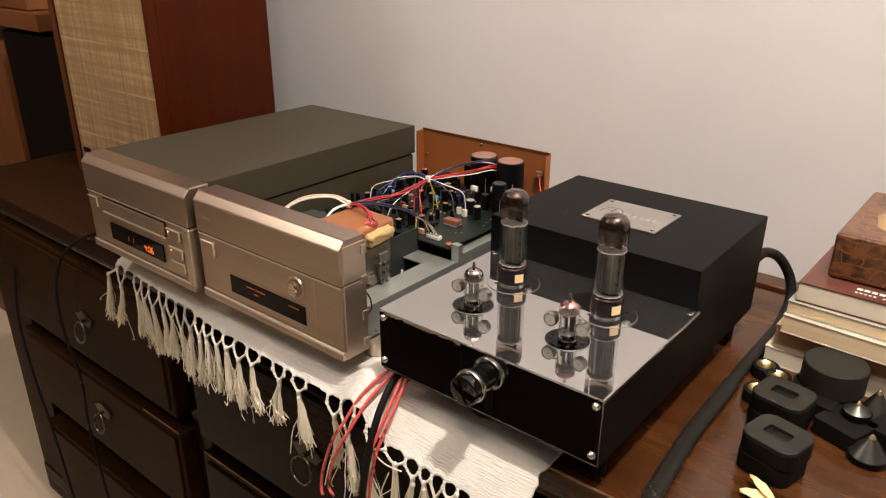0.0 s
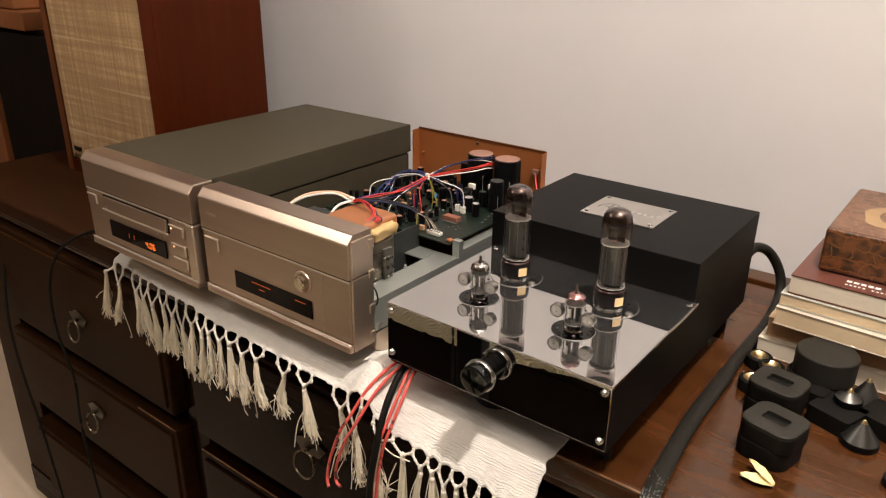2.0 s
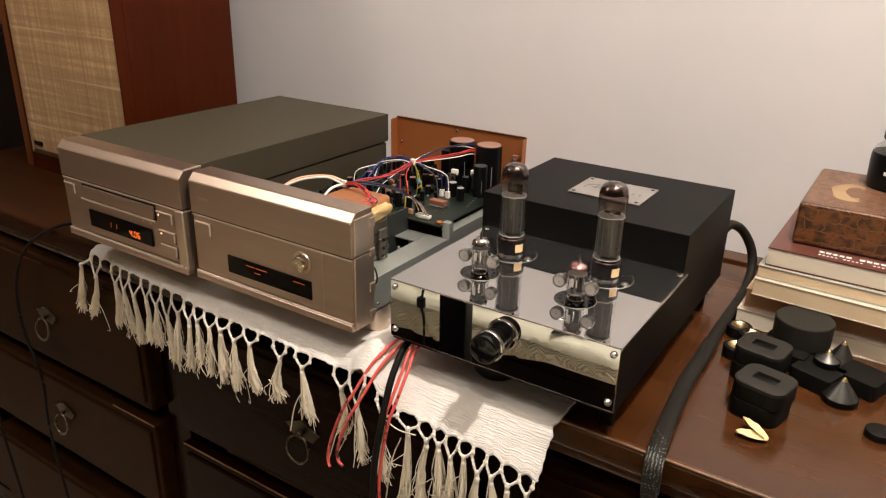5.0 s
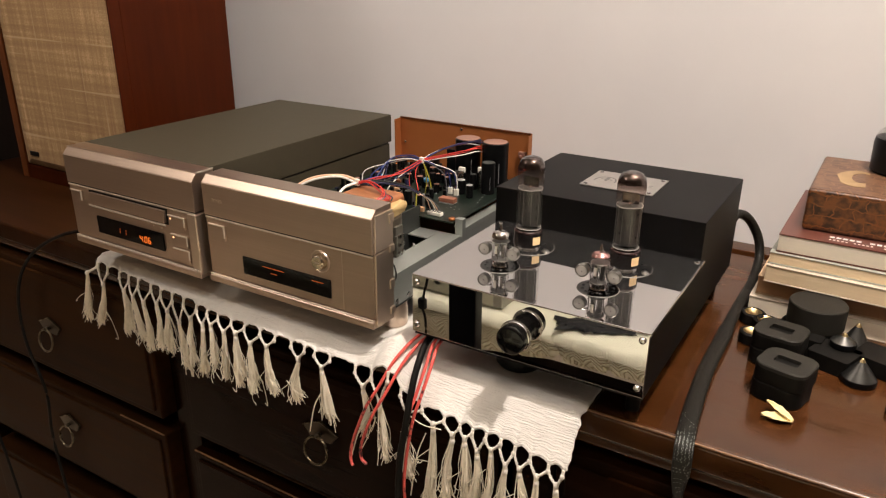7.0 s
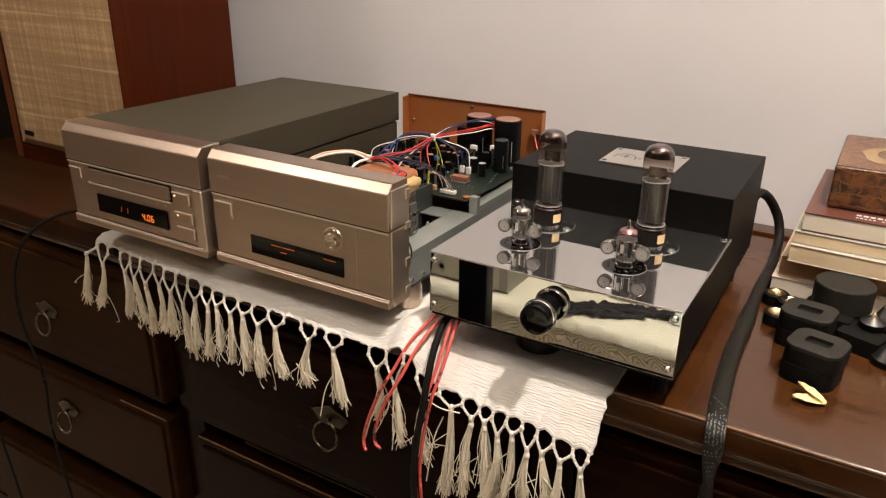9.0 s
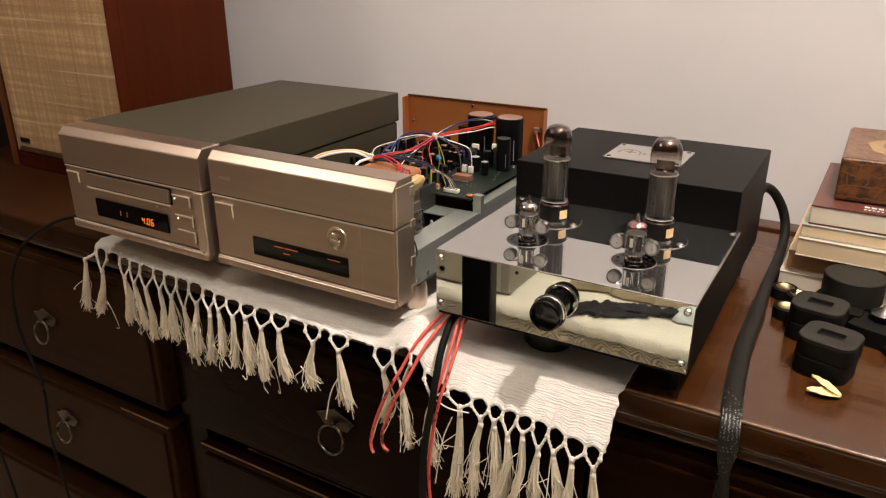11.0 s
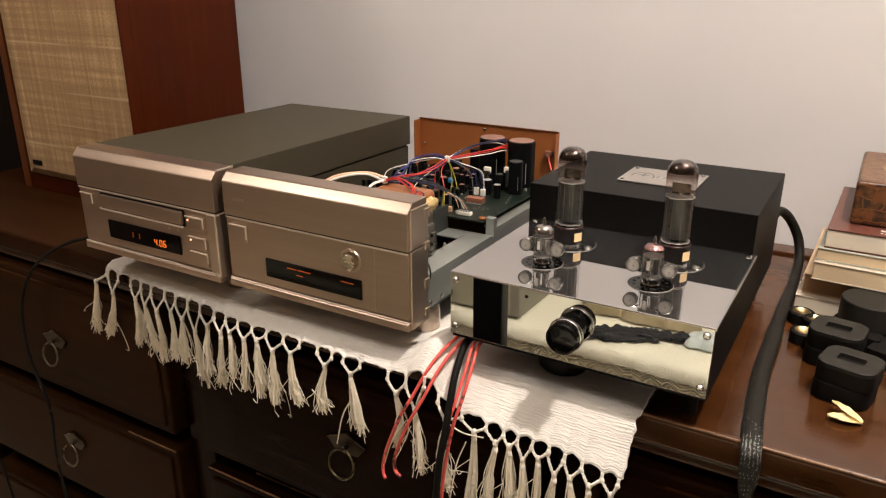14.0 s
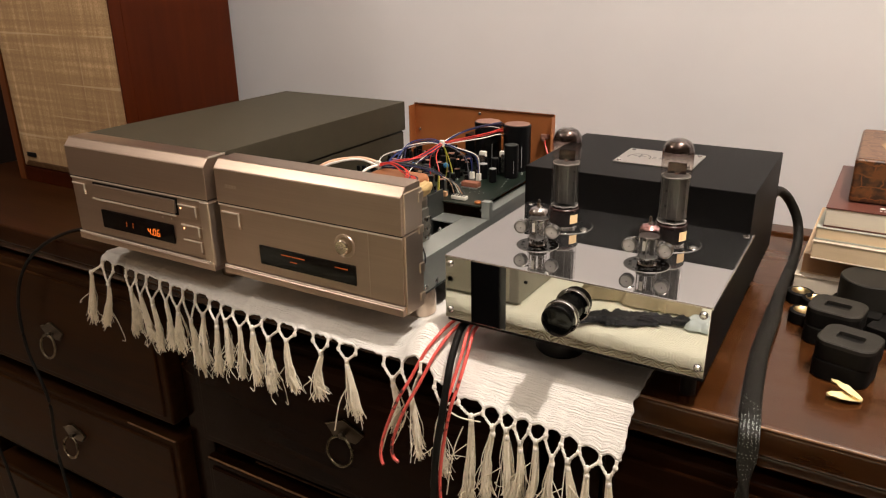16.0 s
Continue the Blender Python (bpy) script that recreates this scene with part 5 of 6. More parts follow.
        wire(c, [TIE2 + o, Vector((-0.568, 0.567, 0.925)) + o, Vector((-0.549, 0.598, 0.914)) + o, Vector((-0.538, 0.614, 0.902)) + o], 0.0011)
    for i, c in enumerate(("peach", "black", "white", "peach", "grey")):
        o = j(0.0012)
        wire(c, [Vector((-0.540, 0.611, 0.904)) + o, (-0.534 + 0.002 * i, 0.6195, 0.895), (-0.5340 + 0.0038 * i, 0.6285, 0.880)], 0.0006)
    # red loops folded back over the transformer wrap
    for i, c in enumerate(("red", "red", "navy", "red", "red", "red", "navy")):
        o = j(0.0028)
        wire(c, [TIE2 + o, Vector((-0.562, 0.538, 0.934)) + o, Vector((-0.541, 0.533, 0.931 - 0.001 * i)) + o * 1.4, Vector((-0.532 + 0.0022 * i, 0.523, 0.926)) + o * 0.4, (-0.534 + 0.0025 * i, 0.510 + 0.002 * i, 0.9215)])
    for i, c in enumerate(("peach", "white")):
        o = j(0.0022)
        wire(c, [TIE2 + o, Vector((-0.606, 0.535, 0.933 + 0.0015 * i)) + o, Vector((-0.640, 0.515, 0.926)) + o, (-0.664, 0.490, 0.90), (-0.668, 0.480, 0.87)], 0.0014)
    wire("white", [TIE2, (-0.586, 0.520, 0.925), (-0.588, 0.500, 0.905), (-0.590, 0.489, 0.88)], 0.0015)
    wire("red", [TIE1, (-0.580, 0.665, 0.912), (-0.570, 0.655, 0.895), (-0.568, 0.655, 0.874)])
    wire("red", [TIE1, (-0.590, 0.668, 0.910), (-0.586, 0.660, 0.890), (-0.584, 0.660, 0.874)])
    wire("white", [TIE1, (-0.590, 0.660, 0.914), (-0.604, 0.640, 0.896), (-0.610, 0.632, 0.876)])
    wire("yellow", [TIE1, (-0.578, 0.686, 0.914), (-0.572, 0.688, 0.895), (-0.568, 0.688, 0.874)], 0.0007)
    wire("yellow", [TIE1, (-0.580, 0.688, 0.912), (-0.580, 0.692, 0.892), (-0.584, 0.694, 0.874)], 0.0007)
    wire("grey", [TIE1, (-0.566, 0.694, 0.914), (-0.556, 0.700, 0.902), (-0.552, 0.700, 0.876)])
    wire("black", [(-0.484, 0.462, 0.882), (-0.477, 0.466, 0.872), (-0.476, 0.468, 0.858), (-0.482, 0.466, 0.848)], 0.0009)
    wire("red", [(-0.500, 0.823, 0.909), (-0.4965, 0.818, 0.902), (-0.4905, 0.812, 0.893)], 0.0011)
    part("earth_lug", join(box(-0.5065, -0.4950, 0.8225, 0.8283, 0.9105, 0.9165, 0.0010), box(-0.5040, -0.4990, 0.8200, 0.8226, 0.9075, 0.9120, 0.0008)), M["cap_top"], t, "copper earth lug")
    for p in (TIE1, TIE2):
        part("cable_tie", box(p.x - 0.0030, p.x + 0.0030, p.y - 0.0022, p.y + 0.0022, p.z - 0.0042, p.z + 0.0042, 0.001), M["white_plastic"], t, "white cable tie")
    unit_feet(t, (-0.690, -0.503), (0.500, 0.78))
    return t


make_amplifier()


# ---- valve amplifier ----
def screw(parent, x, y, z, axis="y", r=0.0034):
    s = part("screw", lathe([(0, 0.0028), (r * 0.6, 0.0025), (r * 0.95, 0.0012), (r, 0)], (x, y, z), 16, axis), M["steel"], parent)
    return s


def make_big_valve(cx, cy, base_z):
    t = thing("power_valve", (cx, cy, base_z), "large glass power valve with dark bakelite base and silvered top", "vacuum tube", "valves on the amplifier")
    z = base_z
    part("base", lathe([(0, 0.002), (0.0150, 0.002), (0.0155, 0.004), (0.0155, 0.0165), (0.0148, 0.018)], (cx, cy, z), 32), M["tube_base"], t, "dark bakelite base")
    part("base_ring", lathe([(0.0130, 0.0), (0.0145, 0.0), (0.0145, 0.0020), (0.0130, 0.0022)], (cx, cy, z), 32), M["steel"], t)
    part("base_rim", lathe([(0.0146, 0.0175), (0.0153, 0.0180), (0.0153, 0.0192), (0.0146, 0.0200), (0.0135, 0.0200)], (cx, cy, z), 32), M["tube_rim"], t, "red-brown base rim")
    a0, seg = radians(-46), 8
    bm = bmesh.new()
    cols = []
    for i in range(seg + 1):
        a = a0 + radians(36) * i / seg
        cols.append([bm.verts.new((cx + 0.01575 * math.cos(a), cy + 0.01575 * math.sin(a), z + h)) for h in (0.0055, 0.0145)])
    for p, q in zip(cols, cols[1:]):
        bm.faces.new((p[0], q[0], q[1], p[1]))
    lab = part("base_label", bm, M["label_paper"], t, "aged cream paper label")
    env = [(0.0140, 0.0195), (0.0142, 0.024), (0.0140, 0.066), (0.0143, 0.075), (0.0144, 0.0863), (0.0132, 0.0933), (0.0105, 0.0975), (0.0060, 0.0998), (0.0, 0.1003)]
    glass = part("envelope", lathe(env, (cx, cy, z), 36), M["glass"], t, "clear glass envelope")
    part("getter", lathe([(0.01400, 0.0888), (0.0131, 0.0932), (0.01042, 0.09740), (0.0059, 0.09965), (0, 0.10015)], (cx, cy, z), 36), M["getter"], t, "silvered getter mirror")
    part("getter_haze", lathe([(0.01385, 0.0670), (0.01410, 0.074), (0.01418, 0.0800), (0.01420, 0.0864), (0.01402, 0.0887)], (cx, cy, z), 36), M["getter_haze"], t)
    for h in (0.0655, 0.0217):
        pts = []
        for i in range(65):
            w = 2 * math.pi * i / 64
            rr = 0.0132 + 0.0007 * noise.noise(Vector((i * 1.7 % 64, h * 900, cx * 50)))
            pts.append((cx + rr * math.cos(w), cy + rr * math.sin(w), z + h + 0.0012 * noise.noise(Vector((math.cos(w) * 5, math.sin(w) * 5, h * 300 + cx * 40))) + 0.0006 * (1 if i % 8 < 2 else 0)))
        md = part("mica_disc", disc(0.0126, 0.0006, (cx, cy, z + h - 0.0003), 28), M["plate_grey"], t)
        part("mica_edge", tube(pts, 0.00026, 6, raw=True, flat=1.4), M["mica"], md, "pale jagged mica edge")
    # flattened anode with folded seams and vent holes
    outline = []
    for i in range(40):
        w = 2 * math.pi * i / 40
        rib = 1.0 + 0.022 * (1 if i % 5 == 0 else 0)
        outline.append((cx + 0.0112 * rib * math.cos(w), cy + 0.0085 * rib * math.sin(w)))
    an = part("anode", join(extrude_outline(outline, 0.0395, z + 0.0245), *[box(cx + s * 0.0108, cx + s * 0.0126, cy - 0.0006, cy + 0.0006, z + 0.026, z + 0.063, 0.0002) for s in (-1, 1)]), M["anode_dark"], t, "grey metal anode")
    for i, (w, zz) in enumerate(((-28, 0.034), (-28, 0.046), (-28, 0.058), (-118, 0.037), (-118, 0.052))):
        wr = radians(w)
        part("vent_hole", moved(disc(0.0011, 0.0004, (0, 0, 0), 10), Matrix.Translation((cx + 0.01135 * math.cos(wr), cy + 0.0086 * math.sin(wr), z + zz)) @ Matrix.Rotation(wr, 4, "Z") @ Matrix.Rotation(radians(90), 4, "Y")), M["black_plastic"], an)
    part("support_rods", join(*[disc(0.0004, 0.0445, (cx + a, cy + b, z + 0.0205), 6) for a, b in ((0.0118, -0.003), (-0.0118, -0.003), (-0.003, -0.0100), (0.006, -0.0092))]), M["plate_grey"], t)
    part("getter_plate", box(cx - 0.0085, cx + 0.0085, cy + 0.0010, cy + 0.0018, z + 0.0668, z + 0.0775, 0.0003), M["getter"], t, "dark getter plate")
    part("top_structure", disc(0.0020, 0.0035, (cx + 0.001, cy - 0.003, z + 0.0668), 18), M["copper_pink"], t, "pink copper cathode top")
    return t


def make_small_valve(cx, cy, base_z, rosy):
    t = thing("signal_valve", (cx, cy, base_z), "small glass signal valve with " + ("rose-tinted" if rosy else "silvered") + " top in a round socket", "vacuum tube", "valves on the amplifier")
    z = base_z
    part("envelope", lathe([(0.0078, 0.0), (0.0092, 0.003), (0.0096, 0.006), (0.0096, 0.030), (0.0086, 0.0345), (0.0060, 0.0372), (0.0026, 0.0385), (0.0016, 0.0400), (0.0013, 0.0440), (0.0, 0.0450)], (cx, cy, z), 28), M["glass"], t)
    part("getter", lathe([(0.0094, 0.0240), (0.0094, 0.0305), (0.0085, 0.0343), (0.0059, 0.0369), (0.0, 0.0381)] if rosy else [(0.0093, 0.0310), (0.0085, 0.0343), (0.0059, 0.0369), (0.0, 0.0381)], (cx, cy, z), 28), M["rose_glass"] if rosy else M["silver_getter"], t, "rose-tinted glass dome" if rosy else "silvered getter dome")
    part("tip", lathe([(0.0022, 0.0384), (0.0014, 0.0402), (0.0012, 0.0438), (0.0, 0.0452)], (cx, cy, z), 14), M["silver_getter"], t, "sealed glass tip")
    for s in (-1, 1):
        part("anode", disc(0.0024, 0.0150, (cx + s * 0.0034, cy, z + 0.0090), 16), M["anode_dark"] if rosy else M["steel"], t)
    for h in (0.0262, 0.0068):
        part("spacer", disc(0.0088, 0.0007, (cx, cy, z + h), 24), M["plate_grey"], t)
    for a, b in ((-0.0075, -0.002), (0.0075, -0.002), (0.0, -0.0065), (-0.0015, 0.006)):
        part("support_rod", disc(0.0005, 0.0195, (cx + a, cy + b, z + 0.0070), 6), M["steel"], t)
    part("shield", box(cx - 0.0036, cx - 0.0008, cy - 0.0064, cy - 0.0056, z + 0.014, z + 0.0225, 0.0002), M["white_plastic"], t)
    part("glass_foot", lathe([(0.0, 0.0030), (0.0050, 0.0032), (0.0082, 0.0022), (0.0088, 0.0008), (0.0084, 0.0002)], (cx, cy, z), 24), M["silver_getter"], t, "shiny glass foot")
    for q in range(9):
        w = 2 * math.pi * (q + 0.4) / 10
        part("pin", disc(0.00055, 0.0052, (cx + 0.0066 * math.cos(w), cy + 0.0066 * math.sin(w), z + 0.0016), 6), M["steel"], t)
    if rosy:
        part("rosy_mirror", lathe([(0.0086, 0.0335), (0.0084, 0.0342), (0.0058, 0.0367), (0.0, 0.0379)], (cx, cy, z), 28), M["rose_mirror"], t, "rosy mirror inside the dome")
    for s in (-1, 1):
        ex, ey, ez = cx + s * 0.0158, cy - 0.003, z + 0.0165
        ear = part("side_disc", lathe([(0, -0.0040), (0.0052, -0.0038), (0.0063, -0.0030), (0.0066, 0.0), (0.0065, 0.0034), (0.0061, 0.0037), (0.0056, 0.0036), (0.0054, 0.0030)], (ex, ey, ez), 28, "y"), M["cup_metal"], t, "round grey metal getter cup")
        part("disc_face", lathe([(0, 0.0034), (0.0044, 0.0033), (0.0054, 0.0030)], (ex, ey, ez), 24, "y"), M["cup_face"], ear)
        part("disc_hub", disc(0.0006, 0.0008, (ex + 0.0006, ey - 0.0032, ez - 0.0004), 10, axis="y"), M["plate_grey"], ear)
        part("disc_wire", tube([(cx + s * 0.0094, cy, z + 0.022), (cx + s * 0.0125, cy - 0.001, z + 0.0235), (ex, ey - 0.0005, ez + 0.0054)], 0.0007, 6, 5), M["steel"], ear)
    return t


def socket(parent, cx, cy, z, r, holes):
    big = holes == 8
    s = part("socket", lathe([(0, 0.0), (r, 0.0), (r, 0.0003), (r - 0.0003, 0.0007), (0.0095, 0.0007), (0.0, 0.0006)], (cx, cy, z), 36), M["chrome_dusty" if big else "socket_black"], parent, "polished socket plate with round holes" if big else "black polished socket ring with round holes")
    part("socket_rim", lathe([(r - 0.0002, 0.0), (r + 0.0004, 0.0), (r + 0.0003, 0.0003), (r - 0.0002, 0.0006)], (cx, cy, z), 36), M["plate_grey"], s)
    for i in range(holes):
        a = 2 * math.pi * i / holes
        rr = (r + 0.0095) / 2
        part("vent_hole", disc(0.0016, 0.0003, (cx + rr * math.cos(a), cy + rr * math.sin(a), z + 0.0007), 10), M["black_plastic"], s)
    if big:
        part("socket_screw", lathe([(0.0040, 0.0007), (0.0034, 0.0018), (0.0020, 0.0024), (0.0, 0.0026)], (cx + r * 0.80, cy - r * 0.20, z), 18), M["cup_metal"], s)
    return s


def make_valve_amp():
    x0, x1, yf, ym, yb = -0.4345, -0.1945, 0.437, 0.627, 0.822
    zt, zb, zbox = 0.884, 0.8200, 0.925
    t = thing("valve_amplifier", (-0.3145, 0.63, TOP), "chrome-fronted valve amplifier with black steel transformer housing", "amplifier")
    f = part("front_plate", box(x0, x1, yf, yf + 0.0025, zb, zt - 0.0012, 0.0006), M["chrome"], t, "mirror-polished chrome front plate")
    tp = part("top_plate", join(box(x0, x1, yf - 0.0006, ym, zt - 0.0011, zt, 0.0005)), M["chrome_dusty"], t, "mirror-polished chrome top plate with fine dust")
    part("plate_edge", join(box(x1 - 0.0002, x1 + 0.0012, yf, ym, zt - 0.003, zt + 0.0002, 0.0004)), M["steel"], tp)
    # bead added to draw the thin highlight along the front edge
    part("front_edge", tube([(x0 + 0.0006, yf - 0.0006, zt - 0.0003), (x1 - 0.0006, yf - 0.0006, zt - 0.0003)], 0.0007, 8, 1), M["steel"], tp, "thin steel bead added for the edge highlight")
    part("chassis", join(box(x0 + 0.001, x1 - 0.0003, yf + 0.0026, ym - 0.001, zb - 0.004, zt - 0.0013, 0.0006)), M["black_coat"], t, "black steel lower chassis")
    part("rear_housing", join(box(x0 - 0.006, x1 - 0.003, ym, yb, zb - 0.012, zbox, 0.0012)), M["black_coat"], t, "black powder-coated housing")
    for x in (x0 + 0.0055, x1 - 0.0055):
        for z in (zb + 0.009, zt - 0.008):
            s = screw(f, x, yf, z)
    for x in (x0 + 0.006, x1 - 0.0055):
        part("screw", lathe([(0.0034, 0), (0.003, 0.0014), (0, 0.0022)], (x, ym - 0.007, zt), 16), M["steel"], tp)
    # volume knob
    kx, kz = -0.3125, 0.8540
    k = part("volume_knob", lathe([(0, 0.0250), (0.0122, 0.0250), (0.0140, 0.0236), (0.0143, 0.0215), (0.0141, 0.0158), (0.0130, 0.0152), (0.0128, 0.0105), (0.0122, 0.0098), (0.0122, 0.0)], (kx, yf - 0.0005, kz), 40, "y"), M["black_gloss"], t, "glossy black volume knob with chrome ring")
    ring = [(0.0134, 0.0156), (0.0150, 0.0152), (0.0155, 0.0142), (0.0155, 0.0112), (0.0150, 0.0104), (0.0128, 0.0100)]
    kr = part("knob_ring", lathe(ring, (kx, yf - 0.0005, kz), 48, "y"), M["chrome"], k, "chrome collar")
    part("knurling", join(*[box(kx + 0.0155 * math.cos(w) - 0.0004, kx + 0.0155 * math.cos(w) + 0.0004, yf - 0.0144, yf - 0.0120, kz + 0.0155 * math.sin(w) - 0.0004, kz + 0.0155 * math.sin(w) + 0.0004, 0.0001, 1) for w in [2 * math.pi * q / 48 for q in range(48)]]), M["steel"], kr)
    # nameplate with emblem and bars
    n = part("nameplate", box(-0.3600, -0.2720, 0.687, 0.7575, zbox, zbox + 0.0014, 0.0004), M["plate"], t, "brushed metal nameplate with grey emblem")
    for x in (-0.3545, -0.2775):
        for y in (0.693, 0.7515):
            part("screw", lathe([(0.0026, 0), (0.0022, 0.0012), (0, 0.0018)], (x, y, zbox + 0.0014), 14), M["chrome"], n)
    arch = [(-0.338 + 0.0125 * math.cos(a), 0.713 + 0.0190 * math.sin(a) ** 0.8, zbox + 0.0016) for a in [math.pi * i / 14 for i in range(15)]]
    part("emblem", join(tube(arch, 0.0010, 6, raw=True, flat=0.25), box(-0.3395, -0.3365, 0.716, 0.729, zbox + 0.0013, zbox + 0.0017, 0), box(-0.345, -0.331, 0.7205, 0.7217, zbox + 0.0013, zbox + 0.0017, 0)), M["ink_grey"], n)
    part("lettering", join(*[box(-0.3235 + 0.0076 * i, -0.3196 + 0.0076 * i, 0.7165, 0.7240, zbox + 0.0013, zbox + 0.0016, 0) for i in range(6)]), M["ink_faint"], n, "grey engraved bars")
    # feet
    part("foot", lathe([(0, 0), (0.022, 0), (0.025, 0.004), (0.025, 0.022), (0.021, 0.0315), (0, 0.0315)], (-0.338, 0.494, TOP + 0.0058), 32), M["black_plastic"], t, "large round rubber foot")
    for x, y, z in ((-0.2135, 0.482, TOP), (-0.418, 0.795, TOP + 0.0058), (-0.213, 0.795, TOP)):
        part("foot", lathe([(0, 0), (0.0065, 0), (0.007, 0.001), (0.007, 0.0300 if y > 0.6 else 0.0372), (0, 0.0300 if y > 0.6 else 0.0372)], (x, y, z), 20), M["rubber"], t)
    # sockets
    for x in (-0.369, -0.264):
        socket(t, x, 0.5005, zt, 0.0200, 12)
    for x in (-0.369, -0.261):
        socket(t, x + 0.002, 0.5665, zt, 0.0272, 8)
    return zt


ZT = make_valve_amp()
make_big_valve(-0.369, 0.5665, ZT + 0.0008)
make_big_valve(-0.261, 0.5665, ZT + 0.0008)
make_small_valve(-0.369, 0.5005, ZT + 0.0008, False)
make_small_valve(-0.264, 0.5005, ZT + 0.0008, True)


# ---- cables ----
def cable(name, pts, r, material, label, flat=1.0, up=Vector((0, 0, 1)), n=10):
    return solid(name, tube(pts, r, 10, n, flat=flat, up=up), M[material], label, "cable")


Z = TOP
cable("speaker_cable", [(-0.412, 0.52, Z + 0.018), (-0.428, 0.470, Z + 0.030), (-0.434, 0.445, Z + 0.031), (-0.4455, 0.420, Z + 0.012), (-0.457, 0.404, Z - 0.018), (-0.467, 0.396, Z - 0.040), (-0.483, 0.396, Z - 0.080), (-0.4895, 0.396, Z - 0.104), (-0.488, 0.394, Z - 0.115), (-0.484, 0.392, Z - 0.118)], 0.0017, "red_cable", "red speaker cable hanging over the cloth edge")
cable("speaker_cable", [(-0.406, 0.52, Z + 0.014), (-0.422, 0.470, Z + 0.026), (-0.428, 0.445, Z + 0.028), (-0.436, 0.420, Z + 0.010), (-0.445, 0.402, Z - 0.018), (-0.457, 0.394, Z - 0.045), (-0.469, 0.393, Z - 0.076), (-0.4735, 0.393, Z - 0.092), (-0.471, 0.391, Z - 0.103), (-0.464, 0.390, Z - 0.107)], 0.0017, "red_cable", "red speaker cable with a bent end over the cloth edge")
c3 = [(-0.398, 0.52, Z + 0.014), (-0.410, 0.470, Z + 0.030), (-0.4125, 0.445, Z + 0.032), (-0.409, 0.421, Z + 0.013), (-0.410, 0.404, Z - 0.012), (-0.414, 0.397, Z - 0.034), (-0.422, 0.395, Z - 0.085), (-0.425, 0.396, Z - 0.135), (-0.424, 0.41, Z - 0.24), (-0.42, 0.43, Z - 0.42)]
cable("speaker_cable", c3, 0.0017, "red_cable", "red speaker cable hanging down beside a black one")
cable("speaker_cable", [(p[0] + 0.0045, p[1] + 0.002, p[2] - 0.002) for p in c3], 0.0017, "red_cable", "red speaker cable hanging down the dresser front")
cable("power_cable", [(-0.404, 0.52, Z + 0.018), (-0.419, 0.470, Z + 0.028), (-0.4215, 0.446, Z + 0.030), (-0.418, 0.420, Z + 0.012), (-0.4145, 0.402, Z - 0.012), (-0.414, 0.392, Z - 0.04), (-0.419, 0.3885, Z - 0.080), (-0.423, 0.390, Z - 0.14), (-0.424, 0.40, Z - 0.24), (-0.42, 0.43, Z - 0.42)], 0.0036, "rubber", "thick black cable hanging over the cloth edge")
sleeve_line = [(-0.1690, 0.66, Z + 0.006), (-0.1685, 0.588, Z + 0.006), (-0.165, 0.532, Z + 0.006), (-0.160, 0.479, Z + 0.006), (-0.1565, 0.453, Z + 0.003), (-0.154, 0.440, Z - 0.016), (-0.152, 0.440, Z - 0.10)]
arch = tube([(-0.204, 0.820, 0.870), (-0.2005, 0.850, 0.8705), (-0.191, 0.880, 0.856), (-0.178, 0.892, 0.830), (-0.1710, 0.884, 0.806), (-0.1697, 0.855, 0.7885), (-0.1698, 0.815, Z + 0.0050), (-0.1700, 0.775, Z - 0.0020)], 0.0060, 14, 10)
widening = tube([(-0.1698, 0.830, Z + 0.0066), (-0.1700, 0.800, Z + 0.0062), (-0.1705, 0.740, Z + 0.006), (-0.1690, 0.66, Z + 0.006), (-0.1688, 0.63, Z + 0.0055)], 0.0061, 14, 10, r_end=0.0076, flat=0.54)
flat_run = tube([(-0.1700, 0.69, Z + 0.0055)] + sleeve_line + [(-0.155, 0.445, Z - 0.22)], 0.0084, 14, 10, flat=0.50)
sleeve = solid("sleeved_cable", join(arch, widening, flat_run), M["sleeve"], "thick black braided mains cable lying on the dresser", "cable")
# bright specks drawn as glints of the braid where it bends over the edge
bm = bmesh.new()
line = smooth_line(sleeve_line, 40)
rng = random.Random(8)
for i in range(112, 236, 2):
    p, d = line[i], (line[i + 1] - line[i - 1]).normalized()
    u = d.cross(Vector((0, 0, 1))).normalized()
    v = d.cross(u).normalized()
    if v.z - v.y < 0:
        v = -v
    for k in range(6):
        a = radians(32 + 23 * k + (6 if i % 4 else 0))
        if rng.random() < (0.80 if i < 150 else 0.45):
            continue
        q = p + u * (0.0084 * math.cos(a)) + v * (0.0084 * 0.50 * math.sin(a) + 0.00005)
        m = Matrix((u.to_4d(), d.to_4d(), v.to_4d(), (0, 0, 0, 1))).transposed()
        for c in range(3):
            m[3][c] = 0
        m.translation = q
        bmesh.ops.create_cube(bm, size=1, matrix=m @ Matrix.Diagonal((0.00040, 0.0007, 0.0003, 1)))
tagged(part("braid_glint", bm, M["zinc"], sleeve), "bright specks drawn as glints on the black braid", kind="stuff")
cable("thin_cable", [(-0.972, 0.52, Z + 0.05), (-1.00, 0.500, Z + 0.025), (-1.07, 0.462, Z + 0.012), (-1.135, 0.440, Z - 0.030), (-1.185, 0.436, Z - 0.10), (-1.196, 0.436, Z - 0.19), (-1.168, 0.436, Z - 0.28), (-1.178, 0.436, Z - 0.39), (-1.155, 0.436, Z - 0.60)], 0.0026, "rubber", "thin black cable drooping over the dresser front")
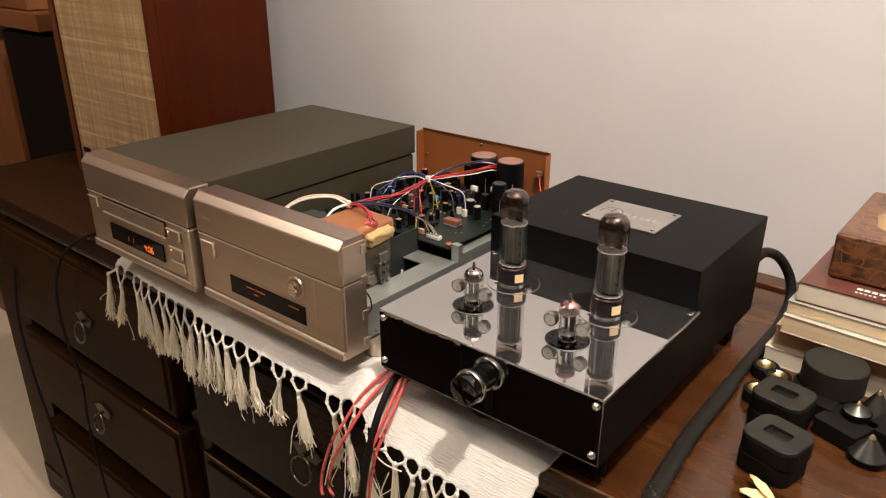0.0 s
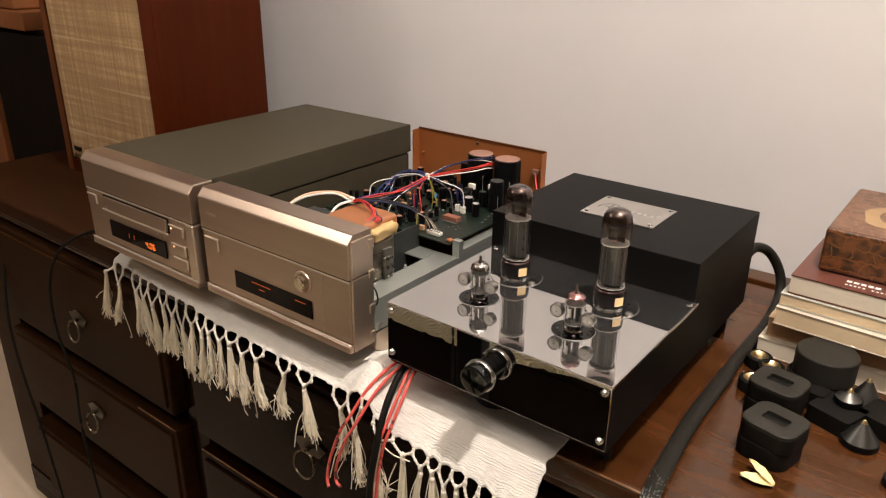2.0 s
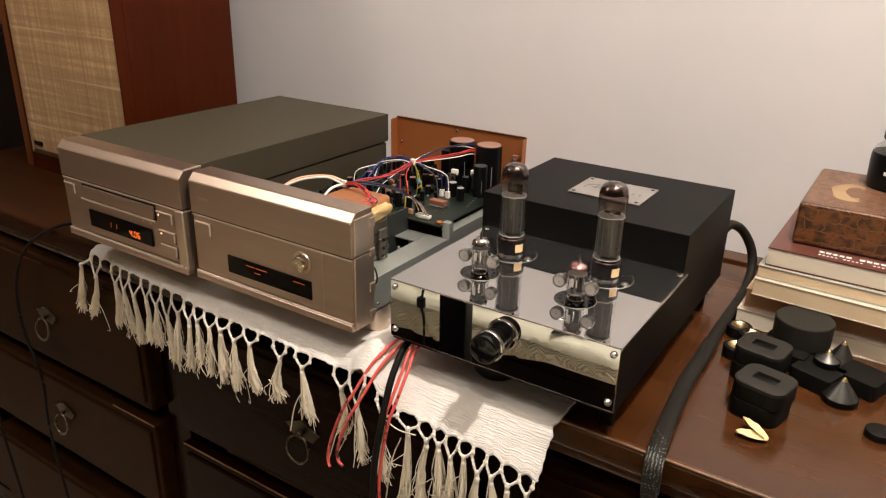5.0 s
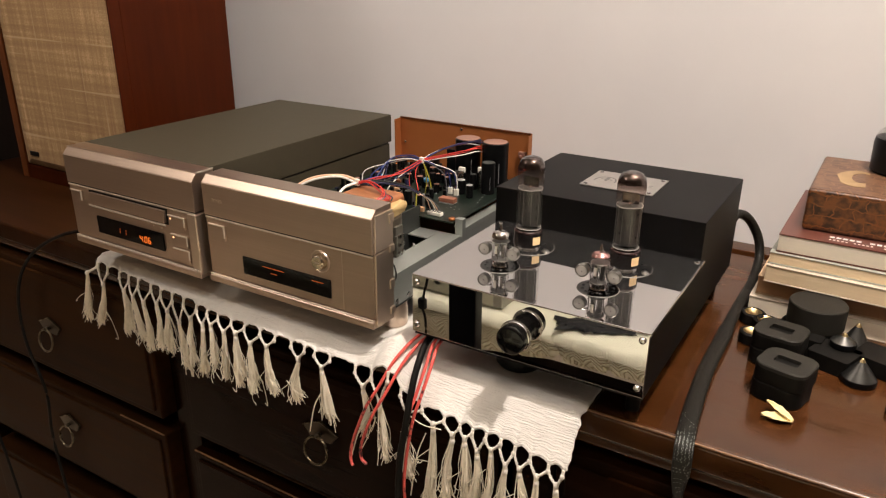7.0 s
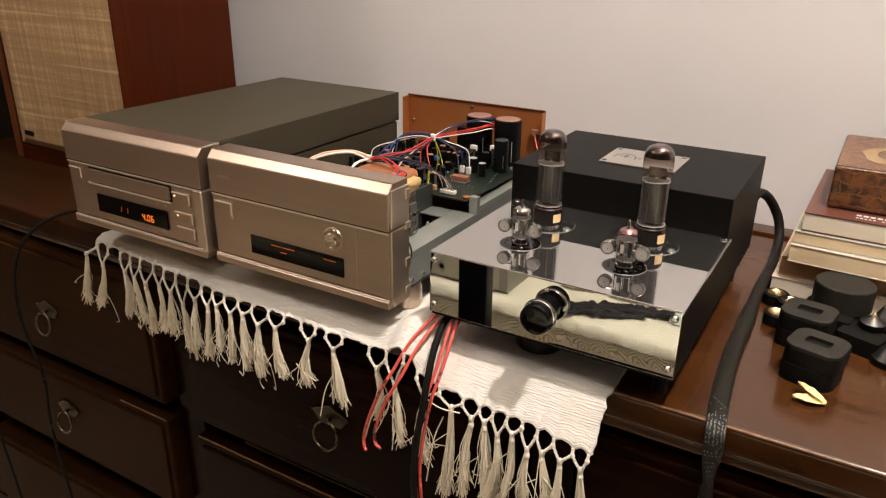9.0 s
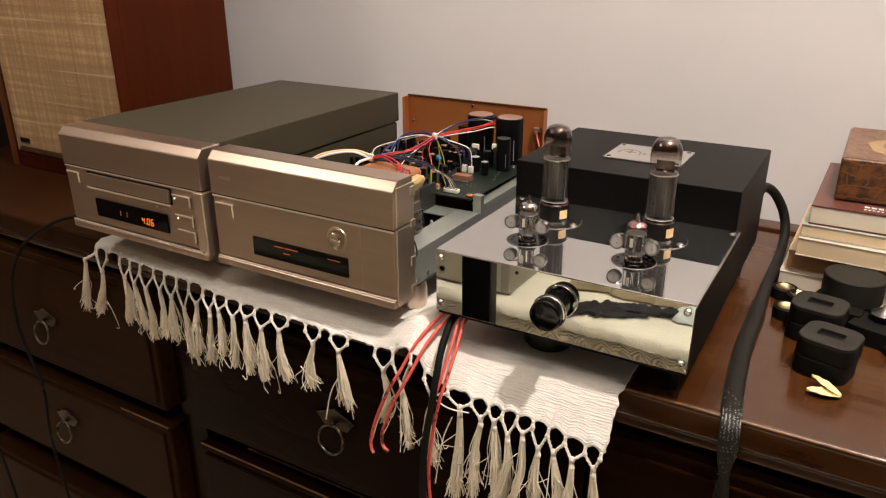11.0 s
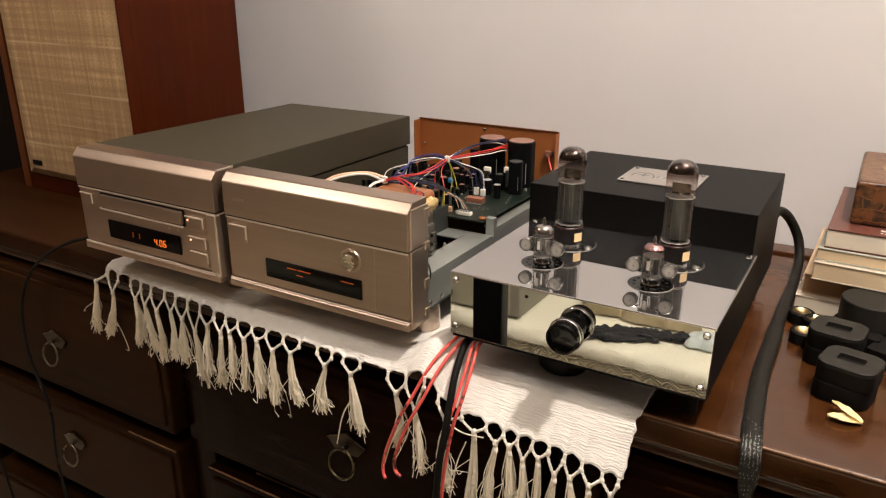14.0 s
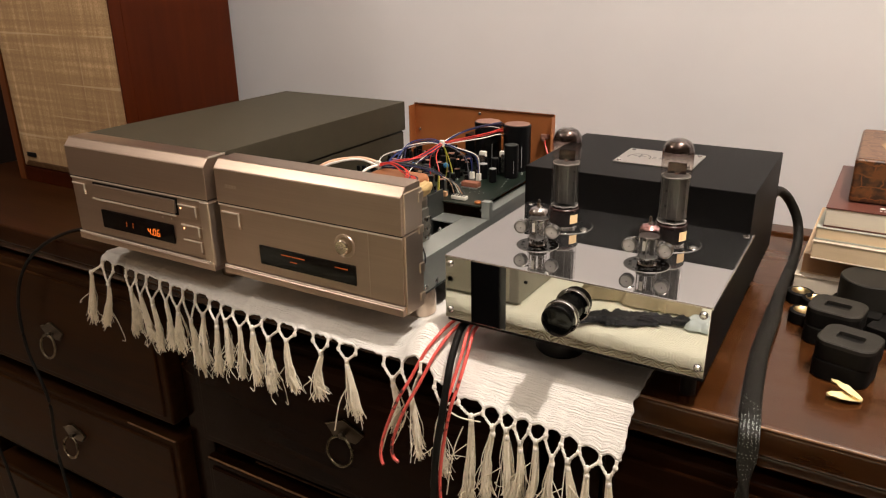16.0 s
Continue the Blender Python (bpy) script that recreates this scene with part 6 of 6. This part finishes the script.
cable("thin_cable", [(-1.42, 0.47, 0.70), (-1.405, 0.44, 0.55), (-1.39, 0.436, 0.42), (-1.36, 0.436, 0.30), (-1.345, 0.44, 0.12)], 0.0026, "rubber", "thin black cable hanging at the dresser end")


# ---- stack of books and box ----
def make_book(name, x0, x1, y0, y1, z0, z1, cover, pages, turn, label):
    t = thing(name, (x0, y0, z0), label, "book", "stack of books")
    c = 0.0016
    part("page_block", box(x0 + 0.0006, x1 - 0.002, y0 + 0.0007, y1 - 0.002, z0 + c, z1 - c, 0.0005), M[pages], t)
    part("cover", join(box(x0, x1, y0, y1, z0, z0 + c - 0.0001, 0.0005), box(x0, x1, y0, y1, z1 - c + 0.0001, z1, 0.0005)), M[cover], t)
    t.rotation_euler = (0, 0, radians(turn))
    return t


make_book("book", -0.161, 0.07, 0.7615, 0.965, Z, 0.7995, "cover_white", "paper_white", -1, "white softcover book at the bottom of the stack")
make_book("book", -0.156, 0.08, 0.771, 0.968, 0.7997, 0.8235, "cover_tan", "paper_tan", -1, "tan book with brown page edges")
make_book("book", -0.148, 0.08, 0.755, 0.962, 0.8238, 0.8450, "cover_white", "paper", -3, "white book with cream page edges")
make_book("book", -0.147, 0.08, 0.760, 0.966, 0.8453, 0.8600, "cover_teal", "paper", -2, "grey-green book with cream page edges")
red = make_book("book", -0.141, 0.085, 0.763, 0.972, 0.8603, 0.8825, "cover_red", "paper_white", -1, "red-brown covered book with white lettering near its edge")
part("lettering", join(*[box(-0.090 + 0.0042 * i, -0.0876 + 0.0042 * i, 0.7725, 0.7750, 0.8826, 0.8829, 0) for i in range(30) if i not in (5, 11, 12, 19, 25)],
                       *[box(-0.090 + 0.0068 * i, -0.0850 + 0.0068 * i, 0.7810, 0.7860, 0.8826, 0.8829, 0) for i in range(19) if i not in (5, 11, 15)]), M["ink_white"], red, "white printed bars")


def make_print_box():
    t = thing("patterned_box", (-0.1, 0.79, 0.883), "brown reptile-print box lying on the books", "box")
    part("body", box(-0.122, 0.075, 0.794, 0.972, 0.8832, 0.9322, 0.0034, 3), M["reptile"], t)
    part("lid", box(-0.1192, 0.0722, 0.7968, 0.9692, 0.9316, 0.9327, 0.0004), M["box_lid"], t, "glossy brown printed lid")
    pts = []
    for i in range(26):
        a = radians(55 + 240 * i / 25)
        pts.append((-0.076 + (0.022 + 0.002 * math.sin(5 * a)) * math.cos(a), 0.868 + 0.040 * math.sin(a)))
    inner = [(-0.0715 + 0.0115 * math.cos(radians(55 + 240 * i / 25)), 0.872 + 0.024 * math.sin(radians(55 + 240 * i / 25))) for i in range(25, -1, -1)]
    part("emblem", extrude_outline(pts + inner, 0.0004, 0.9327), M["emblem_tan"], t, "tan curved emblem")
    return t


make_print_box()


def make_pot():
    t = thing("black_jar", (-0.03, 0.925, 0.933), "dark glass jar with black lid standing on the box", "jar")
    at = (-0.0340, 0.925, 0.933)
    part("body", lathe([(0, 0.0002), (0.031, 0.0002), (0.034, 0.003), (0.035, 0.036), (0.034, 0.043), (0.0, 0.043)], at, 32), M["black_plastic"], t)
    part("shoulder", lathe([(0.0340, 0.0432), (0.0320, 0.0490), (0.0255, 0.0550), (0.0240, 0.0580)], at, 32), M["glass"], t, "clear glass shoulder")
    part("lid", lathe([(0, 0.0581), (0.0250, 0.0581), (0.0260, 0.0595), (0.0260, 0.0750), (0.0245, 0.0768), (0, 0.0770)], at, 32), M["black_plastic"], t)
    part("lettering", join(*[box(-0.0500 + 0.005 * i, -0.0465 + 0.005 * i, 0.8892 + 0.0012 * abs(i - 3), 0.8910 + 0.0014 * abs(i - 3), 0.953, 0.957, 0) for i in range(7)]), M["ink_white"], t, "white printed bars")
    return t


make_pot()


# ---- rubber blocks, pucks and cones ----
def slotted_block(cx, cy, z, turn, label, size=0.050, h1=0.0185, h2=0.0195):
    t = thing("rubber_block", (cx, cy, z), label, "rubber block", "rubber feet on the dresser")
    m = Matrix.Translation((cx, cy, z)) @ Matrix.Rotation(radians(turn), 4, "Z")
    lower = extrude_outline(round_rect(0, 0, size - 0.001, size - 0.003, 0.013), h1, 0.0002, 0.0015)
    up = extrude_outline(round_rect(0.001, 0.0005, size, size - 0.003, 0.0125), h2 - 0.004, h1 + 0.0004, 0.0012)
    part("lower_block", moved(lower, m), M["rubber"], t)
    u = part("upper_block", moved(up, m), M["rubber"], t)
    outer = round_rect(0.001, 0.0005, size - 0.0005, size - 0.0035, 0.0125)
    slot = round_rect(0.001, 0.0005, 0.023, 0.0140, 0.0025)
    bm = bmesh.new()
    n = len(outer)
    rings = [[bm.verts.new((x, y, zz)) for x, y in pts] for pts, zz in ((outer, h1 + h2 - 0.0045), (outer, h1 + h2 - 0.0008), (round_rect(0.001, 0.0005, size - 0.003, size - 0.006, 0.0115), h1 + h2), (slot, h1 + h2), (slot, h1 + h2 - 0.0043))]
    for a, b in zip(rings, rings[1:]):
        for i in range(n):
            bm.faces.new((a[i], a[(i + 1) % n], b[(i + 1) % n], b[i]))
    bm.faces.new(rings[-1])
    bmesh.ops.recalc_face_normals(bm, faces=bm.faces[:])
    part("slotted_top", moved(bm, m), M["rubber_top"], u, "paler grey slotted top", 30)
    return t


slotted_block(-0.0970, 0.583, Z, -14, "stacked dark rubber blocks with a slot on top beside a petal")
slotted_block(-0.112, 0.652, Z, -10, "stacked dark rubber blocks with a slotted top behind others")


def puck(cx, cy, z):
    t = thing("rubber_puck", (cx, cy, z), "round dark rubber puck on a slightly wider ring", "rubber puck", "rubber feet on the dresser")
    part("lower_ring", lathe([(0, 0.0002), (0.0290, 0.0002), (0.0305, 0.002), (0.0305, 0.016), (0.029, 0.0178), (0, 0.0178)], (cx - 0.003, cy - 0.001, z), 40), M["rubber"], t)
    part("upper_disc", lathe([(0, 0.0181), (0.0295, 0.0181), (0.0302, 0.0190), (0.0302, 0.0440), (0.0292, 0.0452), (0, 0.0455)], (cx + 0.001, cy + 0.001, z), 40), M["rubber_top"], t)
    return t


puck(-0.0855, 0.7270, Z)


def spike(cx, cy, z, r, h, label):
    t = thing("spike_cone", (cx, cy, z), label, "spike", "spikes on the dresser")
    part("base", lathe([(0, 0.0001), (r, 0.0001), (r + 0.0005, 0.001), (r + 0.0005, 0.006), (r, 0.0068), (0, 0.0068)], (cx, cy, z), 32), M["black_plastic"], t)
    part("cone", lathe([(r - 0.0003, 0.0069), (0.0032, h - 0.004)], (cx, cy, z), 32), M["spike_metal"], t)
    part("tip", lathe([(0.0033, h - 0.0041), (0.0018, h - 0.0012), (0.0, h)], (cx, cy, z), 20), M["brass"], t, "bright brass tip")
    return t


def slab(cx, cy, w, d, h, turn, label):
    return solid("rubber_slab", moved(extrude_outline(round_rect(0, 0, w, d, 0.004), h, 0.0001, 0.001), Matrix.Translation((cx, cy, Z)) @ Matrix.Rotation(radians(turn), 4, "Z")), M["rubber"], label, "rubber slab", "rubber feet on the dresser")


slab(-0.058, 0.673, 0.042, 0.040, 0.018, -20, "square black rubber slab under a spike")
slab(-0.018, 0.690, 0.042, 0.040, 0.018, -20, "square black rubber slab beside a spike cone")
slab(-0.086, 0.690, 0.030, 0.020, 0.020, -10, "small dark rubber slab beside the round puck")
spike(-0.053, 0.686, Z + 0.0182, 0.0125, 0.017, "black metal spike with brass tip on a rubber slab")
spike(-0.033, 0.650, Z, 0.0165, 0.028, "black turned metal cone with brass tip")
spike(-0.042, 0.7230, Z, 0.0160, 0.033, "tall black metal cone with brass tip")


def foot_ring(cx, cy):
    t = thing("spike_cup", (cx, cy, Z), "small black cup foot with a brass insert", "spike cup", "spikes on the dresser")
    part("cup", lathe([(0, 0.0001), (0.013, 0.0001), (0.0138, 0.001), (0.0138, 0.0125), (0.012, 0.0138), (0.0098, 0.0135)], (cx, cy, Z), 28), M["rubber"], t)
    part("insert", lathe([(0.0098, 0.0134), (0.0070, 0.0112), (0.0035, 0.0100), (0, 0.0098)], (cx, cy, Z), 20), M["brass"], t, "polished brass insert")
    return t


foot_ring(-0.142, 0.683)
foot_ring(-0.134, 0.722)
foot_ring(-0.150, 0.735)
solid("rubber_disc", lathe([(0, 0.0001), (0.0110, 0.0001), (0.0120, 0.001), (0.0120, 0.007), (0.0106, 0.008), (0, 0.008)], (0.005, 0.606, Z), 28), M["rubber"], "thin round black rubber disc on the dresser", "rubber disc", "rubber feet on the dresser")


def make_petal():
    """A dry petal split into two curled lobes that meet at its foot."""
    bm = bmesh.new()
    foot = Vector((-0.0795, 0.5365, Z + 0.0012))
    for tip, rise, wide, seed in (((-0.1045, 0.5500), 0.010, 0.0042, 1), ((-0.1065, 0.5315), 0.003, 0.0062, 5)):
        d = Vector((tip[0] - foot.x, tip[1] - foot.y, 0))
        side = Vector((-d.y, d.x, 0)).normalized()
        nu, nv = 14, 6
        g = []
        for i in range(nu + 1):
            u = i / nu
            w = wide * math.sin(math.pi * min(1, u * 0.93 + 0.05)) ** 0.7
            row = []
            for k in range(nv + 1):
                v = 2 * k / nv - 1
                p = foot + d * u + side * (v * w + 0.0012 * noise.noise(Vector((u * 3, v, seed))))
                p.z += rise * u * (1 - 0.35 * u) + 0.0026 * v * v + 0.0006 * math.sin(22 * u + 4 * v) * u
                row.append(bm.verts.new(p))
            g.append(row)
        for i in range(nu):
            for k in range(nv):
                bm.faces.new((g[i][k], g[i + 1][k], g[i + 1][k + 1], g[i][k + 1]))
    ob = solid("dry_petal", bm, M["petal"], "curled dry cream flower petal lying on the wood", "petal", angle=60)
    so = ob.modifiers.new("thickness", "SOLIDIFY")
    so.thickness = 0.0005
    return ob


make_petal()


# ---- low bed across the room, seen in the chrome ----
def lump(name, cx, cy, z, w, d, h, material, label, category, seed, turn=0, ragged=0.0):
    """A soft heap: a rounded cushion or a crumpled cloth."""
    bm = bmesh.new()
    nx, ny = 28, 22
    g = []
    for i in range(nx + 1):
        row = []
        for k in range(ny + 1):
            u, v = 2 * i / nx - 1, 2 * k / ny - 1
            e = max(0.0, (1 - u ** 4) * (1 - v ** 4)) ** 0.5
            q = noise.noise(Vector((u * 2.2 + seed, v * 2.2, seed))) + ragged * noise.noise(Vector((u * 9 + seed, v * 2, seed)))
            row.append(bm.verts.new((cx + u * w / 2 * (1 + 0.15 * q), cy + v * d / 2 * (1 + (0.15 + ragged * 0.5) * q), z + 0.004 + h * e * (0.8 + 0.45 * q))))
        g.append(row)
    for i in range(nx):
        for k in range(ny):
            bm.faces.new((g[i][k], g[i + 1][k], g[i + 1][k + 1], g[i][k + 1]))
    f = bmesh.ops.contextual_create(bm, geom=[e for e in bm.edges if e.is_boundary])
    bmesh.ops.recalc_face_normals(bm, faces=bm.faces[:])
    moved(bm, Matrix.Translation((cx, cy, 0)) @ Matrix.Rotation(radians(turn), 4, "Z") @ Matrix.Translation((-cx, -cy, 0)))
    return solid(name, bm, M[material], label, category, angle=70)


def soft_sheet(x0, x1, y0, y1, zt):
    """A thin sheet that turns over the edge of the bed in a soft, uneven roll."""
    prof = [(y0, zt + 0.010), (y1 - 0.30, zt + 0.012), (y1 - 0.15, zt + 0.012), (y1 - 0.08, zt + 0.0125), (y1 - 0.04, zt + 0.0125), (y1 - 0.012, zt + 0.010), (y1 + 0.002, zt + 0.004), (y1 + 0.009, zt - 0.006), (y1 + 0.0105, zt - 0.016), (y1 + 0.0095, zt - 0.024)]
    bm = bmesh.new()
    nx = 260
    g = []
    for i in range(nx + 1):
        x = x0 + (x1 - x0) * i / nx
        hem = 0.010 * noise.noise(Vector((x * 7, 5, 0)))
        g.append([bm.verts.new((x, y + 0.004 * noise.noise(Vector((x * 16, k * 0.4, 2))), z + 0.003 * noise.noise(Vector((x * 14, y * 18, 9))) + (hem if k > 7 else 0))) for k, (y, z) in enumerate(prof)])
    for a, b in zip(g, g[1:]):
        for k in range(len(prof) - 1):
            bm.faces.new((a[k], b[k], b[k + 1], a[k + 1]))
    return bm


def make_bed():
    t = thing("bed", (-0.3, -1.0, 0), "bed with a cream ring-embossed bedspread", "bed")
    x0, x1, y0, y1, zt = -1.45, 0.9, -1.9, -0.283, 0.456
    # frame coloured near-black for the dark space below the bed
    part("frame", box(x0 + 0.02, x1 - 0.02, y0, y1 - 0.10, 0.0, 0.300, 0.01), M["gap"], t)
    bm = bmesh.new()
    prof = [(y0, zt)] + [(y0 + (y1 - 0.03 - y0) * i / 24, zt) for i in range(1, 25)]
    prof += [(y1 - 0.03 + 0.03 * math.sin(radians(a)), zt - 0.03 + 0.03 * math.cos(radians(a))) for a in (20, 40, 60, 80, 90)] + [(y1 - 0.0026 * i - 0.0006 * i * i, zt - 0.04 - 0.008 * i) for i in range(7)]
    hang = lambda x: 1.0 + 0.95 * (1 - max(0.0, min(1.0, (x + 0.80) / 0.22)))
    nx = 420
    g = []
    for i in range(nx + 1):
        x = x0 + (x1 - x0) * i / nx
        g.append([bm.verts.new((x, y + 0.004 * noise.noise(Vector((x * 6, 0, z * 6))) - (0.010 * max(0.0, 1 - abs(noise.noise(Vector((x * 9, 3, 0)))) * 9) if z < zt - 0.02 else 0), (z if z > zt - 0.041 else zt - 0.04 - (zt - 0.04 - z) * hang(x)) + 0.006 * noise.noise(Vector((x * 4, y * 4, 0))))) for y, z in prof])
    for i in range(nx):
        for k in range(len(prof) - 1):
            bm.faces.new((g[i][k], g[i + 1][k], g[i + 1][k + 1], g[i][k + 1]))
    part("bedspread", bm, M["bedspread"], t, "cream bedspread embossed with rings", 70)
    part("top_sheet", soft_sheet(x0 + 0.03, x1 - 0.03, y0 + 0.03, y1, zt), M["cream_cloth"], t, "plain cream top sheet")
    part("slat_base", box(x0 + 0.02, x1 - 0.02, y0, y1 - 0.10, 0.3005, 0.3655, 0.004), M["gap"], t)
    part("mattress", box(x0 + 0.02, x1 - 0.02, y0 + 0.02, y1 - 0.02, 0.366, 0.435, 0.02, 2), M["white_plastic"], t)
    return t


make_bed()
ZB = 0.470
lump("blanket", -0.490, -0.330, ZB, 0.16, 0.055, 0.012, "black_cloth", "crumpled black cloth on the bed", "blanket", 3, -24, 0.9)
lump("blanket", -0.415, -0.368, ZB, 0.15, 0.035, 0.012, "black_cloth", "black strip of cloth on the bed", "blanket", 12, -14, 0.9)
lump("cushion", -0.325, -0.385, ZB, 0.075, 0.07, 0.020, "blue_cloth", "pale blue cushion on the bed", "cushion", 7)
lump("cushion", -0.48, -0.47, ZB, 0.26, 0.12, 0.045, "beige_cloth", "crumpled olive-beige cushion on the bed", "cushion", 9, 0, 0.5)
carton = thing("grey_box", (-0.97, -0.46, ZB), "grey-brown carton with a paler front panel on the bed", "box")
part("body", box(-1.25, -0.690, -0.62, -0.296, ZB, 0.74, 0.006, 2), M["grey_card"], carton)
part("front_panel", box(-1.23, -0.712, -0.2962, -0.2945, ZB + 0.006, 0.560, 0.0006), M["pale_card"], carton, "paler olive front panel")
part("paper_label", box(-0.825, -0.795, -0.2962, -0.2954, 0.640, 0.652, 0.0002), M["white_plastic"], carton, "small white label")

for x, z, r in ((-0.855, 0.500, 0.0075), (-0.795, 0.515, 0.004), (-0.775, 0.515, 0.004), (-0.675, 0.53, 0.004)):
    solid("plug", disc(r, 0.003, (x, -0.2945, z), 14, axis="y"), M["black_plastic"], "small round black plug in the grey box", "plug")


def make_stand():
    t = thing("floor_stand", (-0.545, 0.11, 0), "slim black floor stand", "stand")
    part("pole", box(-0.578, -0.530, 0.10, 0.125, 0.012, 0.745, 0.004), M["black_plastic"], t)
    part("base_plate", box(-0.65, -0.45, 0.03, 0.20, 0.0, 0.012, 0.003), M["black_plastic"], t)
    return t


make_stand()

lead = cable("switch_cable", [(-0.862, -0.293, 0.560), (-0.861, -0.272, 0.545), (-0.862, -0.262, 0.510), (-0.868, -0.258, 0.478), (-0.871, -0.257, 0.440), (-0.864, -0.257, 0.395), (-0.868, -0.256, 0.200), (-0.860, -0.255, 0.006)], 0.0030, "rubber", "thin black cable with an inline switch hanging by the bed")
part("switch", box(-0.8805, -0.8620, -0.264, -0.249, 0.440, 0.468, 0.004, 2), M["black_plastic"], lead, "black inline switch")
